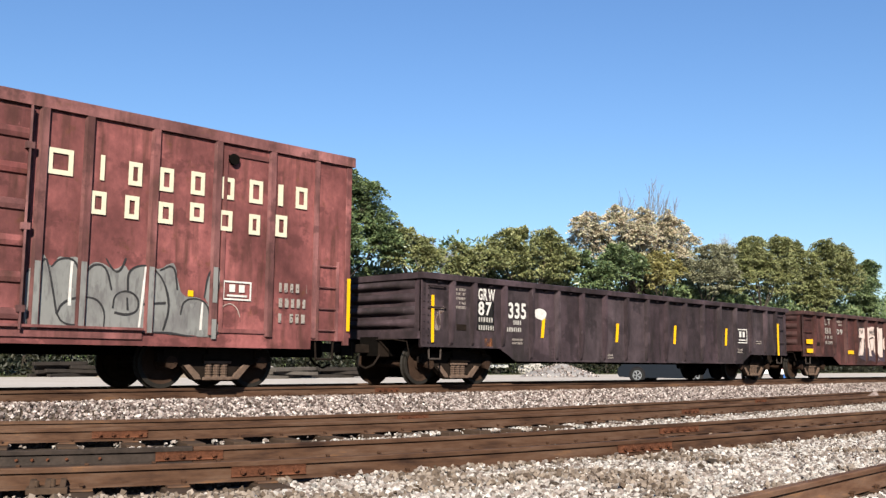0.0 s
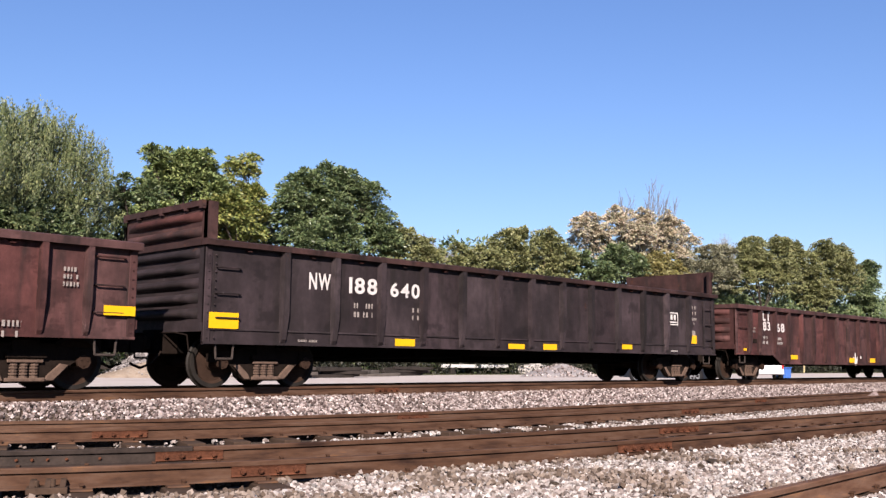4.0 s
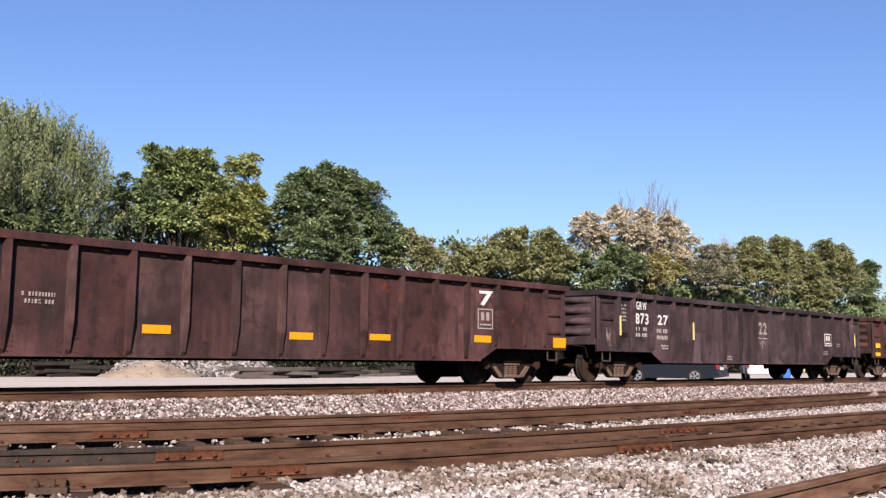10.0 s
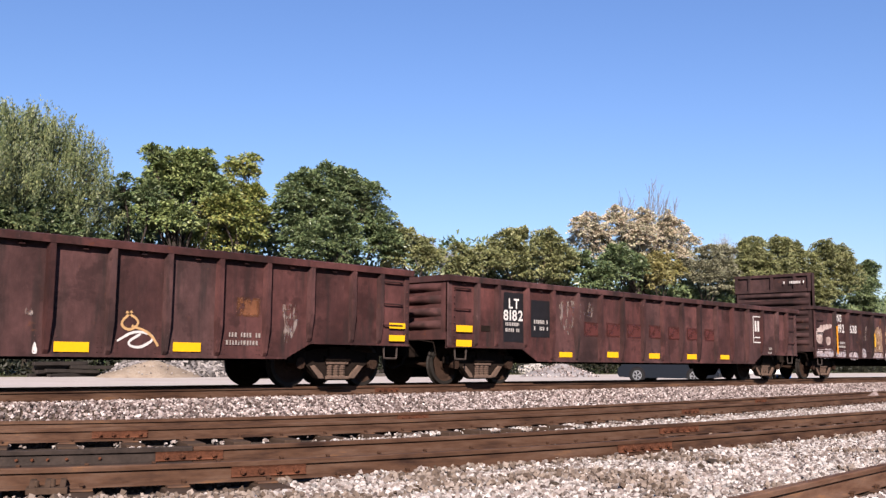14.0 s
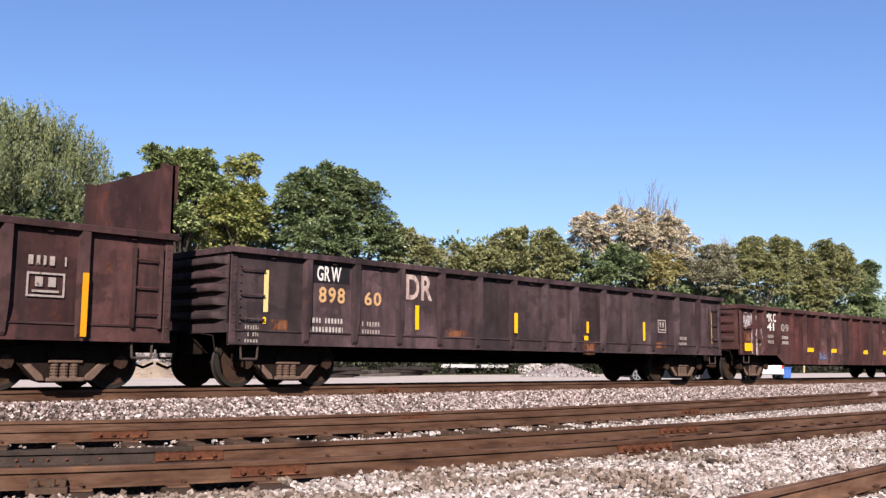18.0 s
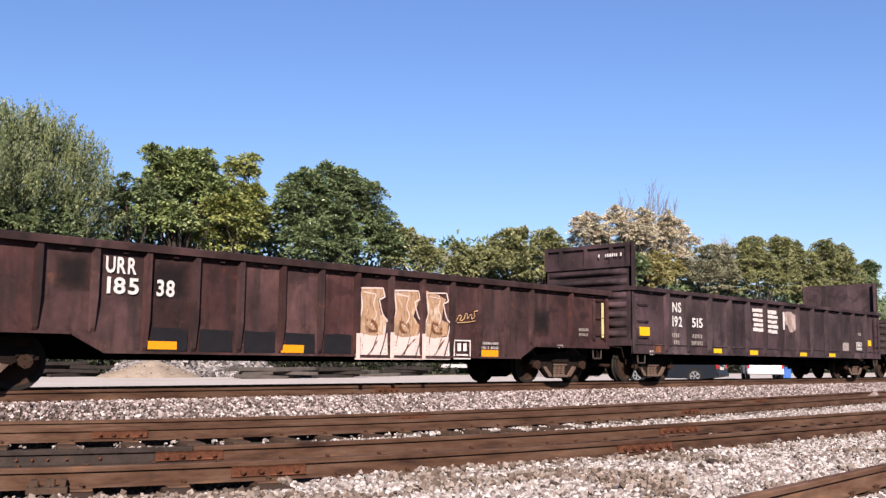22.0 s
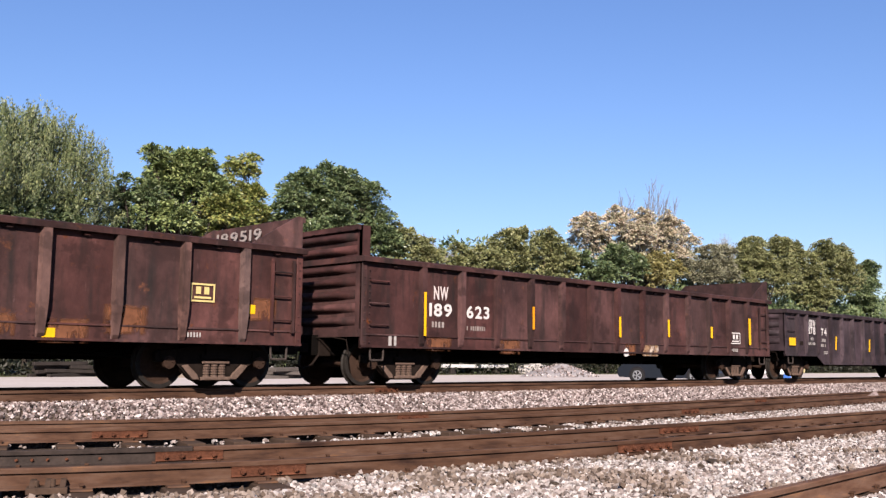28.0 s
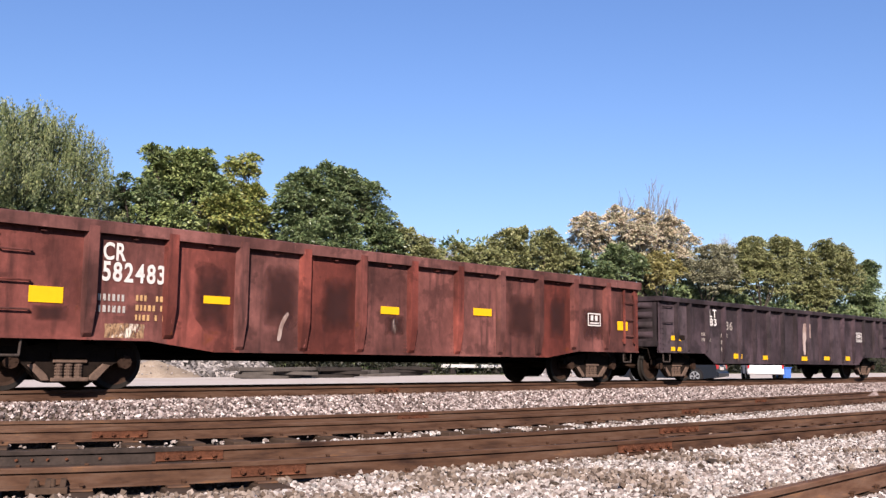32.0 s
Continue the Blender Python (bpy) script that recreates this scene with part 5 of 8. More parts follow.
stroke(c, OUTLINE, [(7.07, 0.81), (7.13, 1.17), (7.41, 1.02)], 0.04, "dark graffiti outline")
stroke(c, OUTLINE, [(7.46, 1.42), (7.86, 1.79)], 0.04, "dark graffiti outline")
stroke(c, OUTLINE, [(7.42, 1.4), (7.5, 1.19), (7.87, 0.71)], 0.04, "dark graffiti outline")
stroke(c, OUTLINE, [(7.4, 0.73), (7.86, 0.64)], 0.04, "dark graffiti outline")
stroke(c, OUTLINE, [(8.35, 1.49), (7.97, 1.48), (7.88, 1.41), (8.39, 1.31)], 0.04, "dark graffiti outline")
stroke(c, OUTLINE, [(7.49, 1.29), (7.64, 1.15), (8.07, 1.04)], 0.04, "dark graffiti outline")
stroke(c, OUTLINE, [(5.81, 1.61), (5.85, 1.88), (5.96, 1.64), (6.0, 1.91)], 0.04, "dark graffiti outline")
stroke(c, OUTLINE, [(6.03, 1.73), (6.07, 1.84), (6.13, 1.74), (6.06, 1.64), (6.03, 1.73)], 0.04, "dark graffiti outline")
stroke(c, OUTLINE, [(6.23, 1.64), (6.24, 1.93), (6.33, 1.89), (6.27, 1.79), (6.35, 1.73), (6.24, 1.64)], 0.04, "dark graffiti outline")
stroke(c, OUTLINE, [(4.86, 1.78), (5.01, 1.83)], 0.04, "dark graffiti outline")
stroke(c, OUTLINE, [(4.94, 1.81), (4.92, 1.67)], 0.04, "dark graffiti outline")
stroke(c, OUTLINE, [(5.03, 1.79), (5.03, 1.68)], 0.04, "dark graffiti outline")
stroke(c, OUTLINE, [(5.09, 1.76), (5.17, 1.71), (5.12, 1.86)], 0.04, "dark graffiti outline")
stroke(c, FADED, [(8.47, 1.72), (8.74, 1.78), (9.01, 1.74)], 0.05, "pale scrawl")
stroke(c, FADED, [(8.48, 1.54), (9.01, 1.62)], 0.05, "pale scrawl")
stroke(c, FADED, [(8.46, 1.44), (8.94, 1.49)], 0.05, "pale scrawl")
stroke(c, FADED, [(8.52, 1.3), (8.75, 1.37), (9.0, 1.33)], 0.05, "pale scrawl")
stroke(c, FADED, [(8.53, 1.1), (8.95, 1.13)], 0.05, "pale scrawl")
stroke(c, WHITE, [(8.74, 1.01), (8.92, 0.64)], 0.045, "white sprayed arrow")
stroke(c, WHITE, [(8.67, 0.72), (8.93, 0.61), (8.99, 0.91)], 0.045, "white sprayed arrow")
strip(c, 0.18, 1.21, 0.5, 0.16, YELLOW)
strip(c, 0.19, 0.91, 0.49, 0.14, YELLOW)
word(c, "LT", 1.75, 1.9, 0.51, 0.22, FADED)
word(c, "81", 1.76, 1.59, 0.48, 0.22, FADED)
word(c, "09", 2.75, 1.59, 0.51, 0.2, DIM_WHITE)
small_lines(c, 2.8, 2.09, 2, 0.43, 0.07, FADED)
small_lines(c, 1.77, 1.53, 2, 0.61, 0.111, FADED)
strip(c, 3.68, 0.91, 0.54, 0.13, YELLOW)
strip(c, 9.42, 0.85, 0.56, 0.13, YELLOW)
strip(c, 11.35, 0.83, 0.6, 0.16, YELLOW)
strip(c, 16.05, 1.16, 0.52, 0.15, YELLOW)
stencil(c, 13.46, 1.19, 0.54, 0.83, WHITE)
small_lines(c, 15.41, 1.86, 3, 0.24, 0.066, FADED)
small_lines(c, 14.36, 1.03, 2, 0.47, 0.089, FADED)

c = gondola(49.14, dict(TALL, bulk=(3.19, 2, False)), CHARCOAL, "charcoal gondola car with raised rusty end bulkheads", RUST_BROWN)
patch(c, 15.68, 1.29, 0.23, 0.14, FADED)
strip(c, 0.09, 1.02, 0.58, 0.27, YELLOW)
word(c, "NW", 2.18, 1.8, 0.51, 0.31, WHITE)
word(c, "188", 3.29, 1.78, 0.75, 0.31, WHITE)
word(c, "640", 4.43, 1.77, 0.85, 0.29, WHITE)
small_lines(c, 3.26, 1.6, 2, 0.47, 0.1, FADED)
small_lines(c, 4.8, 1.57, 2, 0.33, 0.089, FADED)
strip(c, 4.34, 0.8, 0.54, 0.14, YELLOW)
strip(c, 7.78, 0.77, 0.56, 0.14, YELLOW)
strip(c, 9.02, 0.77, 0.51, 0.16, YELLOW)
small_lines(c, 1.96, 0.87, 2, 0.43, 0.044, FADED)
strip(c, 12.24, 0.86, 0.46, 0.12, YELLOW)
strip(c, 15.48, 1.07, 0.48, 0.23, YELLOW)
stencil(c, 14.48, 1.56, 0.49, 0.35, WHITE)
small_lines(c, 15.52, 2.14, 2, 0.44, 0.096, FADED)
small_lines(c, 15.51, 1.8, 2, 0.48, 0.078, FADED)
small_lines(c, 14.56, 0.87, 2, 0.38, 0.048, DIM_WHITE)

c = gondola(67.4, LOW, BROWN, "brown weathered gondola car with white numbers")
spray(c, WHITE, [(9.0, 0.96), (9.09, 0.97), (9.1, 0.66), (9.24, 0.86), (9.34, 0.81), (9.1, 0.48), (9.01, 0.48), (8.82, 0.78), (8.91, 0.83), (9.01, 0.66)], "white chalk arrow")
word(c, "LT", 1.8, 1.88, 0.5, 0.3, WHITE)
word(c, "83", 1.8, 1.57, 0.49, 0.29, WHITE)
word(c, "68", 2.73, 1.55, 0.57, 0.28, WHITE)
small_lines(c, 1.69, 1.4, 2, 0.42, 0.093, DIM_WHITE)
small_lines(c, 2.66, 1.37, 2, 0.47, 0.081, DIM_WHITE)
small_lines(c, 1.04, 1.65, 2, 0.27, 0.059, FADED)
strip(c, 3.72, 0.68, 0.5, 0.14, YELLOW)
strip(c, 8.48, 0.6, 0.49, 0.17, YELLOW)
strip(c, 10.36, 0.61, 0.56, 0.16, YELLOW)
strip(c, 12.37, 0.59, 0.51, 0.16, YELLOW)
strip(c, 0.48, 0.92, 0.2, 0.07, YELLOW)
strip(c, 16.02, 1.14, 0.52, 0.15, YELLOW)
strip(c, 16.02, 0.86, 0.51, 0.16, YELLOW)
stencil(c, 13.44, 1.17, 0.57, 0.43, WHITE)
small_lines(c, 13.57, 1.86, 2, 0.29, 0.078, FADED)
small_lines(c, 13.29, 0.99, 2, 0.36, 0.048, FADED)

c = gondola(85.34, dict(TALL, length=16.75, rim=2.45, flat=True), BROWN_DARK, "dark brown gondola car with a black name patch")
patch(c, 1.66, 1.94, 0.81, 0.39, BLACK_PATCH)
patch(c, 1.6, 1.05, 0.91, 0.25, RUSTY)
patch(c, 2.82, 1.04, 0.81, 0.31, RUSTY)
patch(c, 8.49, 0.72, 0.52, 0.34, RUSTY)
patch(c, 9.68, 0.71, 0.79, 0.37, RUSTY)
strip(c, 0.69, 1.68, 0.14, 0.41, YELLOW)
strip(c, 0.69, 1.1, 0.14, 0.49, YELLOW)
word(c, "GRW", 1.86, 1.95, 0.55, 0.33, WHITE)
word(c, "688", 1.85, 1.66, 0.59, 0.24, OCHRE)
word(c, "86", 2.91, 1.64, 0.41, 0.25, OCHRE)
word(c, "DR", 3.99, 1.68, 0.73, 0.52, WHITE)
strip(c, 3.94, 1.12, 0.17, 0.48, YELLOW)
small_lines(c, 0.23, 1.28, 2, 0.41, 0.074, FADED)
strip(c, 6.63, 1.08, 0.2, 0.49, YELLOW)
strip(c, 10.21, 1.05, 0.19, 0.48, YELLOW)
strip(c, 13.07, 1.02, 0.22, 0.51, YELLOW)
strip(c, 15.94, 1.08, 0.21, 1.0, YELLOW)
stencil(c, 13.21, 0.96, 0.4, 0.33, FADED)
small_lines(c, 14.14, 0.78, 2, 0.27, 0.037, DIM_WHITE)

c = gondola(103.14, LOW, BROWN_DARK, "dark brown gondola car with orange strips and black patches")
patch(c, 1.78, 1.71, 0.71, 0.41, BLACK_PATCH)
patch(c, 2.7, 1.2, 0.94, 0.94, BLACK_PATCH)
strip(c, 0.21, 0.85, 0.48, 0.22, ORANGE)
word(c, "GRW", 1.81, 1.83, 0.6, 0.26, WHITE)
word(c, "874", 1.83, 1.42, 0.54, 0.26, WHITE)
word(c, "81", 2.92, 1.39, 0.33, 0.27, WHITE)
small_lines(c, 1.97, 1.38, 2, 0.35, 0.096, DIM_WHITE)
small_lines(c, 2.88, 1.33, 2, 0.4, 0.081, DIM_WHITE)
strip(c, 2.8, 0.93, 0.5, 0.13, ORANGE)
small_lines(c, 0.35, 1.95, 2, 0.38, 0.107, FADED)
strip(c, 5.67, 0.9, 0.5, 0.14, ORANGE)
strip(c, 8.53, 0.87, 0.53, 0.13, ORANGE)
strip(c, 10.43, 0.9, 0.54, 0.12, ORANGE)
strip(c, 13.41, 0.92, 0.54, 0.15, ORANGE)
strip(c, 16.1, 0.85, 0.48, 0.23, ORANGE)
word(c, "7", 13.56, 1.72, 0.44, 0.33, WHITE)
stencil(c, 13.51, 1.21, 0.49, 0.45, FADED)
small_lines(c, 3.76, 1.46, 2, 0.49, 0.063, FADED)

c = gondola(121.04, LOW, GREY_BROWN, "grey-brown gondola car with white numbers")
spray(c, WORN_SPRAY, [(0.28, 1.41), (0.65, 1.37), (0.57, 1.14), (0.67, 0.88), (0.56, 0.89), (0.49, 1.09), (0.42, 0.94), (0.43, 1.24)], "faded scrawl")
stroke(c, FADED, [(8.53, 1.33), (9.19, 1.31)], 0.035, "pale chalk line")
stroke(c, FADED, [(8.83, 0.99), (8.86, 1.25)], 0.03, "pale chalk arrow")
stroke(c, FADED, [(8.68, 1.1), (8.86, 1.26), (9.08, 1.12)], 0.03, "pale chalk arrow")
strip(c, 0.82, 1.21, 0.13, 0.5, PALE_YELLOW)
word(c, "GRW", 1.78, 1.91, 0.49, 0.23, WHITE)
word(c, "873", 1.69, 1.53, 0.66, 0.29, WHITE)
word(c, "27", 2.8, 1.54, 0.52, 0.27, WHITE)
small_lines(c, 1.74, 1.45, 2, 0.53, 0.093, DIM_WHITE)
small_lines(c, 2.75, 1.43, 2, 0.52, 0.104, DIM_WHITE)
small_lines(c, 1.09, 2.02, 5, 0.22, 0.056, FADED)
small_lines(c, 2.95, 1.0, 2, 0.35, 0.041, DIM_WHITE)
strip(c, 4.53, 1.17, 0.14, 0.49, PALE_YELLOW)
word(c, "22", 8.62, 1.44, 0.53, 0.38, FADED)
strip(c, 13.3, 1.19, 0.13, 0.49, PALE_YELLOW)
strip(c, 15.99, 1.15, 0.15, 0.51, PALE_YELLOW)
stencil(c, 13.49, 1.16, 0.57, 0.43, WHITE)
small_lines(c, 6.57, 0.74, 2, 0.29, 0.041, FADED)
small_lines(c, 14.49, 1.26, 2, 0.32, 0.044, FADED)
small_lines(c, 13.36, 0.99, 2, 0.35, 0.048, FADED)

c = gondola(138.9, LOW, BROWN, "brown gondola car with paired yellow strips")
spray(c, WORN_SPRAY, [(13.41, 1.51), (13.96, 1.49), (13.83, 1.12), (13.68, 0.8), (13.48, 0.83), (13.59, 1.15)], "pale graffiti mask")
patch(c, 12.53, 1.23, 0.52, 0.35, RUSTY)
spray(c, WORN_SPRAY, [(8.94, 1.13), (9.02, 1.31), (9.11, 1.1)], "pale chalk mark")
spray(c, WHITE, [(9.09, 0.55), (9.13, 0.77), (9.19, 0.56)], "pale chalk mark")
stroke(c, OCHRE, [(10.53, 1.23), (10.79, 1.08), (10.6, 0.92), (10.42, 1.04), (10.63, 1.24)], 0.05, "ochre scrawl")
stroke(c, WHITE, [(10.4, 0.77), (10.7, 0.95), (11.08, 0.85), (10.79, 0.65), (10.53, 0.73), (10.79, 0.89)], 0.045, "white scrawl")
stroke(c, OCHRE, [(10.63, 1.01), (10.94, 0.92), (11.1, 0.7)], 0.05, "ochre scrawl")
strip(c, 0.21, 1.18, 0.47, 0.17, YELLOW)
strip(c, 0.19, 0.87, 0.47, 0.13, YELLOW)
word(c, "LT", 1.78, 1.83, 0.43, 0.26, WHITE)
word(c, "81", 1.84, 1.54, 0.39, 0.22, WHITE)
word(c, "36", 2.74, 1.53, 0.44, 0.25, WHITE)
small_lines(c, 1.8, 1.46, 3, 0.45, 0.077, FADED)
small_lines(c, 2.79, 1.43, 3, 0.39, 0.075, OCHRE)
strip(c, 3.72, 0.65, 0.5, 0.13, YELLOW)
small_lines(c, 3.63, 1.03, 2, 0.65, 0.067, FADED)
strip(c, 5.61, 0.64, 0.52, 0.12, YELLOW)
strip(c, 7.52, 0.58, 0.53, 0.14, YELLOW)
strip(c, 9.41, 0.59, 0.54, 0.15, YELLOW)
strip(c, 11.36, 0.62, 0.51, 0.15, YELLOW)
strip(c, 16.04, 1.14, 0.43, 0.11, YELLOW)
strip(c, 16.04, 0.89, 0.42, 0.12, YELLOW)
small_lines(c, 12.35, 0.96, 2, 0.69, 0.078, FADED)

c = gondola(156.61, LOW, BROWN, "brown gondola car with black patches and dark red panels")
patch(c, 1.8, 0.95, 0.73, 1.11, BLACK_PATCH)
patch(c, 2.77, 1.08, 0.76, 0.86, BLACK_PATCH)
spray(c, WORN_SPRAY, [(3.76, 1.98), (4.57, 2.0), (4.5, 1.52), (4.2, 1.11), (3.85, 1.43)], "peeling pale paint")
spray(c, WORN_SPRAY, [(4.77, 1.99), (5.22, 1.98), (5.18, 1.6), (4.81, 1.64)], "peeling pale paint")
patch(c, 4.78, 1.14, 0.78, 0.38, RED_PATCH)
patch(c, 5.73, 1.15, 0.75, 0.37, RED_PATCH)
patch(c, 6.66, 1.15, 0.75, 0.37, RED_PATCH)
patch(c, 7.67, 1.15, 0.75, 0.38, RED_PATCH)
patch(c, 8.63, 1.15, 0.74, 0.37, RED_PATCH)
patch(c, 9.61, 1.15, 0.73, 0.37, RED_PATCH)
patch(c, 10.58, 1.15, 0.71, 0.36, RED_PATCH)
strip(c, 0.24, 1.13, 0.5, 0.14, YELLOW)
strip(c, 0.24, 0.82, 0.48, 0.14, YELLOW)
word(c, "LT", 1.97, 1.7, 0.36, 0.23, WHITE)
word(c, "8182", 1.79, 1.43, 0.7, 0.24, WHITE)
small_lines(c, 1.86, 1.39, 2, 0.47, 0.078, DIM_WHITE)
small_lines(c, 2.86, 1.48, 2, 0.51, 0.089, DIM_WHITE)
strip(c, 3.81, 0.63, 0.5, 0.12, YELLOW)
strip(c, 5.76, 0.64, 0.49, 0.14, YELLOW)
strip(c, 7.67, 0.63, 0.52, 0.14, YELLOW)
strip(c, 9.61, 0.63, 0.52, 0.14, YELLOW)
strip(c, 11.49, 0.64, 0.52, 0.13, YELLOW)
stencil(c, 13.56, 1.17, 0.52, 0.83, WHITE)
small_lines(c, 14.54, 1.04, 2, 0.26, 0.081, FADED)

c = gondola(174.63, dict(TALL, bulk=(3.69, 2, False)), BROWN_DARK, "dark gondola car with tall bulkheads and pale graffiti")
for line in ([(13.26, 1.76), (13.46, 1.54), (13.66, 1.30)], [(13.64, 1.78), (13.46, 1.54), (13.28, 1.30)]):
    stroke(c, WORN_WHITE, line, 0.055, "white painted cross")
end_writing(c, -0.08, -0.45, 3.42, 0.75, 0.09, WHITE)
spray(c, PINK_SPRAY, [(0.12, 1.67), (0.36, 1.79), (0.77, 1.91), (1.46, 1.96), (1.5, 1.82), (0.62, 1.68), (0.69, 1.3), (0.35, 1.21), (0.16, 1.37)], "pink and white graffiti")
spray(c, LILAC_SPRAY, [(0.11, 0.99), (0.4, 1.05), (0.66, 1.03), (1.5, 1.09), (1.58, 0.74), (0.08, 0.76)], "lilac and white graffiti")
spray(c, PINK_SPRAY, [(0.92, 1.48), (1.32, 1.5), (1.33, 1.23), (1.01, 1.17)], "pink and white graffiti")
spray(c, LILAC_SPRAY, [(1.76, 1.02), (1.96, 1.0), (2.31, 0.99), (2.64, 1.08), (2.65, 0.75), (1.77, 0.75)], "lilac and white graffiti")
spray(c, LILAC_SPRAY, [(2.92, 0.98), (3.76, 0.98), (3.77, 0.69), (2.93, 0.7)], "lilac and white graffiti")
spray(c, WORN_SPRAY, [(13.39, 1.82), (13.49, 1.83), (13.96, 1.2), (13.85, 1.18)], "pale crossed line")
spray(c, WORN_SPRAY, [(13.83, 1.84), (13.95, 1.83), (13.46, 1.2), (13.34, 1.22)], "pale crossed line")
spray(c, TAN_SPRAY, [(5.16, 1.69), (5.22, 1.85), (5.38, 1.76), (5.57, 1.9), (5.81, 2.03), (5.92, 1.85), (6.09, 2.0), (6.19, 1.51), (6.2, 0.74), (5.17, 0.74)], "tan and brown graffiti")
spray(c, TAN_SPRAY, [(6.23, 1.93), (6.45, 2.06), (6.56, 1.87), (6.67, 2.12), (6.83, 2.09), (6.87, 1.86), (7.2, 1.86), (7.26, 1.57), (7.27, 0.67), (6.25, 0.7)], "tan and brown graffiti")
spray(c, TAN_SPRAY, [(7.37, 1.75), (7.45, 2.14), (7.53, 1.85), (7.63, 1.95), (7.74, 1.8), (8.2, 1.74), (8.34, 1.83), (8.21, 1.38), (8.4, 1.18), (8.38, 0.69), (7.33, 0.69)], "tan and brown graffiti")
spray(c, LILAC_SPRAY, [(5.15, 0.93), (5.59, 1.02), (6.17, 0.99), (6.2, 0.74), (5.17, 0.74)], "worn white graffiti")
spray(c, LILAC_SPRAY, [(6.23, 1.04), (6.72, 0.97), (7.23, 1.05), (7.27, 0.67), (6.25, 0.7)], "worn white graffiti")
spray(c, LILAC_SPRAY, [(7.32, 0.96), (7.91, 1.07), (8.37, 1.02), (8.38, 0.69), (7.33, 0.69)], "worn white graffiti")
spray(c, LILAC_SPRAY, [(9.18, 1.49), (9.41, 1.66), (9.53, 1.63), (9.68, 2.03), (10.18, 2.03), (10.6, 2.01), (10.75, 0.66), (9.6, 0.67), (9.27, 1.05)], "worn white graffiti")
spray(c, LILAC_SPRAY, [(10.78, 2.02), (11.32, 2.04), (11.79, 2.0), (12.13, 1.84), (12.48, 1.65), (12.39, 1.15), (12.11, 0.68), (10.8, 0.65)], "worn white graffiti")
spray(c, LILAC_SPRAY, [(4.12, 1.07), (4.26, 1.15), (4.52, 1.03), (4.49, 0.76), (4.11, 0.77)], "worn white graffiti")
spray(c, TAN_SPRAY, [(9.72, 1.87), (10.18, 1.86), (10.28, 1.21), (9.79, 1.13)], "brown graffiti fill")
spray(c, TAN_SPRAY, [(10.92, 1.84), (11.33, 1.8), (11.3, 1.18), (10.85, 1.13)], "brown graffiti fill")
spray(c, TAN_SPRAY, [(11.9, 1.62), (12.38, 1.57), (12.29, 1.14), (11.95, 1.06)], "brown graffiti fill")
spray(c, WORN_SPRAY, [(4.14, 1.97), (4.26, 1.93), (4.32, 1.76), (4.45, 1.8), (4.64, 2.04), (4.58, 1.73), (4.55, 1.42), (4.39, 1.46), (4.27, 1.4), (4.18, 1.6)], "worn pale scrawl")
stroke(c, PINK_SPRAY, [(5.18, 1.72), (5.26, 1.82), (5.39, 1.67), (5.26, 1.41), (5.22, 0.93)], 0.07, "white graffiti outline")
stroke(c, PINK_SPRAY, [(5.8, 2.01), (5.86, 1.82), (5.97, 1.5), (6.14, 0.96)], 0.07, "white graffiti outline")
stroke(c, PINK_SPRAY, [(5.19, 1.22), (5.42, 1.09), (5.55, 0.78)], 0.07, "white graffiti outline")
stroke(c, PINK_SPRAY, [(6.7, 2.12), (6.77, 1.88), (6.86, 1.38)], 0.07, "white graffiti outline")
stroke(c, PINK_SPRAY, [(6.28, 1.88), (6.36, 2.01), (6.49, 1.95)], 0.07, "white graffiti outline")
stroke(c, PINK_SPRAY, [(6.94, 1.84), (7.2, 1.79)], 0.07, "white graffiti outline")
stroke(c, PINK_SPRAY, [(7.45, 2.12), (7.5, 1.85), (7.74, 1.79), (8.16, 1.71), (8.34, 1.81)], 0.07, "white graffiti outline")
stroke(c, PINK_SPRAY, [(8.2, 1.68), (8.19, 1.38), (7.91, 1.13), (8.4, 1.21)], 0.07, "white graffiti outline")
stroke(c, PINK_SPRAY, [(9.72, 2.04), (10.18, 2.02), (10.69, 2.02), (11.32, 2.04), (11.74, 1.97)], 0.07, "white graffiti outline")
stroke(c, PINK_SPRAY, [(8.81, 1.04), (9.01, 0.92), (8.98, 0.73)], 0.07, "white graffiti outline")
stroke(c, PINK_SPRAY, [(10.67, 2.02), (10.66, 1.56), (10.72, 0.96)], 0.07, "white graffiti outline")
stroke(c, PINK_SPRAY, [(11.79, 1.96), (12.38, 1.71), (12.44, 1.22)], 0.07, "white graffiti outline")
strip(c, 1.57, 0.89, 0.18, 1.0, ORANGE)
word(c, "NS", 1.88, 2.05, 0.41, 0.27, WHITE)
word(c, "192", 1.98, 1.67, 0.52, 0.3, WHITE)
word(c, "638", 3.0, 1.67, 0.63, 0.29, WHITE)
small_lines(c, 1.79, 1.34, 2, 0.75, 0.081, DIM_WHITE)
strip(c, 5.05, 1.21, 0.14, 0.5, YELLOW)
strip(c, 9.69, 1.2, 0.19, 0.46, ORANGE)
strip(c, 12.07, 1.2, 0.2, 0.37, ORANGE)
stencil(c, 14.66, 1.39, 0.57, 0.36, FADED)
small_lines(c, 14.67, 2.0, 1, 0.57, 0.14, FADED)
strip(c, 15.56, 0.82, 0.16, 0.96, ORANGE)

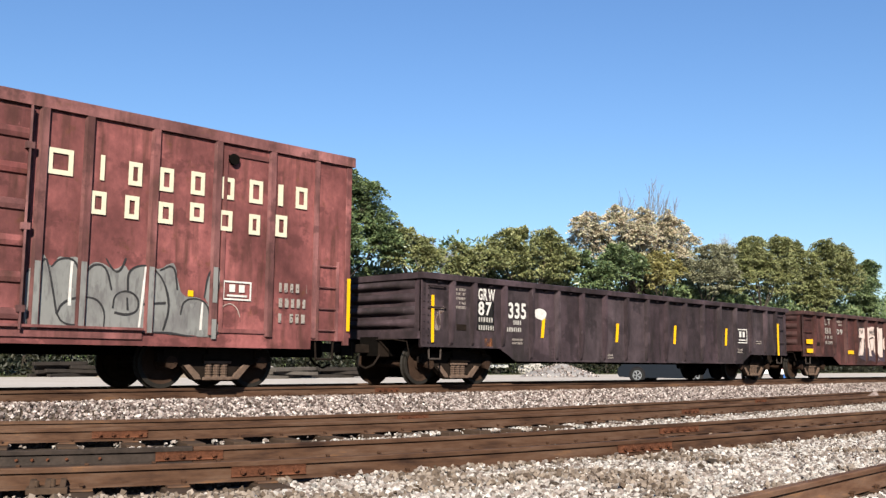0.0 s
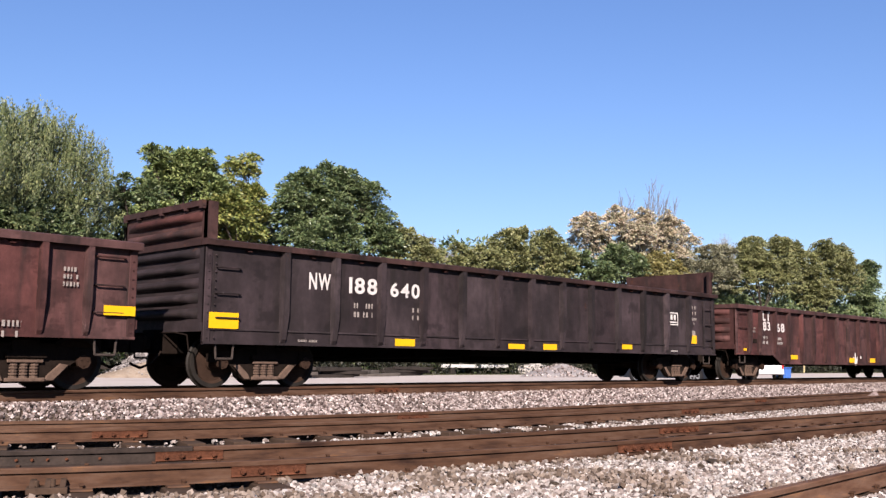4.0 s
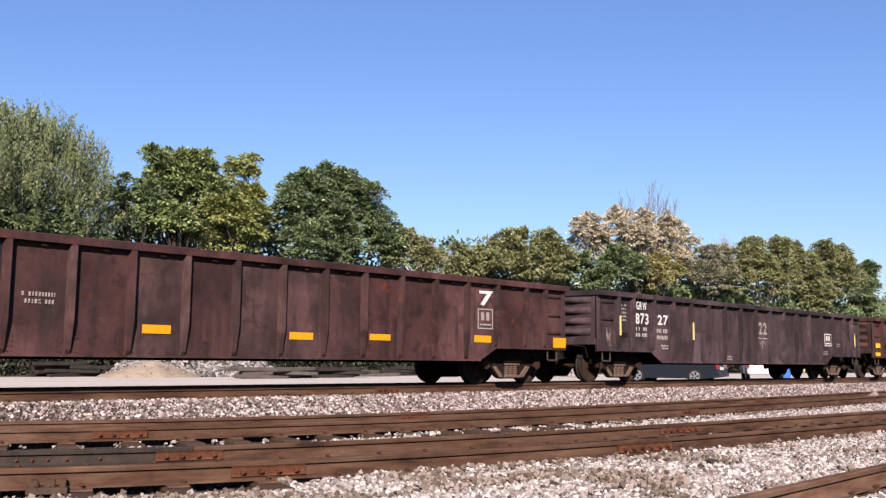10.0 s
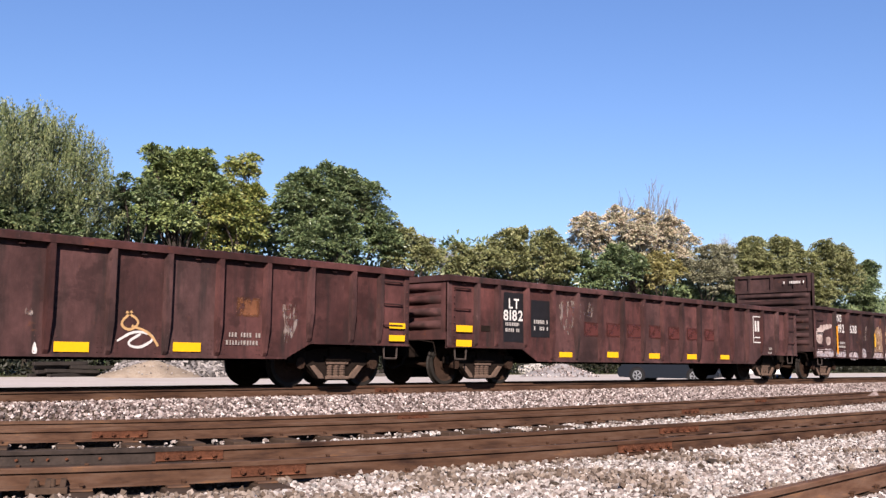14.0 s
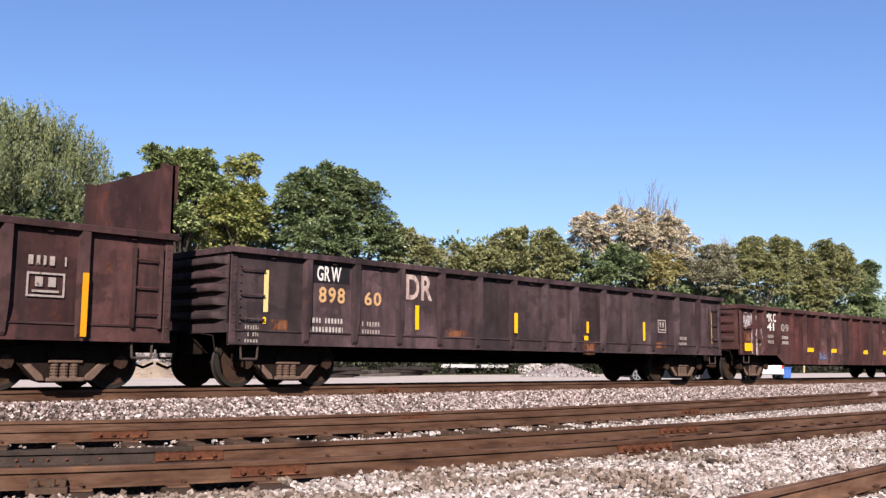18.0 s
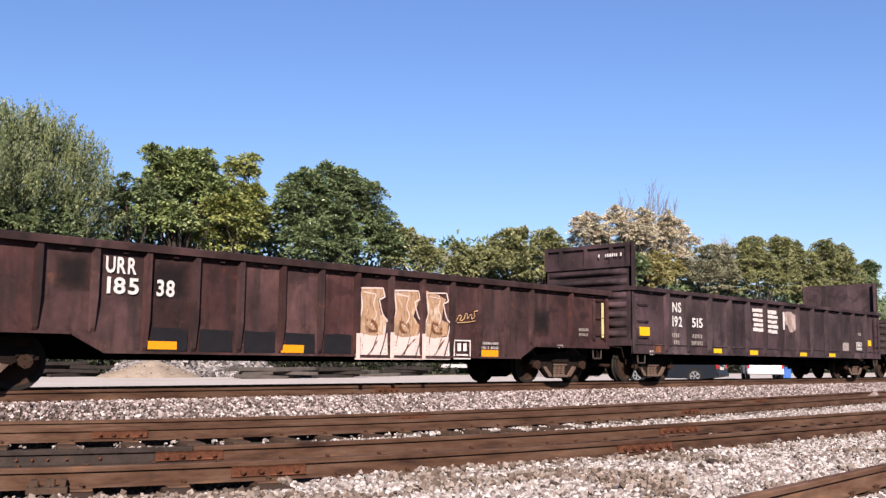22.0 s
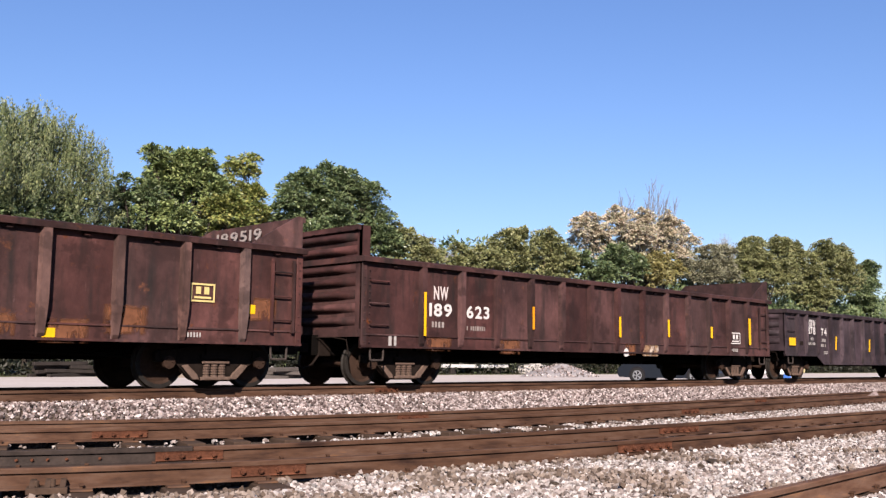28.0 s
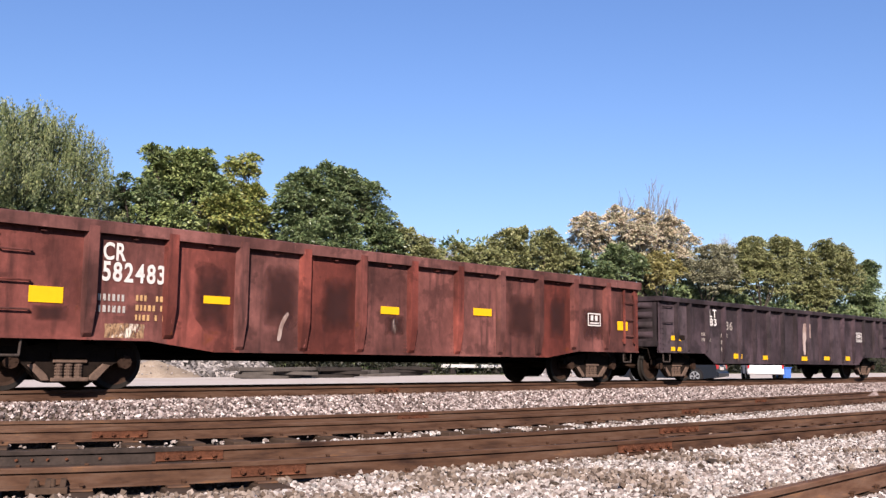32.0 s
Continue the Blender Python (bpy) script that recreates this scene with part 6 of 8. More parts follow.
c = gondola(192.74, dict(TALL, length=16.85, rim=2.45, flat=True), GREY_BROWN, "grey-brown gondola car with ochre numbers")
patch(c, 1.77, 1.93, 0.87, 0.37, BLACK_PATCH)
patch(c, 0.85, 1.02, 0.39, 0.2, RUSTY)
patch(c, 5.22, 0.97, 0.72, 0.2, RUSTY)
patch(c, 10.04, 0.69, 0.55, 0.32, RUSTY)
patch(c, 13.12, 0.9, 0.72, 0.18, RUSTY)
strip(c, 0.66, 1.34, 0.16, 0.74, PALE_YELLOW)
strip(c, 0.67, 1.13, 0.1, 0.12, YELLOW)
word(c, "GRW", 1.86, 1.97, 0.57, 0.28, WHITE)
word(c, "898", 1.91, 1.57, 0.62, 0.29, OCHRE)
word(c, "60", 3.02, 1.57, 0.43, 0.26, OCHRE)
word(c, "DR", 4.08, 1.74, 0.78, 0.51, PINK_SPRAY)
strip(c, 4.35, 1.14, 0.17, 0.49, YELLOW)
small_lines(c, 1.7, 1.28, 2, 0.79, 0.096, DIM_WHITE)
small_lines(c, 2.97, 1.25, 2, 0.47, 0.089, FADED)
small_lines(c, 0.32, 1.22, 4, 0.28, 0.072, FADED)
strip(c, 7.46, 1.15, 0.19, 0.45, YELLOW)
strip(c, 10.18, 1.23, 0.15, 0.28, YELLOW)
strip(c, 10.11, 1.05, 0.16, 0.11, YELLOW)
strip(c, 12.68, 1.1, 0.17, 0.49, YELLOW)
strip(c, 16.12, 1.1, 0.17, 0.89, YELLOW)
stencil(c, 13.43, 1.33, 0.4, 0.35, FADED)
small_lines(c, 14.48, 1.25, 2, 0.43, 0.093, FADED)

c = gondola(210.76, LOW, BROWN, "brown gondola car with grey overspray and yellow strips")
spray(c, LILAC_SPRAY, [(0.22, 2.1), (0.88, 2.1), (0.88, 1.76), (0.6, 1.69), (0.28, 1.52)], "grey graffiti overspray")
spray(c, LILAC_SPRAY, [(0.72, 1.4), (0.9, 1.71), (0.96, 0.78), (0.75, 0.8)], "grey graffiti overspray")
spray(c, WORN_SPRAY, [(1.0, 1.57), (1.57, 1.65), (1.53, 1.4), (1.53, 0.82), (1.04, 0.83), (1.15, 1.28)], "faded graffiti")
patch(c, 0.24, 1.18, 0.48, 0.33, RUSTY)
spray(c, BLUE_SPRAY, [(5.57, 1.0), (5.97, 0.85), (6.4, 1.05), (6.41, 0.66), (5.55, 0.64)], "dull blue overspray")
spray(c, WORN_SPRAY, [(5.6, 1.19), (5.89, 1.25), (5.84, 1.46), (5.96, 1.36), (6.1, 1.45), (5.96, 1.14), (5.64, 1.08)], "pale scrawl")
spray(c, RUSTY, [(12.48, 1.58), (13.16, 1.58), (13.21, 1.1), (13.74, 0.69), (12.41, 0.61), (12.53, 1.08)], "rusty run")
spray(c, LILAC_SPRAY, [(16.09, 2.06), (16.44, 2.08), (16.49, 1.32), (16.14, 1.32)], "grey graffiti overspray")
strip(c, 0.23, 0.91, 0.48, 0.24, YELLOW)
word(c, "MKC", 1.72, 1.86, 0.73, 0.29, WHITE)
word(c, "41", 1.8, 1.58, 0.5, 0.25, WHITE)
word(c, "09", 2.79, 1.58, 0.55, 0.24, FADED)
small_lines(c, 1.85, 1.45, 2, 0.39, 0.104, FADED)
small_lines(c, 2.84, 1.43, 2, 0.46, 0.1, DIM_WHITE)
strip(c, 4.68, 0.94, 0.52, 0.14, YELLOW)
strip(c, 6.59, 0.94, 0.52, 0.13, YELLOW)
strip(c, 9.45, 0.92, 0.52, 0.15, YELLOW)
strip(c, 11.37, 0.93, 0.47, 0.14, YELLOW)
strip(c, 16.02, 0.83, 0.53, 0.23, YELLOW)
stencil(c, 14.38, 1.38, 0.59, 0.34, PALE_YELLOW)
small_lines(c, 11.39, 1.85, 1, 0.25, 0.09, FADED)

c = gondola(228.18, dict(CLOSE, flat=True), BROWN_DARK, "dark brown gondola car with tan graffiti and orange strips")
patch(c, 2.57, 1.46, 0.66, 0.67, FAINT_BLACK)
patch(c, 0.45, 1.54, 0.49, 0.56, FAINT_BLACK)
patch(c, 4.11, 1.42, 0.79, 0.69, FAINT_BLACK)
spray(c, PALE_SPRAY, [(8.46, 0.52), (8.46, 1.02), (8.72, 1.06), (9.10, 1.00), (9.40, 1.08), (9.80, 1.00), (10.2, 1.06), (10.6, 0.98), (11.02, 1.02), (11.06, 0.54)], "pale graffiti base", True)
spray(c, TAN_WASH, [(8.52, 1.04), (8.60, 1.90), (9.14, 1.93), (9.20, 1.80), (9.02, 1.70), (9.10, 1.42), (9.32, 1.30), (9.22, 1.02), (8.9, 0.98)], "tan graffiti letter", True)
spray(c, TAN_WASH, [(9.34, 1.04), (9.50, 1.45), (9.44, 1.86), (10.08, 1.92), (10.14, 1.74), (9.98, 1.40), (10.16, 1.22), (10.12, 1.02), (9.7, 0.97)], "tan graffiti letter", True)
spray(c, TAN_WASH, [(10.26, 1.02), (10.40, 1.40), (10.32, 1.95), (10.62, 1.90), (10.92, 1.80), (10.84, 1.66), (10.80, 1.36), (11.00, 1.30), (10.96, 1.04), (10.6, 0.97)], "tan graffiti letter", True)
for x, w in ((8.50, 0.74), (9.38, 0.82), (10.28, 0.74)):
    stroke(c, PALE_SPRAY, [(x - 0.02, 0.56), (x + 0.05, 1.1), (x + 0.02, 1.25), (x + 0.14, 1.5), (x + 0.06, 1.88), (x + 0.06, 1.89), (x + 0.07, 1.90), (x + w - 0.10, 1.93), (x + w - 0.09, 1.92), (x + w - 0.04, 1.76)], 0.035, "pale graffiti outline")
    stroke(c, PALE_SPRAY, [(x + 0.14, 1.83), (x + 0.46, 1.80), (x + 0.47, 1.79), (x + 0.38, 1.58), (x + 0.52, 1.40), (x + 0.34, 1.18)], 0.028, "pale graffiti line")
    stroke(c, PALE_SPRAY, [(x + w - 0.04, 1.76), (x + w - 0.18, 1.70), (x + w - 0.19, 1.69), (x + w - 0.10, 1.40), (x + w + 0.02, 1.30), (x + w + 0.03, 1.29), (x + w - 0.06, 1.0), (x + w - 0.22, 0.56)], 0.04, "pale graffiti outline")
    stroke(c, RUSTY, [(x + 0.20, 1.30), (x + 0.40, 1.28), (x + 0.56, 1.08), (x + 0.30, 1.05), (x + 0.20, 1.26)], 0.09, "rust-red graffiti fill")
    stroke(c, RUSTY, [(x + 0.22, 1.62), (x + 0.30, 1.40), (x + 0.22, 1.2), (x + 0.12, 0.80), (x + 0.16, 0.58)], 0.03, "rust-red graffiti line")
    stroke(c, RUSTY, [(x + w - 0.12, 0.98), (x + 0.44, 0.80), (x + 0.30, 0.56)], 0.04, "rust-red graffiti line")
    stroke(c, SHADE_SPRAY, [(x + w + 0.02, 1.26), (x + w - 0.01, 0.95), (x + w - 0.17, 0.56)], 0.035, "dark graffiti line")
    stroke(c, SHADE_SPRAY, [(x + 0.52, 1.02), (x + 0.40, 0.72), (x + 0.24, 0.58)], 0.02, "dark graffiti line")
for k in range(2, 7):
    patch(c, 2.47 + 0.872 * k, 0.62, 0.64, 0.37, BLACK_PATCH)
patch(c, 13.72, 1.05, 0.74, 0.77, FAINT_BLACK)
strip(c, 0.34, 1.2, 0.15, 0.64, ORANGE)
word(c, "URR", 3.34, 1.82, 0.57, 0.26, WHITE)
word(c, "185", 3.43, 1.5, 0.53, 0.26, WHITE)
word(c, "38", 4.22, 1.5, 0.37, 0.27, WHITE)
strip(c, 4.16, 0.65, 0.51, 0.13, ORANGE)
small_lines(c, 0.51, 1.32, 1, 0.12, 0.07, FADED)
strip(c, 6.73, 0.63, 0.5, 0.14, ORANGE)
strip(c, 12.01, 0.61, 0.55, 0.15, ORANGE)
small_lines(c, 12.01, 0.93, 2, 0.55, 0.056, DIM_WHITE)
stencil(c, 11.14, 0.55, 0.52, 0.41, WHITE)
strip(c, 16.38, 1.13, 0.16, 0.87, PALE_YELLOW)
stroke(c, OCHRE, [(11.20, 1.34), (11.30, 1.50), (11.38, 1.46), (11.30, 1.36), (11.44, 1.38), (11.50, 1.54), (11.56, 1.52), (11.54, 1.38), (11.64, 1.52), (11.70, 1.50), (11.66, 1.40), (11.80, 1.46), (11.74, 1.58), (11.88, 1.60)], 0.026, "ochre chalk scrawl")
stroke(c, OCHRE, [(11.22, 1.32), (11.55, 1.34), (11.80, 1.38)], 0.022, "ochre chalk scrawl")
small_lines(c, 15.52, 1.34, 2, 0.43, 0.07, FADED)
small_lines(c, 14.61, 0.92, 1, 0.28, 0.07, DIM_WHITE)

c = gondola(246.06, dict(TALL, bulk=(3.69, 2, False)), GREY_BROWN, "grey-brown gondola car with tall bulkheads and a white emblem")
end_writing(c, -0.08, -0.45, 3.42, 0.75, 0.09, WHITE)
patch(c, 0.93, 0.76, 0.51, 0.24, RUSTY)
patch(c, 13.47, 1.0, 0.55, 0.32, FADED)
patch(c, 6.64, 2.14, 0.39, 0.1, WORN_WHITE)
patch(c, 7.04, 2.14, 0.40, 0.1, WORN_WHITE)
patch(c, 7.45, 2.13, 0.41, 0.1, WORN_WHITE)
patch(c, 7.88, 2.12, 0.41, 0.11, WORN_WHITE)
patch(c, 6.7, 1.99, 0.39, 0.11, WORN_WHITE)
patch(c, 7.11, 1.99, 0.39, 0.1, WORN_WHITE)
patch(c, 7.52, 1.98, 0.41, 0.1, WORN_WHITE)
patch(c, 7.94, 1.97, 0.42, 0.1, WORN_WHITE)
patch(c, 6.65, 1.84, 0.38, 0.1, WORN_WHITE)
patch(c, 7.05, 1.83, 0.39, 0.1, WORN_WHITE)
patch(c, 7.46, 1.82, 0.40, 0.1, WORN_WHITE)
patch(c, 7.88, 1.81, 0.42, 0.1, WORN_WHITE)
patch(c, 6.71, 1.69, 0.39, 0.1, WORN_WHITE)
patch(c, 7.11, 1.68, 0.40, 0.1, WORN_WHITE)
patch(c, 7.52, 1.67, 0.41, 0.1, WORN_WHITE)
patch(c, 7.95, 1.65, 0.42, 0.11, WORN_WHITE)
patch(c, 6.65, 1.54, 0.39, 0.1, WORN_WHITE)
patch(c, 7.05, 1.52, 0.40, 0.11, WORN_WHITE)
patch(c, 7.46, 1.51, 0.41, 0.1, WORN_WHITE)
patch(c, 7.89, 1.49, 0.41, 0.11, WORN_WHITE)
spray(c, WHITE, [(8.5, 2.21), (8.69, 2.21), (8.68, 1.53), (8.55, 1.56)], "white painted emblem bar")
spray(c, PINK_SPRAY, [(8.76, 2.2), (9.3, 2.25), (9.69, 2.12), (9.72, 1.87), (9.58, 1.59), (9.17, 1.52), (9.08, 1.78), (8.86, 1.83)], "white and pink painted emblem")
strip(c, 0.26, 1.23, 0.48, 0.23, YELLOW)
word(c, "NS", 1.95, 1.92, 0.46, 0.28, WHITE)
word(c, "192", 1.94, 1.52, 0.5, 0.29, WHITE)
word(c, "515", 2.98, 1.53, 0.59, 0.27, WHITE)
small_lines(c, 1.92, 1.34, 2, 0.39, 0.115, FADED)
small_lines(c, 2.94, 1.34, 2, 0.61, 0.115, FADED)
strip(c, 4.17, 0.82, 0.48, 0.13, YELLOW)
small_lines(c, 0.78, 0.85, 1, 0.21, 0.12, DIM_WHITE)
strip(c, 6.39, 0.79, 0.52, 0.14, YELLOW)
strip(c, 9.91, 0.78, 0.51, 0.13, YELLOW)
strip(c, 12.23, 0.78, 0.52, 0.13, YELLOW)
strip(c, 15.78, 1.23, 0.31, 0.22, YELLOW)
stencil(c, 14.66, 1.06, 0.49, 0.29, WHITE)
small_lines(c, 14.8, 1.7, 1, 0.36, 0.1, FADED)

c = gondola(264.32, LOW, GREY_BLACK, "black-grey gondola car with pale yellow strips")
patch(c, 0.97, 0.79, 0.4, 0.52, RUSTY)
strip(c, 0.99, 1.71, 0.12, 0.4, PALE_YELLOW)
strip(c, 0.95, 1.32, 0.12, 0.38, PALE_YELLOW)
word(c, "GRW", 1.67, 1.81, 0.66, 0.28, WHITE)
word(c, "875", 1.66, 1.52, 0.6, 0.27, WHITE)
word(c, "50", 2.72, 1.53, 0.5, 0.23, FADED)
small_lines(c, 1.69, 1.44, 2, 0.5, 0.107, DIM_WHITE)
small_lines(c, 2.68, 1.41, 2, 0.51, 0.1, DIM_WHITE)
small_lines(c, 2.86, 0.97, 2, 0.36, 0.037, DIM_WHITE)
strip(c, 4.58, 1.24, 0.14, 0.5, PALE_YELLOW)
strip(c, 7.8, 1.33, 0.14, 0.49, PALE_YELLOW)
strip(c, 12.19, 1.15, 0.16, 0.5, PALE_YELLOW)
strip(c, 15.47, 1.06, 0.17, 0.97, PALE_YELLOW)
stencil(c, 13.31, 1.15, 0.57, 0.44, WHITE)
small_lines(c, 15.26, 1.95, 5, 0.19, 0.087, FADED)
small_lines(c, 13.16, 0.95, 2, 0.39, 0.052, FADED)
small_lines(c, 14.3, 1.25, 1, 0.42, 0.13, FADED)

c = gondola(282.22, dict(TALL, length=16.75, rib_paint=RIB_DUST, bulk=(3.12, 2, True)), RUST_BROWN, "rust-brown gondola car with sloped bulkheads and scraped patches")
end_writing(c, 16.66, 1.36, 2.80, 1.6, 0.22, FADED, "189519")
spray(c, PALE_SPRAY, [(7.84, 1.79), (7.95, 1.86), (8.06, 1.78), (8.06, 1.63), (7.97, 1.54), (7.86, 1.62)], "scraped bare patch")
spray(c, PALE_SPRAY, [(10.02, 1.85), (10.2, 1.94), (10.38, 1.84), (10.33, 1.61), (10.14, 1.55), (10.04, 1.66)], "scraped bare patch")
patch(c, 7.14, 1.38, 0.25, 0.34, RUSTY)
patch(c, 9.75, 1.09, 0.6, 0.31, RUSTY)
patch(c, 11.98, 0.71, 0.81, 0.39, RUSTY)
patch(c, 15.37, 1.16, 0.87, 0.44, RUSTY)
strip(c, 0.2, 1.09, 0.52, 0.25, YELLOW)
strip(c, 2.13, 0.78, 0.5, 0.17, YELLOW)
strip(c, 5.54, 0.77, 0.47, 0.15, YELLOW)
strip(c, 8.93, 0.78, 0.47, 0.15, YELLOW)
word(c, "NW", 2.3, 1.39, 0.69, 0.32, FADED)
word(c, "189", 3.34, 1.37, 0.69, 0.34, FADED)
word(c, "519", 4.53, 1.36, 0.73, 0.35, FADED)
patch(c, 4.95, 0.80, 0.7, 0.30, RUSTY)
patch(c, 10.95, 0.80, 0.75, 0.34, RUSTY)
patch(c, 12.95, 0.85, 0.8, 0.50, RUSTY)
strip(c, 12.05, 0.8, 0.2, 0.14, YELLOW)
strip(c, 15.46, 1.29, 0.29, 0.16, YELLOW)
stencil(c, 14.47, 1.45, 0.46, 0.31, PALE_YELLOW)
small_lines(c, 14.44, 0.94, 1, 0.25, 0.08, DIM_WHITE)

c = gondola(300.39, dict(TALL, bulk=(3.14, 2, "rear")), BROWN_RED, "red-brown gondola car with raised bulkheads and yellow strips")
patch(c, 1.74, 0.71, 0.79, 0.29, RUSTY)
patch(c, 4.02, 0.67, 0.76, 0.35, RUSTY)
patch(c, 9.75, 0.69, 0.76, 0.31, TAN_SPRAY)
patch(c, 8.94, 0.7, 0.5, 0.31, RUSTY)
spray(c, WHITE, [(8.87, 0.8), (9.0, 0.92), (9.12, 0.79), (9.1, 0.68), (8.89, 0.67)], "scraped white patch")
strip(c, 1.63, 1.01, 0.11, 0.9, YELLOW)
word(c, "NW", 1.97, 1.78, 0.43, 0.28, WORN_WHITE)
word(c, "189", 1.84, 1.43, 0.67, 0.27, WHITE)
word(c, "623", 2.89, 1.43, 0.8, 0.27, WHITE)
strip(c, 5.01, 1.25, 0.12, 0.52, ORANGE)
small_lines(c, 1.92, 1.32, 1, 0.37, 0.12, FADED)
small_lines(c, 2.97, 1.26, 1, 0.57, 0.09, FADED)
small_lines(c, 0.72, 0.99, 1, 0.21, 0.19, DIM_WHITE)
strip(c, 8.47, 1.16, 0.15, 0.52, YELLOW)
strip(c, 10.82, 1.22, 0.15, 0.47, YELLOW)
strip(c, 13.12, 1.24, 0.19, 0.33, YELLOW)
strip(c, 15.44, 1.09, 0.22, 0.81, YELLOW)
stencil(c, 14.51, 1.11, 0.58, 0.34, WHITE)
small_lines(c, 14.6, 0.97, 1, 0.34, 0.1, DIM_WHITE)

c = gondola(318.52, LOW, BLACKISH, "black gondola car with white numbers and a black panel")
patch(c, 8.29, 0.9, 0.96, 0.89, SOFT_BLACK)
for line, w in (([(7.64, 1.78), (7.70, 1.60), (7.66, 1.44), (7.82, 1.36)], 0.07), ([(7.84, 1.80), (7.82, 1.55), (7.86, 1.30), (7.80, 1.05), (7.82, 0.72)], 0.11), ([(7.62, 1.32), (7.76, 1.22), (7.92, 1.34), (8.06, 1.26)], 0.08), ([(8.02, 1.72), (7.92, 1.58), (8.04, 1.48), (7.90, 1.40)], 0.07), ([(7.72, 1.20), (7.66, 1.0), (7.70, 0.86)], 0.06), ([(7.92, 1.28), (7.98, 1.08), (7.94, 0.94)], 0.06)):
    stroke(c, BLACK_PATCH, line, w, "black sprayed scrawl")
stroke(c, WHITE, [(9.29, 0.82), (9.31, 0.62), (9.27, 0.49), (9.18, 0.46), (9.11, 0.52), (9.12, 0.60)], 0.05, "white chalk hook")
strip(c, 0.24, 1.14, 0.47, 0.25, YELLOW)
word(c, "GRW", 1.85, 1.79, 0.5, 0.25, WHITE)
word(c, "878", 1.73, 1.54, 0.61, 0.26, WHITE)
word(c, "74", 2.82, 1.52, 0.44, 0.25, WHITE)
small_lines(c, 1.79, 1.44, 2, 0.49, 0.1, DIM_WHITE)
small_lines(c, 2.77, 1.41, 2, 0.47, 0.104, DIM_WHITE)
small_lines(c, 2.97, 0.98, 2, 0.34, 0.037, DIM_WHITE)
strip(c, 3.96, 1.04, 0.16, 0.48, YELLOW, 0.06)
strip(c, 7.03, 1.01, 0.17, 0.47, YELLOW, 0.06)
strip(c, 9.7, 1.01, 0.17, 0.5, YELLOW, 0.06)
strip(c, 12.76, 1.05, 0.17, 0.49, YELLOW, 0.06)
strip(c, 14.85, 1.08, 0.15, 0.95, YELLOW)
stencil(c, 13.42, 1.21, 0.54, 0.39, WHITE)
small_lines(c, 15.42, 1.95, 4, 0.2, 0.066, FADED)
small_lines(c, 13.3, 0.83, 1, 0.35, 0.15, FADED)
small_lines(c, 13.55, 1.88, 1, 0.24, 0.08, FADED)

c = gondola(336.62, WIDE, OXIDE, "red oxide gondola car with sooty panels and white numbers")
patch(c, 0.7, 1.03, 0.61, 0.26, SOOT)
spray(c, SOOT, [(3.36, 2.05), (4.05, 2.18), (4.12, 0.92), (3.67, 0.86), (3.32, 1.32)], "sooty patch")
spray(c, SOOT, [(4.67, 2.2), (5.55, 2.29), (5.61, 1.01), (4.73, 0.94)], "sooty patch")
spray(c, SOOT, [(6.04, 2.12), (6.88, 2.11), (6.89, 0.99), (6.01, 0.94)], "sooty patch")
spray(c, SOOT, [(7.6, 1.37), (8.15, 1.48), (8.25, 1.02), (7.6, 0.94)], "sooty patch")
spray(c, SOOT, [(11.28, 2.04), (12.41, 2.17), (12.33, 1.01), (11.32, 0.99)], "sooty patch")
spray(c, SOOT, [(12.85, 2.05), (13.49, 2.12), (13.4, 1.0), (12.76, 0.98)], "sooty patch")
spray(c, SOOT, [(14.08, 1.89), (15.24, 1.94), (15.16, 0.99), (14.06, 1.01)], "sooty patch")
spray(c, PINK_SPRAY, [(5.07, 0.83), (5.14, 1.17), (5.29, 1.37), (5.33, 1.31), (5.2, 1.11), (5.16, 0.84)], "pale scrape")
spray(c, WORN_SPRAY, [(7.83, 1.31), (8.01, 1.38), (7.99, 1.01), (7.86, 1.04)], "pale scrape")
patch(c, 1.87, 0.79, 0.65, 0.25, TAN_SPRAY)
strip(c, 0.68, 1.31, 0.51, 0.24, YELLOW)
word(c, "CR", 1.71, 2.02, 0.45, 0.28, WHITE)
word(c, "582483", 1.66, 1.69, 1.21, 0.31, WHITE)
small_lines(c, 1.66, 1.49, 2, 0.53, 0.104, DIM_WHITE)
small_lines(c, 2.36, 1.5, 3, 0.48, 0.091, OCHRE)
strip(c, 3.57, 1.43, 0.51, 0.13, YELLOW)
strip(c, 7.52, 1.42, 0.49, 0.15, YELLOW)
strip(c, 10.19, 1.5, 0.59, 0.16, YELLOW)
strip(c, 15.61, 1.34, 0.46, 0.23, YELLOW)
stencil(c, 14.34, 1.41, 0.53, 0.32, WHITE)

c = gondola(354.17, LOW, BLACKISH, "black gondola car with yellow strips and white numbers")
spray(c, PINK_SPRAY, [(8.95, 1.92), (9.39, 1.88), (9.43, 1.44), (9.13, 1.34), (9.16, 0.86), (8.94, 0.85)], "pale graffiti mark")
strip(c, 0.65, 1.14, 0.52, 0.13, YELLOW)
strip(c, 0.64, 0.85, 0.52, 0.11, YELLOW)
strip(c, 4.15, 0.67, 0.52, 0.15, YELLOW)
strip(c, 6.03, 0.65, 0.49, 0.13, YELLOW)
strip(c, 8.81, 0.64, 0.51, 0.14, YELLOW)
strip(c, 10.59, 0.67, 0.46, 0.13, YELLOW)
strip(c, 12.44, 0.67, 0.39, 0.15, YELLOW)
word(c, "LT", 2.35, 1.86, 0.44, 0.23, WHITE)
word(c, "83", 2.34, 1.61, 0.44, 0.22, WHITE)
word(c, "36", 3.36, 1.51, 0.43, 0.26, FADED)
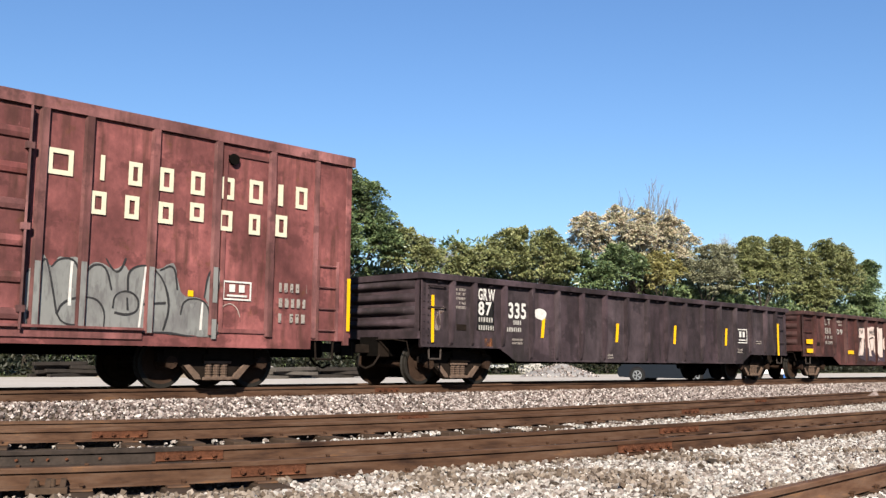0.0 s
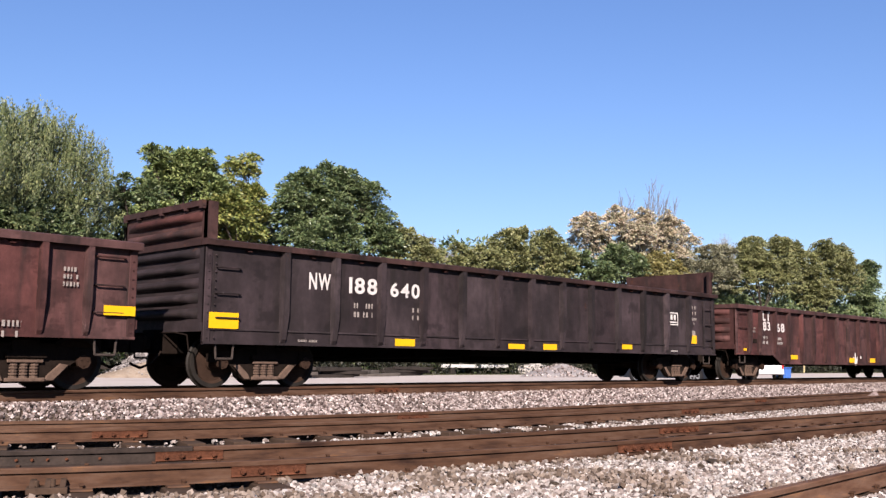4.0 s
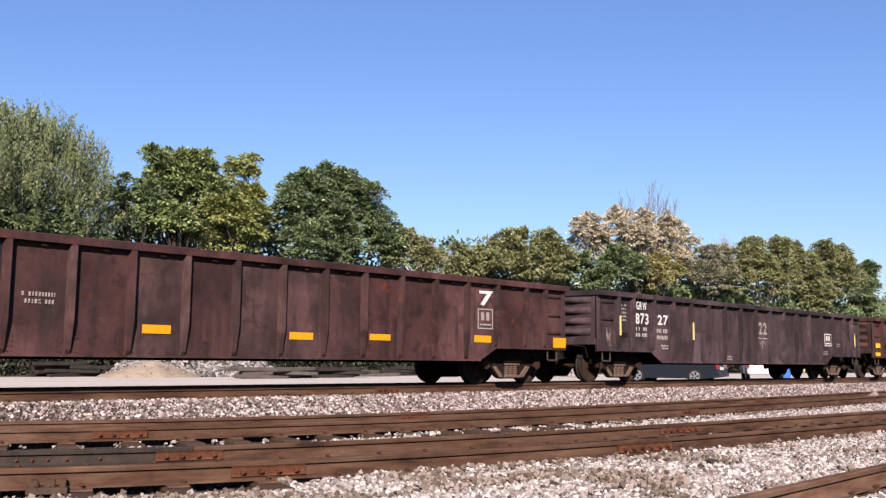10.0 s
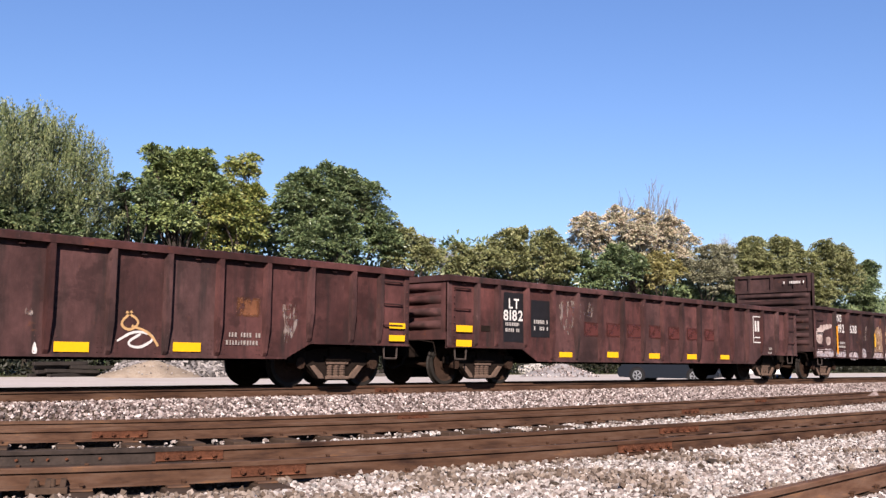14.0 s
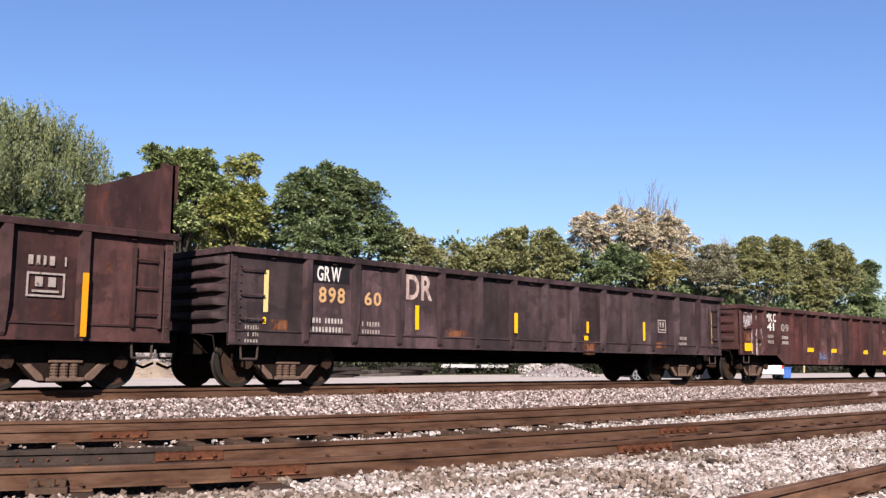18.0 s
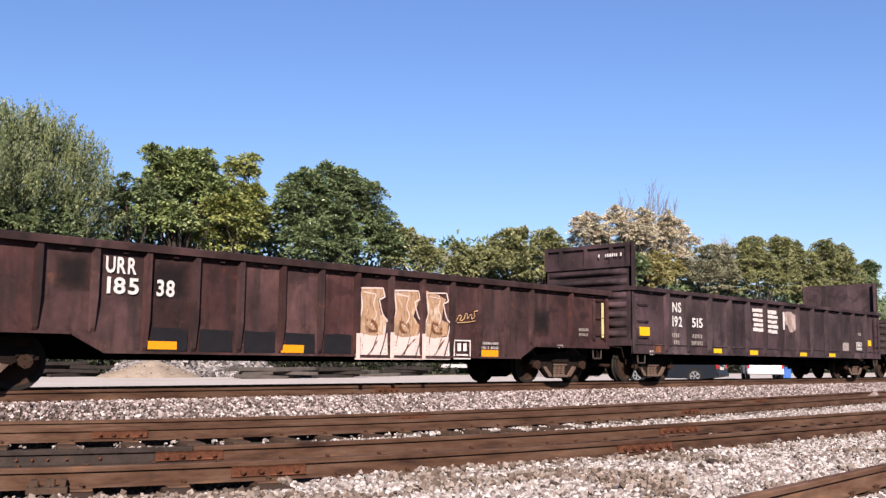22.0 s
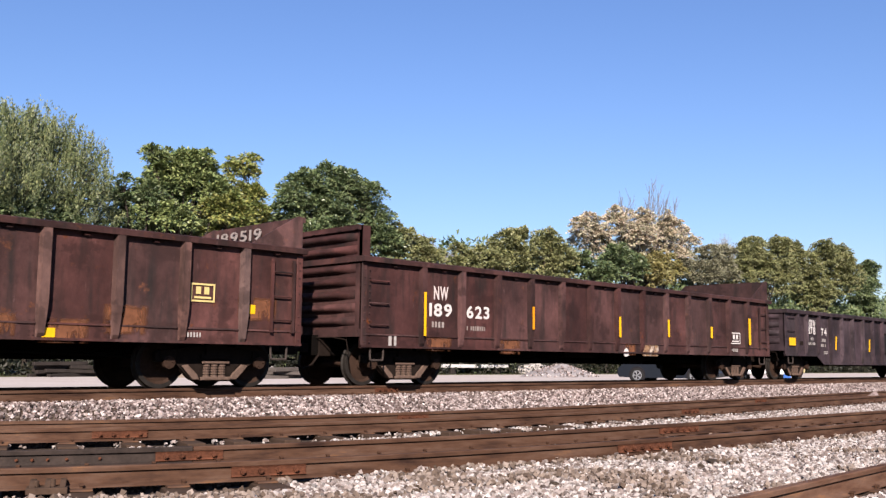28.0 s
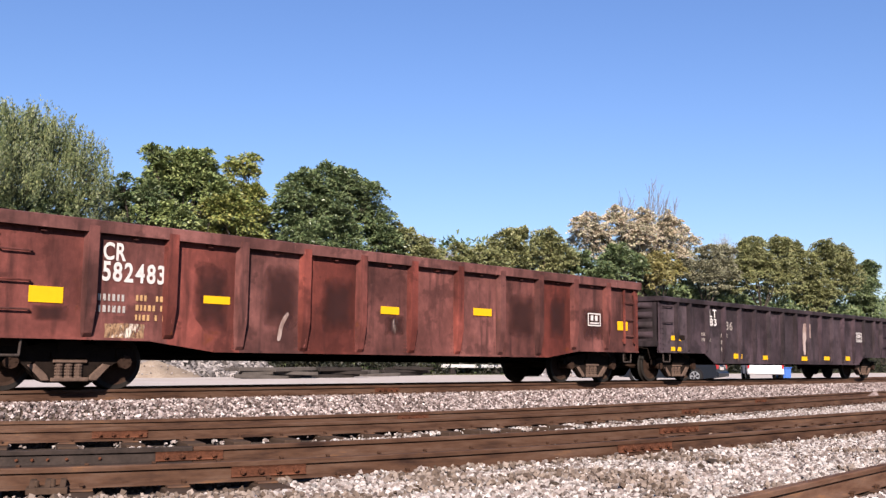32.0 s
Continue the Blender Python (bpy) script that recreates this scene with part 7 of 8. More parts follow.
small_lines(c, 2.27, 1.4, 2, 0.52, 0.093, FADED)
small_lines(c, 3.39, 1.4, 3, 0.38, 0.118, FADED)
stencil(c, 13.49, 1.36, 0.49, 0.35, WHITE)

# ---------------------------------------------------------------- trees and undergrowth
def leaf_mesh(name, clumps, per, size, mat, seed, droop=0.0):
    """Leaves as small bent blades that spread from each clump. clumps: array of (x, y, z, radius)."""
    rng = np.random.default_rng(seed)
    c = np.repeat(clumps, per, axis=0)
    n = len(c)
    d = rng.normal(size=(n, 3))
    d /= np.linalg.norm(d, axis=1)[:, None]
    pos = c[:, :3] + d * (c[:, 3] * rng.uniform(0.1, 1.0, n) ** 0.6)[:, None] * np.array([1.15, 1.15, 0.7])
    a = d * 1.1 + rng.normal(size=(n, 3)) * 0.55
    a[:, 2] -= droop
    return blades(name, pos, a, size, mat, rng)


def blades(name, pos, a, size, mat, rng, wide=0.30):
    n = len(pos)
    a /= np.linalg.norm(a, axis=1)[:, None]
    b = np.cross(a, np.array([0.2, -0.3, 1.0]) + rng.normal(size=(n, 3)) * 0.55)
    b /= np.linalg.norm(b, axis=1)[:, None] + 1e-6
    s = size * rng.uniform(0.6, 1.35, n)[:, None]
    up = np.cross(a, b) * s * 0.15
    v = np.stack([pos, pos + a * s * 0.5 + b * s * wide + up, pos + a * s, pos + a * s * 0.5 - b * s * wide + up], axis=1).reshape(-1, 3)
    f = np.arange(n * 4).reshape(-1, 4)
    return raw_mesh(name, v.tolist(), f.tolist(), mat)


def tuft_mesh(name, tufts, per, size, mat, seed, lift=0.0):
    """Leaf sprays like small parasols: leaves ring the end of a twig and hang, so that each tuft shades what is under it.
    tufts: array of (x, y, z, radius, dx, dy, dz), the last three the way in which the twig points."""
    rng = np.random.default_rng(seed)
    c = np.repeat(tufts, per, axis=0)
    n = len(c)
    turn = rng.uniform(0, math.tau, n)
    out = np.stack([np.cos(turn), np.sin(turn), np.zeros(n)], 1)
    q = rng.uniform(0.0, 1.0, n) ** 0.7
    pos = c[:, :3] + out * (c[:, 3] * q)[:, None]
    pos[:, 2] -= c[:, 3] * (0.55 * q * q + rng.uniform(-0.14, 0.14, n))
    a = out * (0.35 + q)[:, None] + c[:, 4:7] * 0.7 + rng.normal(size=(n, 3)) * 0.30
    a[:, 2] += lift - 0.55 * q
    return blades(name, pos, a, size, mat, rng)


def plume_mesh(name, tufts, per, size, mat, seed):
    """Upright feathery sprays: narrow leaves all along twigs that rise and lean a little outwards."""
    rng = np.random.default_rng(seed)
    c = np.repeat(tufts, per, axis=0)
    n = len(c)
    way = c[:, 4:7] * 0.45 + rng.normal(size=(n, 3)) * 0.06
    way[:, 2] += 1.0
    k = rng.uniform(-0.7, 1.0, n)[:, None]
    pos = c[:, :3] + way * k * (c[:, 3] * 1.7)[:, None] + rng.normal(size=(n, 3)) * (c[:, 3] * 0.20)[:, None] * (1.1 - k)
    a = way * 0.9 + rng.normal(size=(n, 3)) * 0.45
    return blades(name, pos, a, size, mat, rng, 0.17)


def crown_tufts(blobs, density, rad, seed, sprig, hollow):
    """Tufts over the shells of the crown's lobes, denser above than below, with twigs that break the outline."""
    rng = np.random.default_rng(seed)
    out = []
    for x, y, z, r, h in blobs:
        for _ in range(int(2.3 * density * r * r) + 6):
            d = rng.normal(size=3)
            d /= np.linalg.norm(d)
            if d[2] < -0.2 and rng.random() < 0.55:
                continue
            # boughs: the shell bulges and sinks, so that gaps open between
            q = 1.0 + 0.26 * noise.noise(Vector((x + d[0] * 2.2, y + d[1] * 2.2, z + d[2] * 2.6)) * (1.4 / max(r, 0.6)))
            if noise.noise(Vector((x * 0.9 + d[0] * r, d[1] * r + seed, z * 0.9 + d[2] * r)) * 1.1) < hollow:
                q *= rng.uniform(0.35, 0.7)
            q *= rng.uniform(0.55, 1.0) ** 0.35
            out.append((x + d[0] * r * q, y + d[1] * r * q, max(0.4, z + d[2] * h * q), rad * rng.uniform(0.6, 1.3), d[0], d[1], d[2]))
        for _ in range(int(sprig * 7 * r)):
            d = rng.normal(size=3)
            d[2] = abs(d[2]) + 0.3
            d /= np.linalg.norm(d)
            e = rng.uniform(0.95, 1.0 + 0.32 * sprig)
            for k in (0.0, 0.5, 1.0):
                p = 0.9 + (e - 0.9) * k
                out.append((x + d[0] * r * p, y + d[1] * r * p, max(0.4, z + d[2] * h * p), rad * (0.75 - 0.3 * k), d[0], d[1], d[2]))
    return np.array(out)


BARK = plain("bark", (0.045, 0.036, 0.030), 0.9, 0.4, 6.0, bump=0.6)
LEAF = {
    "willow": islands("willow_leaf", [(0.040, 0.062, 0.026), (0.13, 0.175, 0.060), (0.38, 0.40, 0.170), (0.07, 0.105, 0.042), (0.22, 0.265, 0.110)], 0.5, 0.10, 0.7),
    "locust": islands("locust_leaf", [(0.11, 0.165, 0.050), (0.25, 0.30, 0.085), (0.44, 0.42, 0.11), (0.17, 0.225, 0.065), (0.52, 0.45, 0.15)], 0.5, 0.10, 0.9),
    "fresh": islands("fresh_leaf", [(0.10, 0.160, 0.060), (0.25, 0.315, 0.110), (0.39, 0.43, 0.16), (0.14, 0.205, 0.075)], 0.45, 0.10, 0.8),
    "green": islands("green_leaf", [(0.060, 0.100, 0.044), (0.155, 0.215, 0.088), (0.255, 0.300, 0.135), (0.090, 0.140, 0.058)], 0.42, 0.10, 0.7),
    "olive": islands("olive_leaf", [(0.140, 0.165, 0.065), (0.260, 0.275, 0.110), (0.38, 0.375, 0.165), (0.180, 0.200, 0.075), (0.30, 0.26, 0.12)], 0.5, 0.10, 0.7),
    "amber": islands("amber_leaf", [(0.20, 0.19, 0.065), (0.40, 0.345, 0.12), (0.33, 0.27, 0.10), (0.24, 0.25, 0.09), (0.46, 0.38, 0.20)], 0.55, 0.10, 0.7),
    "autumn": islands("autumn_leaf", [(0.30, 0.31, 0.18), (0.64, 0.56, 0.38), (0.85, 0.70, 0.56), (0.66, 0.48, 0.40), (0.44, 0.45, 0.26), (0.78, 0.70, 0.56)], 0.55, 0.10, 0.7),
    "dry": islands("dry_leaf", [(0.21, 0.20, 0.13), (0.33, 0.315, 0.21), (0.28, 0.275, 0.165), (0.17, 0.185, 0.10)], 0.6, 0.10, 0.7),
    # near-black leaves: the shade at the trees' foot is in their colour
    "under": islands("shaded_undergrowth_leaf", [(0.007, 0.010, 0.003), (0.014, 0.017, 0.005), (0.029, 0.025, 0.008), (0.012, 0.013, 0.004)], 0.65, 0.08, 0.7),
}


def tree(label, x, y, blobs, leaf, seed, size, density, rad=0.46, sprig=0.7, lift=0.0, hollow=0.0, plume=False):
    """blobs: lobes of the crown as (dx, z, radius); each lobe sits a little before or behind the trunk."""
    rng = random.Random(seed)
    root = tagged(new("tree"), label, "tree", group="trees behind the road")
    root.location = (x, y, 0)
    full = [(dx, rng.uniform(-0.9, 0.9), z, r, r * rng.uniform(0.88, 1.0)) for dx, z, r in blobs]
    bm = bmesh.new()
    low = min(b[2] for b in full)
    fork = Vector((rng.uniform(-0.3, 0.3), 0, max(1.2, low * 0.6)))
    rod(bm, (0, 0, -0.1), fork, 0.24, 9, 0.17)
    for bx, by, bz, br, bh in full:
        end = Vector((bx, by, bz + bh * 0.5))
        mid = fork.lerp(end, 0.5) + Vector((rng.uniform(-0.4, 0.4), rng.uniform(-0.4, 0.4), rng.uniform(0, 0.4)))
        rod(bm, fork, mid, 0.085, 6, 0.05, cap=False)
        rod(bm, mid, end, 0.05, 6, 0.015, cap=False)
        for _ in range(6):
            tip = Vector((bx + rng.uniform(-1, 1) * br, by + rng.uniform(-1, 1) * br, bz + rng.uniform(-0.4, 1.05) * bh))
            rod(bm, mid.lerp(end, rng.uniform(0.1, 0.8)), tip, 0.022, 5, 0.008, cap=False)
    part("trunk", bm, BARK, root)
    tufts = crown_tufts(full, density, rad, seed, sprig, hollow)
    if plume:
        part("crown", plume_mesh("crown", tufts, 30, size, LEAF[leaf], seed + 1), None, root)
    else:
        part("crown", tuft_mesh("crown", tufts, 30, size, LEAF[leaf], seed + 1, lift), None, root)
    return root


tree("tall grey-green willow with upright feathery twigs", 19.6, 48, [(-2.3, 11.2, 2.0), (-0.8, 11.2, 1.9), (0.4, 11.3, 1.4), (1.3, 10.7, 1.2), (-0.7, 9.1, 2.2), (1.0, 9.1, 1.7), (-2.4, 8.6, 2.4), (2.0, 10.9, 0.6), (0.0, 12.1, 0.7), (-1.8, 12.2, 0.9), (2.2, 9.5, 0.7), (2.9, 7.9, 0.8), (1.1, 7.6, 1.2), (-4.0, 9.4, 2.5)], "willow", 11, 0.15, 26, rad=0.46, sprig=1.1, hollow=0.08, plume=True)
tree("dark green bushy tree at the foot of a willow", 18.6, 46.9, [(-3.4, 8.0, 1.3), (-1.6, 7.9, 1.3), (0.2, 7.6, 1.2), (1.8, 7.4, 1.0), (-0.7, 6.6, 1.4), (-2.6, 6.6, 1.4), (1.4, 6.4, 1.2), (3.2, 6.9, 0.8)], "green", 33, 0.19, 30, sprig=0.8, hollow=0.05)
tree("dark leafy tree with a thin leaning top", 24.7, 48.5, [(-0.9, 10.6, 0.3), (-0.7, 9.7, 0.7), (0.2, 9.9, 0.7), (1.2, 10.2, 0.8), (-0.5, 8.5, 0.9), (0.8, 8.6, 0.9)], "green", 12, 0.19, 34, sprig=0.8, hollow=-0.1)
tree("green and yellow locust tree with a broken crown", 27.1, 48, [(-2.0, 12.1, 0.5), (-1.1, 12.2, 0.5), (-0.1, 12.2, 0.6), (1.0, 12.1, 0.7), (1.6, 11.6, 0.6), (-0.1, 11.3, 0.8), (-1.0, 10.7, 0.6), (0.3, 10.1, 1.0), (1.5, 10.3, 0.8), (-0.7, 8.7, 1.0), (0.9, 8.6, 1.1), (-1.6, 10.3, 0.7), (-0.9, 9.6, 0.9), (0.3, 10.9, 0.9), (-1.9, 9.0, 0.8), (1.9, 9.4, 0.9), (-1.4, 11.5, 0.7), (-0.6, 11.7, 0.8), (0.5, 11.8, 0.9), (-0.8, 11.1, 0.8), (1.2, 11.2, 0.9), (2.0, 10.5, 0.8)], "fresh", 13, 0.2, 34, sprig=0.7, hollow=-0.05)
tree("yellow-green locust tree with a forked top", 30.1, 47.5, [(0.6, 12.6, 0.4), (0.1, 12.1, 0.5), (0.9, 11.8, 0.4), (-0.3, 10.8, 0.8), (0.7, 10.4, 0.8), (-1.0, 9.8, 0.8), (0.0, 9.1, 1.1), (-1.2, 8.1, 1.0), (1.2, 9.2, 0.9), (1.5, 8.2, 0.9), (0.4, 8.0, 1.0), (-0.4, 9.9, 0.8), (1.1, 10.6, 0.5), (-1.5, 9.3, 0.8)], "locust", 14, 0.2, 34, sprig=0.9, hollow=-0.05)
tree("round dark green tree with a dense crown", 38.2, 48, [(-0.8, 12.3, 1.2), (-2.6, 11.8, 1.1), (0.9, 12.1, 1.3), (-4.0, 11.0, 0.8), (2.2, 11.7, 0.9), (-1.5, 10.5, 1.7), (1.3, 10.5, 1.6), (-3.3, 9.7, 1.3), (3.0, 10.4, 1.1), (4.1, 9.7, 0.8), (3.6, 8.7, 1.1), (-0.1, 8.6, 2.1), (-2.8, 8.3, 1.6)], "green", 16, 0.2, 36, sprig=0.7, hollow=-0.08)
tree("small olive tree with thinning leaves", 44.7, 47.2, [(-1.8, 9.3, 0.8), (-0.2, 9.2, 0.9), (1.2, 8.8, 0.8), (-1.8, 8.0, 1.0), (0.4, 8.0, 1.1), (2.4, 8.2, 0.6)], "olive", 17, 0.2, 34, sprig=0.7, hollow=-0.05)
tree("low olive tree with a flat top", 51.0, 48, [(-0.8, 9.1, 0.5), (0.9, 8.9, 0.5), (-0.2, 8.1, 0.9), (1.8, 8.5, 0.8), (-1.9, 7.8, 0.7)], "olive", 19, 0.22, 34, sprig=0.8, hollow=-0.05)
tree("broad olive-green tree with a ragged top", 58.5, 48, [(-1.1, 10.9, 0.8), (-3.0, 9.9, 1.1), (0.9, 10.5, 1.1), (2.9, 10.5, 0.9), (-4.4, 8.8, 1.0), (-1.6, 8.8, 1.4), (1.8, 8.9, 1.6), (4.0, 8.9, 1.2)], "olive", 20, 0.23, 34, sprig=0.7, hollow=-0.03)
tree("spreading tree with pale pinkish-brown dry leaves", 75.6, 49.5, [(-9.6, 12.5, 0.9), (-7.3, 13.2, 1.0), (-4.7, 14.0, 0.9), (-1.8, 14.5, 1.0), (1.2, 14.6, 1.1), (4.2, 14.5, 1.0), (6.9, 14.4, 1.0), (9.0, 14.0, 0.7), (10.1, 13.2, 0.5), (-8.0, 11.6, 0.9), (-5.1, 12.2, 1.2), (-2.1, 12.7, 1.2), (5.6, 13.0, 1.0), (2.3, 13.5, 1.2), (0.2, 13.2, 1.3), (4.0, 13.4, 1.2), (-6.6, 12.3, 1.1), (-3.4, 13.2, 1.2), (7.6, 13.0, 0.9), (0.6, 11.8, 1.2), (3.4, 11.9, 1.1), (-6.0, 10.9, 1.0), (-3.2, 11.3, 1.1), (8.6, 12.0, 0.8), (6.2, 11.7, 0.9)], "autumn", 21, 0.2, 22, rad=0.42, sprig=0.6, hollow=0.06)
tree("low green tree under an autumn crown", 66.6, 46.8, [(-3.3, 9.2, 1.3), (0.2, 9.6, 1.3), (-1.6, 8.3, 1.3), (4.6, 9.4, 1.2)], "green", 22, 0.25, 30, sprig=0.6, hollow=-0.05)
tree("olive tree with scattered amber leaves", 76.7, 47.5, [(-2.2, 10.2, 0.7), (0.7, 10.4, 1.2), (-0.8, 8.9, 1.3), (2.2, 9.7, 0.9)], "amber", 23, 0.24, 28, sprig=0.6, hollow=0.0)
tree("dry grey-green tree with a soft outline", 86.3, 48.5, [(-3.5, 10.7, 1.2), (-0.5, 11.5, 1.3), (2.8, 11.9, 1.2), (-1.4, 9.7, 1.7), (2.7, 10.0, 1.5)], "dry", 24, 0.2, 34, rad=0.36, sprig=0.7, lift=0.2, hollow=-0.15)
tree("olive-green tree with a domed crown", 98.0, 48.5, [(-0.4, 13.8, 1.2), (-3.6, 12.6, 1.3), (3.4, 13.7, 1.4), (0.2, 11.4, 2.4), (-4.9, 10.3, 1.9), (5.5, 10.8, 2.1)], "olive", 26, 0.235, 36, sprig=0.6, hollow=-0.08)
tree("green tree with a domed crown", 114.4, 49, [(-8.8, 14.5, 1.1), (-5.3, 14.2, 1.3), (0.1, 14.4, 1.7), (5.5, 14.9, 1.4), (9.0, 14.3, 1.0), (-3.3, 11.9, 2.7), (4.6, 12.1, 2.6), (-1.6, 9.4, 2.5)], "olive", 27, 0.24, 36, sprig=0.6, hollow=-0.06)
tree("dark distant tree beyond the road", 130.4, 50, [(0.4, 13.7, 1.4), (2.5, 11.7, 1.4), (-2.6, 11.1, 1.8), (-0.3, 8.9, 1.8)], "green", 28, 0.25, 34, sprig=0.7, hollow=-0.05)


def twig_tree(label, x, y, lobes, seed):
    """A leafless tree seen as a haze of fine grey twigs; lobes: (dx, z, radius)."""
    rng = random.Random(seed)
    root = tagged(new("tree"), label, "tree", group="trees behind the road")
    root.location = (x, y, 0)
    bm = bmesh.new()
    fork = Vector((0, 0, min(b[1] for b in lobes) * 0.6))
    rod(bm, (0, 0, -0.1), fork, 0.16, 8, 0.10)
    for dx, z, r in lobes:
        hub = Vector((dx, 0, z - r))
        rod(bm, fork, hub, 0.06, 5, 0.03, cap=False)
        for _ in range(26):
            a = Vector((rng.gauss(0, 0.5), rng.gauss(0, 0.5), rng.uniform(0.5, 1.2))).normalized()
            mid = hub + a * r * rng.uniform(0.5, 1.0)
            rod(bm, hub, mid, 0.022, 4, 0.014, cap=False)
            for _ in range(5):
                b = (a + Vector((rng.gauss(0, 0.4), rng.gauss(0, 0.4), rng.uniform(0.0, 0.7)))).normalized()
                rod(bm, hub.lerp(mid, rng.uniform(0.4, 1.0)), mid + b * r * rng.uniform(0.3, 0.9), 0.013, 3, 0.006, cap=False)
    part("trunk", bm, plain("grey_twig", (0.20, 0.19, 0.185), 0.9), root)


twig_tree("leafless grey tree with a haze of thin twigs", 34.1, 50.5, [(-0.4, 10.7, 0.9), (0.1, 10.0, 1.0), (0.5, 9.3, 0.9)], 15)
twig_tree("leafless grey tree with fine slanting twigs", 50.5, 51, [(-2.6, 9.9, 1.0), (-1.7, 9.8, 1.1), (-0.6, 9.4, 1.1), (0.5, 9.0, 1.0), (1.3, 8.8, 0.9)], 18)
twig_tree("leafless thin grey tree behind olive crowns", 95.2, 51, [(-0.1, 14.2, 1.4), (-1.2, 13.4, 1.3), (1.2, 13.2, 1.3)], 25)


def bare_tree():
    rng = random.Random(31)
    root = tagged(new("tree"), "bare dead tree with upright grey branches", "tree", group="trees behind the road")
    root.location = (80.0, 50.8, 0)
    bm = bmesh.new()
    rod(bm, (0, 0, -0.1), (0, 0, 6.5), 0.3, 9, 0.2)
    for k in range(30):
        a, q = rng.uniform(0, math.tau), rng.uniform(0.4, 4.6)
        tip = Vector((math.cos(a) * q, math.sin(a) * q * 0.5, rng.uniform(16.6, 19.0) - q * 0.35))
        mid = Vector((tip.x * 0.6, tip.y * 0.6, 9.5 + rng.uniform(-1, 1)))
        rod(bm, (0, 0, 5.5 + rng.uniform(0, 1)), mid, 0.07, 5, 0.04, cap=False)
        rod(bm, mid, tip, 0.040, 5, 0.016, cap=False)
        for _ in range(9):
            e = mid.lerp(tip, rng.uniform(0.25, 0.95))
            rod(bm, e, e + Vector((rng.uniform(-0.8, 0.8), rng.uniform(-0.4, 0.4), rng.uniform(0.6, 1.8))), 0.022, 4, 0.010, cap=False)
    part("trunk", bm, plain("grey_bark", (0.17, 0.155, 0.15), 0.9), root)


bare_tree()


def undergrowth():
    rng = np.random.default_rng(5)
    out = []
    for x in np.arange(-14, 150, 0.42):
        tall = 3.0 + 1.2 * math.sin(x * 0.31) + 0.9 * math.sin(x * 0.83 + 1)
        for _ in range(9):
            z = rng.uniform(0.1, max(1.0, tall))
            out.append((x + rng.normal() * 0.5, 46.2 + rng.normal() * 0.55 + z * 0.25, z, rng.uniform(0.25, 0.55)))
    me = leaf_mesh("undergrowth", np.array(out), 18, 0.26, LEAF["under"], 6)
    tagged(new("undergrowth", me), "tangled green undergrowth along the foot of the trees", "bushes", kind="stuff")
    # a second, taller screen of growth deeper in
    out = []
    for x in np.arange(-14, 160, 0.6):
        tall = 9.2 + 0.7 * math.sin(x * 0.21 + 2) + 0.7 * math.sin(x * 0.61) + (1.2 if x > 70 else 0.0) + (0.4 if 45 < x < 62 else 0.0)
        for _ in range(26):
            out.append((x + rng.normal() * 0.6, 51.5 + rng.normal() * 0.7, 0.2 + (tall - 0.2) * rng.random() ** 1.25, rng.uniform(0.4, 0.75)))
        for _ in range(24):
            out.append((x + rng.normal() * 0.6, 50.2 + rng.normal() * 0.4, 0.2 + (tall * 0.78 - 0.2) * rng.random(), rng.uniform(0.4, 0.7)))
    me = leaf_mesh("thicket", np.array(out), 15, 0.44, LEAF["green"], 7)
    tagged(new("thicket", me), "dense dark thicket between the trees", "bushes", kind="stuff")
    # far woods close the view
    out = []
    for x in np.arange(100, 420, 1.6):
        tall = 9.0 + 2.0 * math.sin(x * 0.07) + 1.2 * math.sin(x * 0.23)
        for _ in range(8):
            out.append((x + rng.normal() * 1.4, 66 + rng.normal() * 1.8, rng.uniform(0.5, tall), rng.uniform(0.8, 1.5)))
    me = leaf_mesh("far_woods", np.array(out), 14, 0.8, LEAF["green"], 8)
    tagged(new("far_woods", me), "far dark woods behind the road", "woods", kind="stuff")


undergrowth()


# ---------------------------------------------------------------- stones
def stone_mesh(name, pos, size, mat, seed):
    """Crushed stones: jittered, turned cubes."""
    rng = np.random.default_rng(seed)
    n = len(pos)
    base = np.array([(-1, -1, -1), (1, -1, -1), (1, 1, -1), (-1, 1, -1), (-1, -1, 1), (1, -1, 1), (1, 1, 1), (-1, 1, 1)], float)
    v = base[None] * rng.uniform(0.45, 1.0, (n, 8, 3))
    v *= (size * rng.uniform(0.45, 1.3, n))[:, None, None] * np.array([1.0, 1.0, 0.8])
    q = rng.normal(size=(n, 4))
    q /= np.linalg.norm(q, axis=1)[:, None]
    w, x, y, z = q.T
    r = np.stack([1 - 2 * (y * y + z * z), 2 * (x * y - z * w), 2 * (x * z + y * w), 2 * (x * y + z * w), 1 - 2 * (x * x + z * z), 2 * (y * z - x * w), 2 * (x * z - y * w), 2 * (y * z + x * w), 1 - 2 * (x * x + y * y)], 1).reshape(n, 3, 3)
    v = np.einsum("nij,nkj->nki", r, v) + pos[:, None, :]
    quad = np.array([(3, 2, 1, 0), (4, 5, 6, 7), (0, 1, 5, 4), (1, 2, 6, 5), (2, 3, 7, 6), (3, 0, 4, 7)])
    f = (quad[None] + (np.arange(n) * 8)[:, None, None]).reshape(-1, 4)
    return raw_mesh(name, v.reshape(-1, 3).tolist(), f.tolist(), mat)


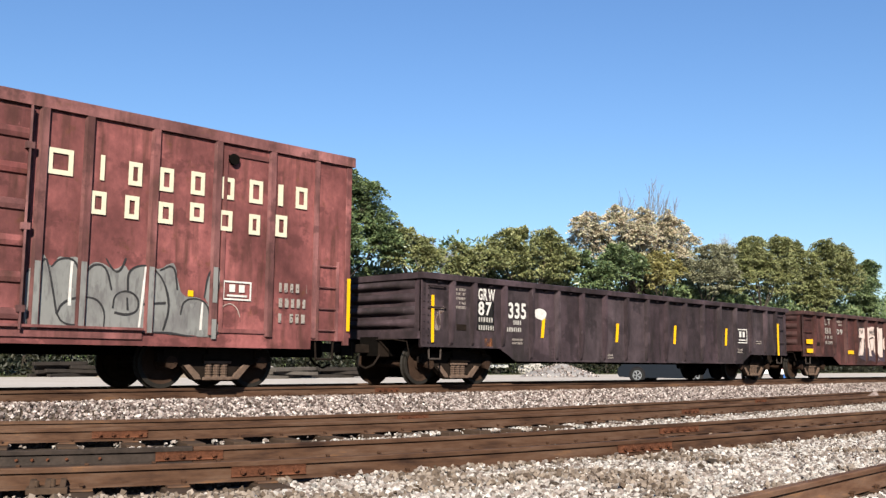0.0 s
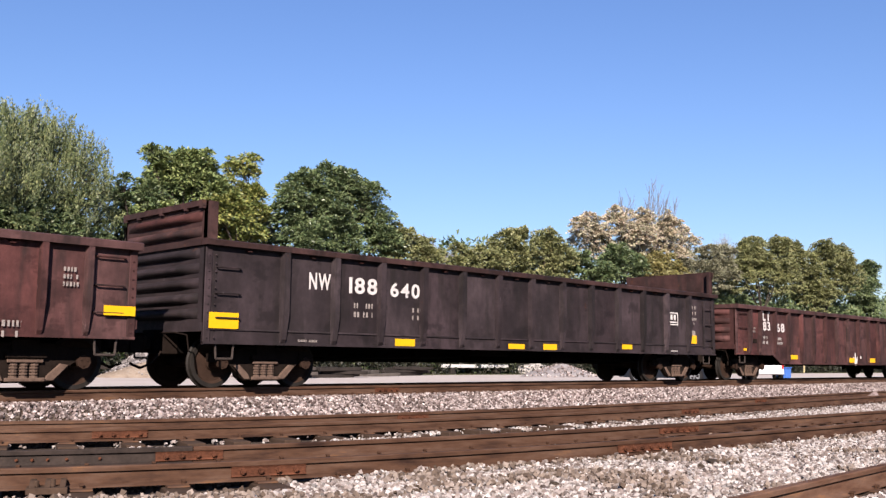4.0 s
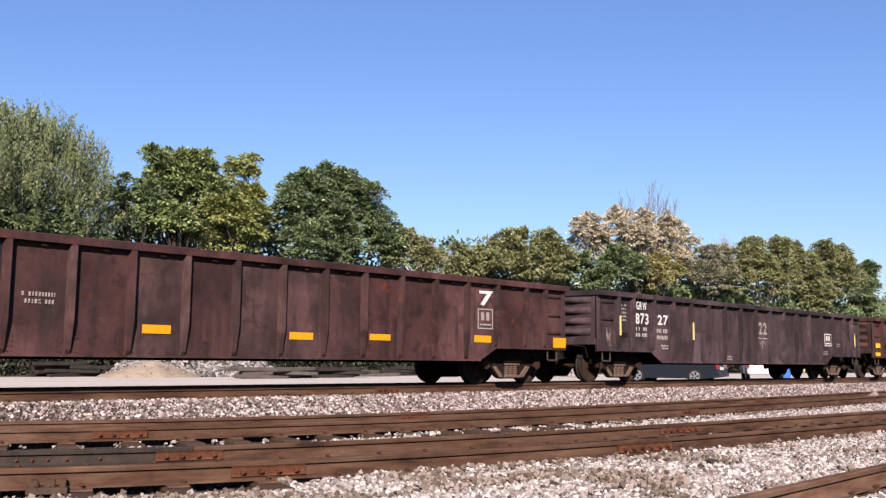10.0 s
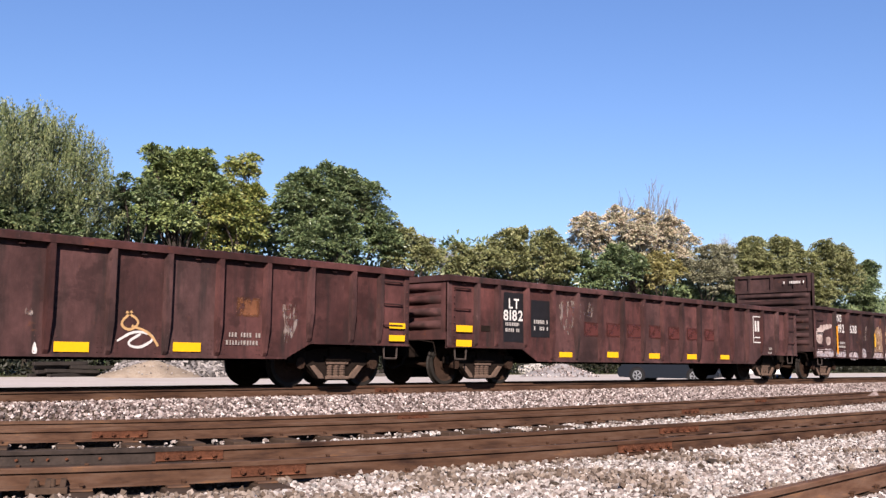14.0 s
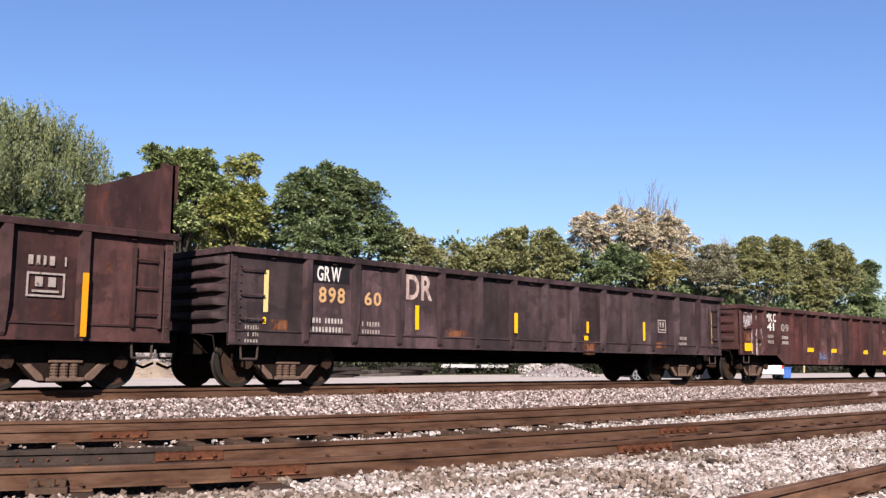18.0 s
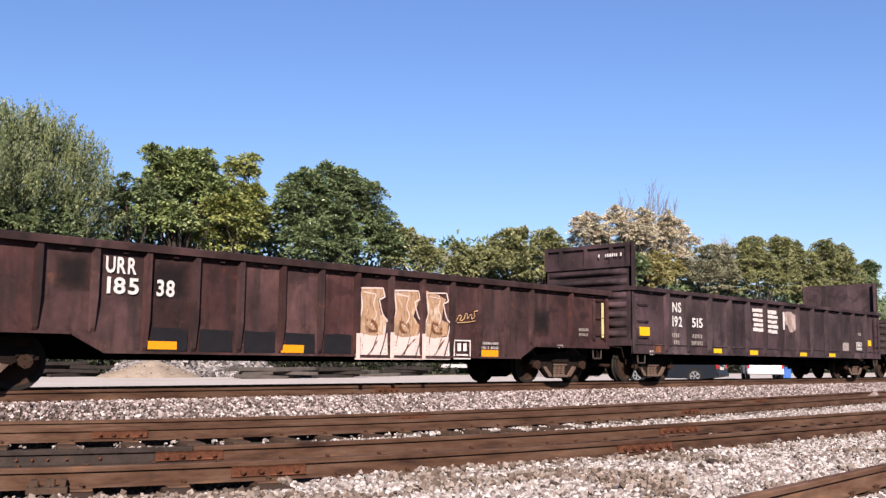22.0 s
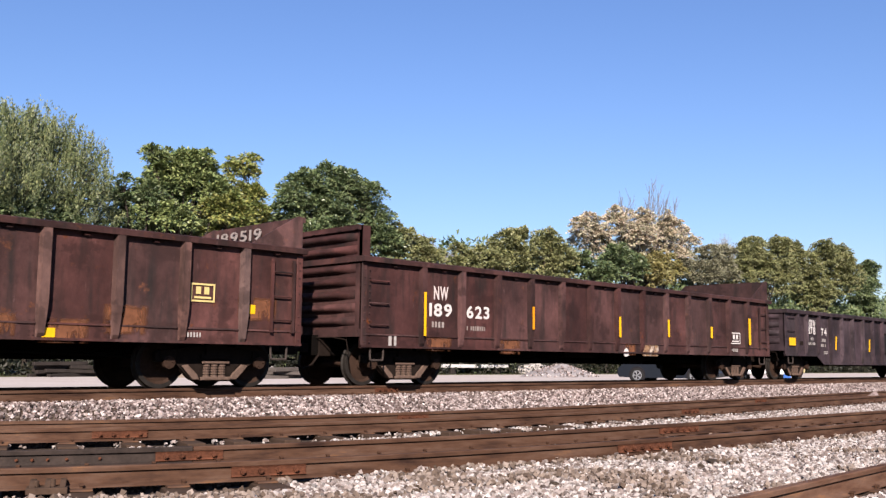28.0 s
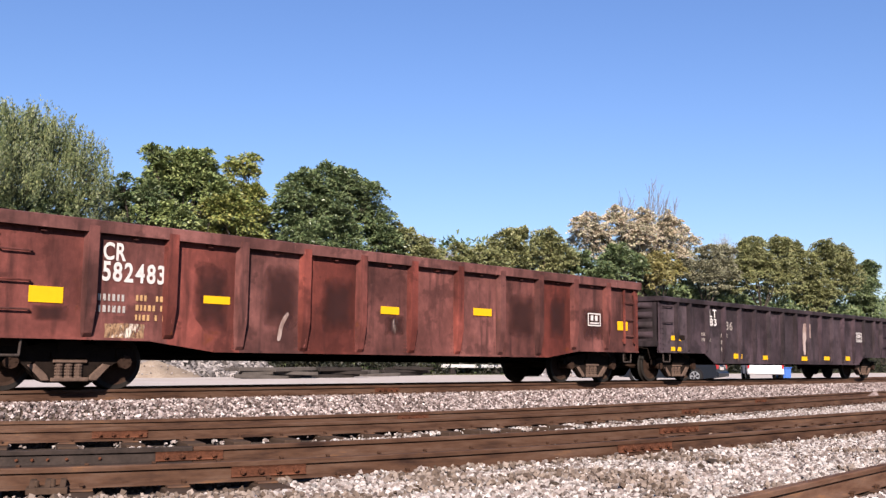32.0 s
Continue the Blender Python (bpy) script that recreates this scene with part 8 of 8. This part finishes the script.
LIMESTONE = islands("limestone", [(0.030, 0.020, 0.018), (0.15, 0.112, 0.105), (0.42, 0.352, 0.335), (0.050, 0.034, 0.030), (0.22, 0.165, 0.155), (0.60, 0.525, 0.50), (0.020, 0.014, 0.012), (0.30, 0.24, 0.225)], 0.9)
NEAR_STONE = islands("near_limestone", [(0.063, 0.047, 0.041), (0.225, 0.180, 0.162), (0.450, 0.410, 0.383), (0.117, 0.090, 0.077), (0.324, 0.270, 0.248), (0.558, 0.522, 0.500), (0.045, 0.034, 0.027)], 0.9)
DIRTY_STONE = islands("dirty_stone", [(0.06, 0.042, 0.03), (0.16, 0.12, 0.095), (0.30, 0.245, 0.21), (0.10, 0.07, 0.052)], 0.9)


def scatter(name, label, n, x0, x1, y0, y1, size, mat, seed, thick=0.5, keep=None, power=1.0, up=0.0):
    rng = np.random.default_rng(seed)
    x = x0 + (x1 - x0) * rng.uniform(0, 1, n) ** power
    y = rng.uniform(y0, y1, n)
    z = np.array([lie(u, v) for u, v in zip(x, y)]) + rng.uniform(-0.2, thick, n) * size + up
    pos = np.stack([x, y, z], 1)
    if keep is not None:
        pos = pos[np.array([keep(a, b) for a, b in zip(x, y)])]
    tagged(new(name, stone_mesh(name, pos, size, mat, seed + 1)), label, "gravel", kind="stuff")


def clear(f, k=0.16):
    """Keeps the rails of a track free of stones."""
    return lambda x, y: abs(abs(y - f(x)) - GAUGE / 2) > k


def near_gravel(x, y):
    return clear(TRACK_D)(x, y) and y > TRACK_D(x) - GAUGE / 2 - 0.8 and y < TRACK_C(x) - GAUGE / 2 - (0.80 if x < 4.9 else 0.05 if noise.noise(Vector((x * 3, 0, 0))) > -0.1 else 0.16)


def between(x, y):
    return TRACK_C(x) + GAUGE / 2 + 0.2 < y < TRACK_B(x) - GAUGE / 2 - 0.15 and noise.noise(Vector((x * 0.9, y * 1.4, 0))) > 0.32 - 0.065 * (x - 5.0)


def bank(x, y):
    return y > TRACK_B(x) + GAUGE / 2 + 0.16


scatter("near_gravel", "pale crushed limestone between the yard tracks", 76000, 1.5, 16.5, 1.0, 7.2, 0.0225, NEAR_STONE, 41, 0.9, near_gravel)
scatter("path_gravel", "thin pale gravel beside the yard tracks", 16000, -9.0, 1.5, -3.5, 14.4, 0.030, NEAR_STONE, 57, 0.5, lambda x, y: clear(TRACK_B)(x, y) and clear(TRACK_C)(x, y) and clear(TRACK_D)(x, y) and math.hypot(x, y) > 0.5)
scatter("middle_gravel", "pale stones between the yard tracks", 44000, 2.0, 36.0, 6.0, 11.6, 0.025, NEAR_STONE, 43, 0.6, between, up=0.04)
scatter("bank_gravel", "pale crushed limestone on the ballast bank", 60000, 2.5, 42.0, 10.6, 14.6, 0.026, LIMESTONE, 45, 0.9, bank, 1.4)
scatter("far_bank_gravel", "pale crushed limestone on the ballast bank", 16000, 42.0, 130.0, 9.5, 14.55, 0.065, NEAR_STONE, 47, 0.9, bank, 1.3)
scatter("track_gravel", "dirty stones between the rails", 15000, 2.0, 46.0, 4.8, 14.0, 0.028, DIRTY_STONE, 49, 0.4, lambda x, y: abs(y - TRACK_B(x)) < 0.55 or abs(y - TRACK_C(x)) < 0.55, up=0.06)
scatter("line_gravel", "dirty stones between the rails of the running line", 7000, 2.0, 45.0, 14.9, 16.2, 0.036, DIRTY_STONE, 51, 0.5, up=0.015)


def dirty_spots(x, y):
    return near_gravel(x, y) and noise.noise(Vector((x * 0.9, y * 1.3, 3.0))) > (0.05 if x < 8 else 0.25)


def pockets(x, y):
    """Stones lie in the pockets between the ties along the foot of the rails."""
    return (x / 0.62) % 1.0 < 0.55 and (0.05 < TRACK_B(x) - GAUGE / 2 - y < 0.15 or (x > 5.4 and 0.10 < TRACK_C(x) - GAUGE / 2 - y < 0.2))


scatter("dirty_gravel", "grey and brown dirty stones among the pale gravel", 36000, 2.2, 17.5, 1.0, 7.2, 0.025, DIRTY_STONE, 53, 2.2, dirty_spots)
scatter("pocket_gravel", "pale stones in the pockets between the ties", 60000, 2.8, 22.0, 4.8, 12.6, 0.021, NEAR_STONE, 55, 3.0, pockets)


def debris(label, x, y, size, seed):
    """A lump of rotten wood or iron in the gravel."""
    rng = random.Random(seed)
    bm = bmesh.new()
    bmesh.ops.create_icosphere(bm, subdivisions=2, radius=1.0)
    for v in bm.verts:
        k = 1 + 0.4 * noise.noise(v.co * 1.7 + Vector((seed, 0, 0)))
        v.co = Vector((v.co.x * size[0] * k, v.co.y * size[1] * k, v.co.z * size[2] * k))
    me = finish(bm, "debris", plain("rotten_wood", (0.055, 0.040, 0.030), 0.95, 0.5, 9.0, bump=0.7))
    ob = tagged(new("debris"), label, "debris")
    ob.location = (x, y, lie(x, y) + 0.02)
    ob.rotation_euler = (0, 0, rng.uniform(0, 3))
    part("lump", me, None, ob)


debris("dark lump of rotten wood in the gravel", 9.17, 5.12, (0.11, 0.06, 0.05), 3)
debris("dark lump of rotten wood in the gravel", 8.71, 4.99, (0.05, 0.04, 0.04), 4)
debris("dark lump of rotten wood in the gravel", 9.59, 5.85, (0.06, 0.04, 0.03), 5)
debris("dark lump of rotten wood in the gravel", 6.52, 5.13, (0.05, 0.04, 0.03), 6)
debris("dark lump of rotten wood in the gravel", 7.15, 6.49, (0.05, 0.03, 0.02), 7)
# a larger white stone
white_stone = tagged(new("boulder", stone_mesh("boulder", np.array([(0.0, 0.0, 0.0)]), 0.30, LIMESTONE, 88)), "large pale stone beside the yard track", "stone")
white_stone.location = (31.6, 11.9, YARD + 0.05)


# ---------------------------------------------------------------- beside the road
def pile(label, name, x, y, rx, ry, h, n, size, mat, seed, skin):
    """A heap: a lumpy mound with loose pieces over it."""
    rng = np.random.default_rng(seed)
    root = tagged(new(name), label, "heap")
    root.location = (x, y, 0)
    bm = bmesh.new()
    rings, seg = 9, 30
    top = bm.verts.new((0, 0, h))
    last = None
    for i in range(1, rings + 1):
        q = i / rings
        ring = []
        for k in range(seg):
            a = k * math.tau / seg
            w = 1 + 0.16 * noise.noise(Vector((math.cos(a) * 1.3 + seed, math.sin(a) * 1.3, 0)))
            z = h * (1 - q) ** 0.9 * (1 + 0.22 * noise.noise(Vector((math.cos(a) * q * 2.6, math.sin(a) * q * 2.6, seed))))
            ring.append(bm.verts.new((math.cos(a) * rx * q * w, math.sin(a) * ry * q * w, z - (0.05 if i == rings else 0))))
        for k in range(seg):
            if last is None:
                bm.faces.new((top, ring[k], ring[(k + 1) % seg]))
            else:
                bm.faces.new((last[k], ring[k], ring[(k + 1) % seg], last[(k + 1) % seg]))
        last = ring
    part("mound", bm, skin, root, smooth=True)
    if n:
        a, q = rng.uniform(0, math.tau, n), rng.uniform(0, 1, n) ** 0.5
        pos = np.stack([np.cos(a) * q * rx, np.sin(a) * q * ry, h * (1 - q) ** 0.9 + 0.02], 1)
        tagged(part("rubble_cover", stone_mesh("rubble_cover", pos, size, mat, seed), None, root), kind="stuff")
    return root


SAND = ground_mat("sand_skin", ((0.24, 0.185, 0.14), (0.30, 0.24, 0.185), (0.34, 0.28, 0.22), (0.20, 0.155, 0.12)), 1.2, 18)
RUBBLE_SKIN = ground_mat("rubble_skin", ((0.12, 0.11, 0.11), (0.26, 0.25, 0.24), (0.40, 0.38, 0.37), (0.18, 0.16, 0.15)), 1.5, 7)
RUBBLE = islands("rubble", [(0.022, 0.019, 0.018), (0.12, 0.108, 0.105), (0.25, 0.225, 0.22), (0.055, 0.047, 0.044), (0.40, 0.36, 0.345), (0.09, 0.08, 0.078)], 0.9)
GREY_HEAP = ground_mat("grey_gravel_skin", ((0.20, 0.18, 0.18), (0.27, 0.25, 0.25), (0.34, 0.32, 0.31), (0.22, 0.20, 0.20)), 1.2, 16)
pile("heap of tan sand beside the road", "sand_heap", 22.0, 41.0, 2.6, 1.5, 0.80, 90, 0.035, NEAR_STONE, 61, SAND)
pile("heap of broken grey concrete rubble", "rubble_heap", 24.0, 42.6, 3.3, 1.9, 1.95, 2100, 0.15, RUBBLE, 62, RUBBLE_SKIN)
pile("heap of broken grey concrete rubble", "rubble_heap", 26.6, 41.8, 3.0, 1.7, 1.65, 1700, 0.15, RUBBLE, 63, RUBBLE_SKIN)
pile("heap of grey gravel beside the road", "gravel_heap", 46.8, 36.3, 3.1, 1.8, 0.85, 500, 0.05, LIMESTONE, 64, GREY_HEAP)

OLD_TIMBER = plain("old_timber", (0.030, 0.024, 0.021), 0.9, 0.45, 4.0, bump=0.5)
PALE_TIMBER = plain("weathered_timber", (0.085, 0.072, 0.064), 0.9, 0.35, 4.0, bump=0.5)


def beam_mesh(l, w, h, mat):
    bm = bmesh.new()
    box(bm, -l / 2, l / 2, -w / 2, w / 2, 0, h)
    rounded(bm, 0.02)
    return finish(bm, "beam", mat)


def timber_stack(label, x, y, n, spread, l, seed, mat, turn, layers=3):
    rng = random.Random(seed)
    root = tagged(new("timber_stack"), label, "timber")
    root.location = (x, y, 0)
    me = beam_mesh(l, 0.22, 0.17, mat)
    per = max(1, n // layers)
    for k in range(n):
        lay = k // per
        b = part("timber", me, None, root)
        b.matrix_basis = pose(rng.uniform(-0.5, 0.5) * spread, (k % per - per / 2) * 0.3 + rng.uniform(-0.05, 0.05), lay * 0.172, 0, rng.uniform(-2, 2), turn + rng.uniform(-13, 13))
    return root


timber_stack("loose heap of dark old railway ties", 19.4, 43.4, 10, 2.0, 2.6, 71, OLD_TIMBER, 8, 3)
timber_stack("stack of old grey railway ties", 26.2, 37.4, 12, 2.2, 2.7, 72, PALE_TIMBER, -3, 3)
timber_stack("stack of dark old railway ties", 30.0, 38.4, 12, 2.6, 2.7, 73, OLD_TIMBER, -4, 3)
timber_stack("stack of old grey railway ties", 34.4, 40.6, 8, 2.4, 2.7, 74, PALE_TIMBER, 2, 2)
timber_stack("stack of dark old railway ties", 38.6, 42.0, 9, 2.6, 2.7, 75, OLD_TIMBER, 5, 3)


def white_beam():
    root = tagged(new("concrete_beam"), "long white concrete beam on dark blocks", "beam")
    root.location = (49.5, 46.0, 0)
    bm = bmesh.new()
    box(bm, -3.4, 3.4, -0.2, 0.2, 0.42, 0.66)
    rounded(bm, 0.03)
    part("beam", bm, plain("white_concrete", (0.62, 0.60, 0.58), 0.85), root)
    for x in (-2.4, 2.2):
        bm = bmesh.new()
        box(bm, x - 0.25, x + 0.25, -0.25, 0.25, 0, 0.42)
        rounded(bm, 0.02)
        part("block", bm, OLD_TIMBER, root)


def concrete_block():
    root = tagged(new("concrete_block"), "pale broken concrete block among weeds", "block")
    root.location = (55.8, 46.0, 0)
    bm = bmesh.new()
    prism(bm, [(-1.4, 0), (1.4, 0), (1.2, 0.62), (0.3, 0.80), (-0.9, 0.60), (-1.4, 0.3)], 1, -0.5, 0.5)
    rounded(bm, 0.04)
    part("slab", bm, plain("pale_concrete", (0.50, 0.46, 0.43), 0.9), root)


white_beam()
concrete_block()


def tyre_wheel(parent, x, y, r, side, rim):
    w = new("wheel")
    bm = bmesh.new()
    n = 22
    prof = [(r * 0.62, 0.10), (r * 0.92, 0.11), (r, 0.07), (r, -0.07), (r * 0.92, -0.11), (r * 0.62, -0.10)]
    rings = [[bm.verts.new((math.cos(k * math.tau / n) * a, b, math.sin(k * math.tau / n) * a)) for a, b in prof] for k in range(n)]
    for k in range(n):
        p, q = rings[k], rings[(k + 1) % n]
        for i in range(len(prof)):
            bm.faces.new((p[i], p[(i + 1) % len(prof)], q[(i + 1) % len(prof)], q[i]))
    bpy.data.objects.remove(w)
    w = part("wheel", bm, plain("tyre_rubber", (0.02, 0.02, 0.02), 0.85), parent, at=(x, y, r))
    # dark disc that stands in for the shaded hollow behind the spokes
    bm = bmesh.new()
    rod(bm, (0, side * 0.03, 0), (0, side * 0.08, 0), r * 0.68, 18)
    part("hub", bm, plain("dark_wheel_well", (0.02, 0.02, 0.022), 0.6), w)
    bm = bmesh.new()
    rod(bm, (0, side * 0.06, 0), (0, side * 0.11, 0), r * 0.16, 10)
    for k in range(18):
        a, b = k * math.tau / 18, (k + 1) * math.tau / 18
        prism(bm, [(math.cos(q) * e * r, math.sin(q) * e * r) for q, e in ((a, 0.57), (b, 0.57), (b, 0.68), (a, 0.68))], 1, side * 0.10 - 0.012, side * 0.10 + 0.012)
    for k in range(5):
        a = k * math.tau / 5
        prism(bm, [(math.cos(a - 0.2) * 0.05, math.sin(a - 0.2) * 0.05), (math.cos(a - 0.26) * r * 0.6, math.sin(a - 0.26) * r * 0.6), (math.cos(a + 0.26) * r * 0.6, math.sin(a + 0.26) * r * 0.6), (math.cos(a + 0.2) * 0.05, math.sin(a + 0.2) * 0.05)], 1, side * 0.10 - 0.012, side * 0.10 + 0.03)
    part("rim", bm, rim, w)
    return w


GLASS = plain("dark_car_glass", (0.012, 0.014, 0.016), 0.08, 0.05, 2.0, bump=0.0, gloss=0.5)
ALLOY = plain("alloy_rim", (0.42, 0.42, 0.43), 0.3, 0.08, 8.0, metal=0.7, bump=0.0)
TAIL_RED = plain("tail_lamp_red", (0.45, 0.02, 0.025), 0.2, 0.05, 6.0, bump=0.0)
CHROME = plain("bright_trim", (0.75, 0.75, 0.76), 0.15, 0.05, 6.0, metal=0.9, bump=0.0)


def sedan():
    """A parked sedan that turns its tail to the tracks; its length runs along local x, tail at -x."""
    root = tagged(new("car"), "dark slate-grey parked sedan with alloy wheels", "car")
    body_mat = plain("slate_grey_paint", (0.009, 0.012, 0.018), 0.4, 0.05, 2.0, bump=0.0, gloss=0.2)
    bm = bmesh.new()
    prof = [(-2.28, 0.30), (-2.36, 0.45), (-2.34, 0.80), (-2.20, 0.96), (-1.55, 1.02), (-0.75, 1.40), (0.35, 1.42), (1.10, 1.02), (2.05, 0.86), (2.30, 0.66), (2.34, 0.36), (2.24, 0.24), (1.75, 0.22), (-1.75, 0.22)]
    rings = []
    for y, k in ((-0.88, 0.0), (-0.84, 1.0), (0.84, 1.0), (0.88, 0.0)):
        rings.append([bm.verts.new((x, y * (1.0 if z < 1.03 else 0.78), z if k or z < 1.03 else z - 0.03)) for x, z in prof])
    n = len(prof)
    for p, q in zip(rings, rings[1:]):
        for i in range(n):
            bm.faces.new((p[i], p[(i + 1) % n], q[(i + 1) % n], q[i]))
    bm.faces.new(rings[0])
    bm.faces.new(rings[-1][::-1])
    part("body", bm, body_mat, root)
    for s in (-1, 1):
        bm = bmesh.new()
        prism(bm, [(-1.30, 1.07), (-0.72, 1.34), (0.30, 1.36), (0.92, 1.07)], 1, s * 0.80 - 0.02 + s * 0.03, s * 0.80 + 0.02 + s * 0.03)
        part("side_window", bm, GLASS, root)
        for x in (-1.36, 1.36):
            tyre_wheel(root, x, s * 0.80, 0.33, s, ALLOY)
            # flat black disc in place of the shaded wheel well
            bm = bmesh.new()
            rod(bm, (x, s * 0.86, 0.34), (x, s * 0.893, 0.34), 0.40, 20)
            part("wheel_arch", bm, BLACK_PATCH, root)
        bm = bmesh.new()
        box(bm, -2.37, -2.20, min(s * 0.50, s * 0.86), max(s * 0.50, s * 0.86), 0.68, 0.88)
        part("tail_lamp", bm, TAIL_RED, root, "red tail lamp")
        bm = bmesh.new()
        box(bm, -2.385, -2.30, min(s * 0.44, s * 0.56), max(s * 0.44, s * 0.56), 0.70, 0.84)
        part("reverse_lamp", bm, CHROME, root, "bright clear lamp")
    bm = bmesh.new()
    box(bm, -2.385, -2.35, -0.25, 0.25, 0.62, 0.76)
    part("number_plate", bm, WHITE, root, "blank white plate")
    bm = bmesh.new()
    prism(bm, [(-2.44, 0.32), (-2.46, 0.48), (-2.38, 0.56), (-2.30, 0.56), (-2.30, 0.32)], 1, -0.86, 0.86)
    part("bumper", bm, body_mat, root)
    bm = bmesh.new()
    prism(bm, [(-1.62, 1.03), (-0.84, 1.385), (-0.80, 1.37), (-1.55, 1.0)], 1, -0.62, 0.62)
    part("rear_window", bm, GLASS, root)
    root.matrix_basis = pose(39.45, 24.05, 0.0, 0, 0, 103.6)
    return root


def white_pickup():
    """A white utility truck with a blue bin on its bed."""
    root = tagged(new("pickup_truck"), "white parked utility truck with a blue bin at the tail", "truck")
    white = plain("white_vehicle_paint", (0.78, 0.78, 0.78), 0.3, 0.04, 2.0, bump=0.0)
    bm = bmesh.new()
    prism(bm, [(-2.7, 0.34), (-2.7, 1.10), (-0.3, 1.12), (0.1, 1.75), (1.2, 1.78), (1.75, 1.15), (2.65, 1.02), (2.75, 0.34)], 1, -0.95, 0.95)
    rounded(bm, 0.05)
    part("body", bm, white, root)
    for s in (-1, 1):
        for x in (-1.65, 1.75):
            tyre_wheel(root, x, s * 0.88, 0.37, s, ALLOY)
            # a black disc stands in for the dark of the wheel well
            bm = bmesh.new()
            rod(bm, (x, s * 0.93, 0.40), (x, s * 0.965, 0.40), 0.45, 20)
            part("wheel_arch", bm, BLACK_PATCH, root)
        bm = bmesh.new()
        prism(bm, [(0.12, 1.18), (0.32, 1.62), (1.10, 1.64), (1.55, 1.18)], 1, s * 0.955 - 0.01, s * 0.955 + 0.01)
        part("side_window", bm, GLASS, root)
    bm = bmesh.new()
    box(bm, 2.70, 2.80, -0.9, 0.9, 0.42, 0.62)
    part("bumper", bm, CHROME, root)
    bm = bmesh.new()
    box(bm, -2.74, -2.69, -0.82, 0.82, 0.62, 1.06)
    rounded(bm, 0.015)
    part("tailgate", bm, white, root)
    bm = bmesh.new()
    box(bm, -2.80, -2.70, -0.9, 0.9, 0.40, 0.56)
    part("bumper", bm, white, root)
    for s in (-1, 1):
        bm = bmesh.new()
        box(bm, -2.725, -2.68, min(s * 0.84, s * 0.94), max(s * 0.84, s * 0.94), 0.66, 1.02)
        part("tail_lamp", bm, TAIL_RED, root, "red tail lamp")
    bm = bmesh.new()
    prism(bm, [(-0.26, 1.22), (-0.30, 1.22), (-0.02, 1.64), (0.02, 1.64)], 1, -0.72, 0.72)
    part("rear_window", bm, GLASS, root)
    root.matrix_basis = pose(51.9, 25.75, 0.0, 0, 0, 31.0)
    bin_ = tagged(new("storage_bin"), "bright blue plastic bin on the ground", "bin")
    bm = bmesh.new()
    prism(bm, [(-0.42, 0.0), (0.42, 0.0), (0.50, 0.95), (-0.50, 0.95)], 1, -0.45, 0.45)
    rounded(bm, 0.03)
    part("tub", bm, plain("blue_plastic", (0.06, 0.16, 0.50), 0.45, 0.08, 3.0, bump=0.05), bin_)
    bm = bmesh.new()
    box(bm, -0.54, 0.54, -0.50, 0.50, 0.95, 1.03)
    rounded(bm, 0.02)
    part("lid", bm, plain("blue_plastic", (0.06, 0.16, 0.50)), bin_)
    bin_.location = (51.5, 24.25, 0)
    bin_.scale = (0.68, 0.68, 0.72)


sedan()
white_pickup()


def road_post(x, y, h, lean):
    root = tagged(new("post"), "short pale wooden post beside the road", "post")
    root.matrix_basis = pose(x, y, 0, 0, lean, 0)
    bm = bmesh.new()
    rod(bm, (0, 0, 0), (0, 0, h), 0.10, 8, 0.08)
    part("stake", bm, plain("yellow_wood", (0.45, 0.38, 0.22), 0.8), root)


road_post(100.5, 45.0, 1.0, 3)


# ---------------------------------------------------------------- what moves
def motions():
    """The cars roll to the left along the running line and their wheels turn."""
    times = [float(k) for k in range(33)]
    for car, front in CARS:
        walk(car, [(t, pose(front - gone(t), LINE_Y, RAIL_TOP)) for t in times])
    done = {}
    for w, s in WHEELSETS:
        if s not in done:
            step = 1.0 / FPS
            rows = [(k * step, pose(s * 0.89, 0, WHEEL_R, 0, -math.degrees(gone(k * step) / WHEEL_R), 0)) for k in range(32 * FPS + 1)]
            walk(w, rows)
            done[s] = w
        else:
            # alike wheelsets turn alike
            keys = done[s].animation_data
            w.rotation_mode = "QUATERNION"
            w.animation_data_create()
            w.animation_data.action = keys.action
            w.animation_data.action_slot = keys.action_slot


motions()
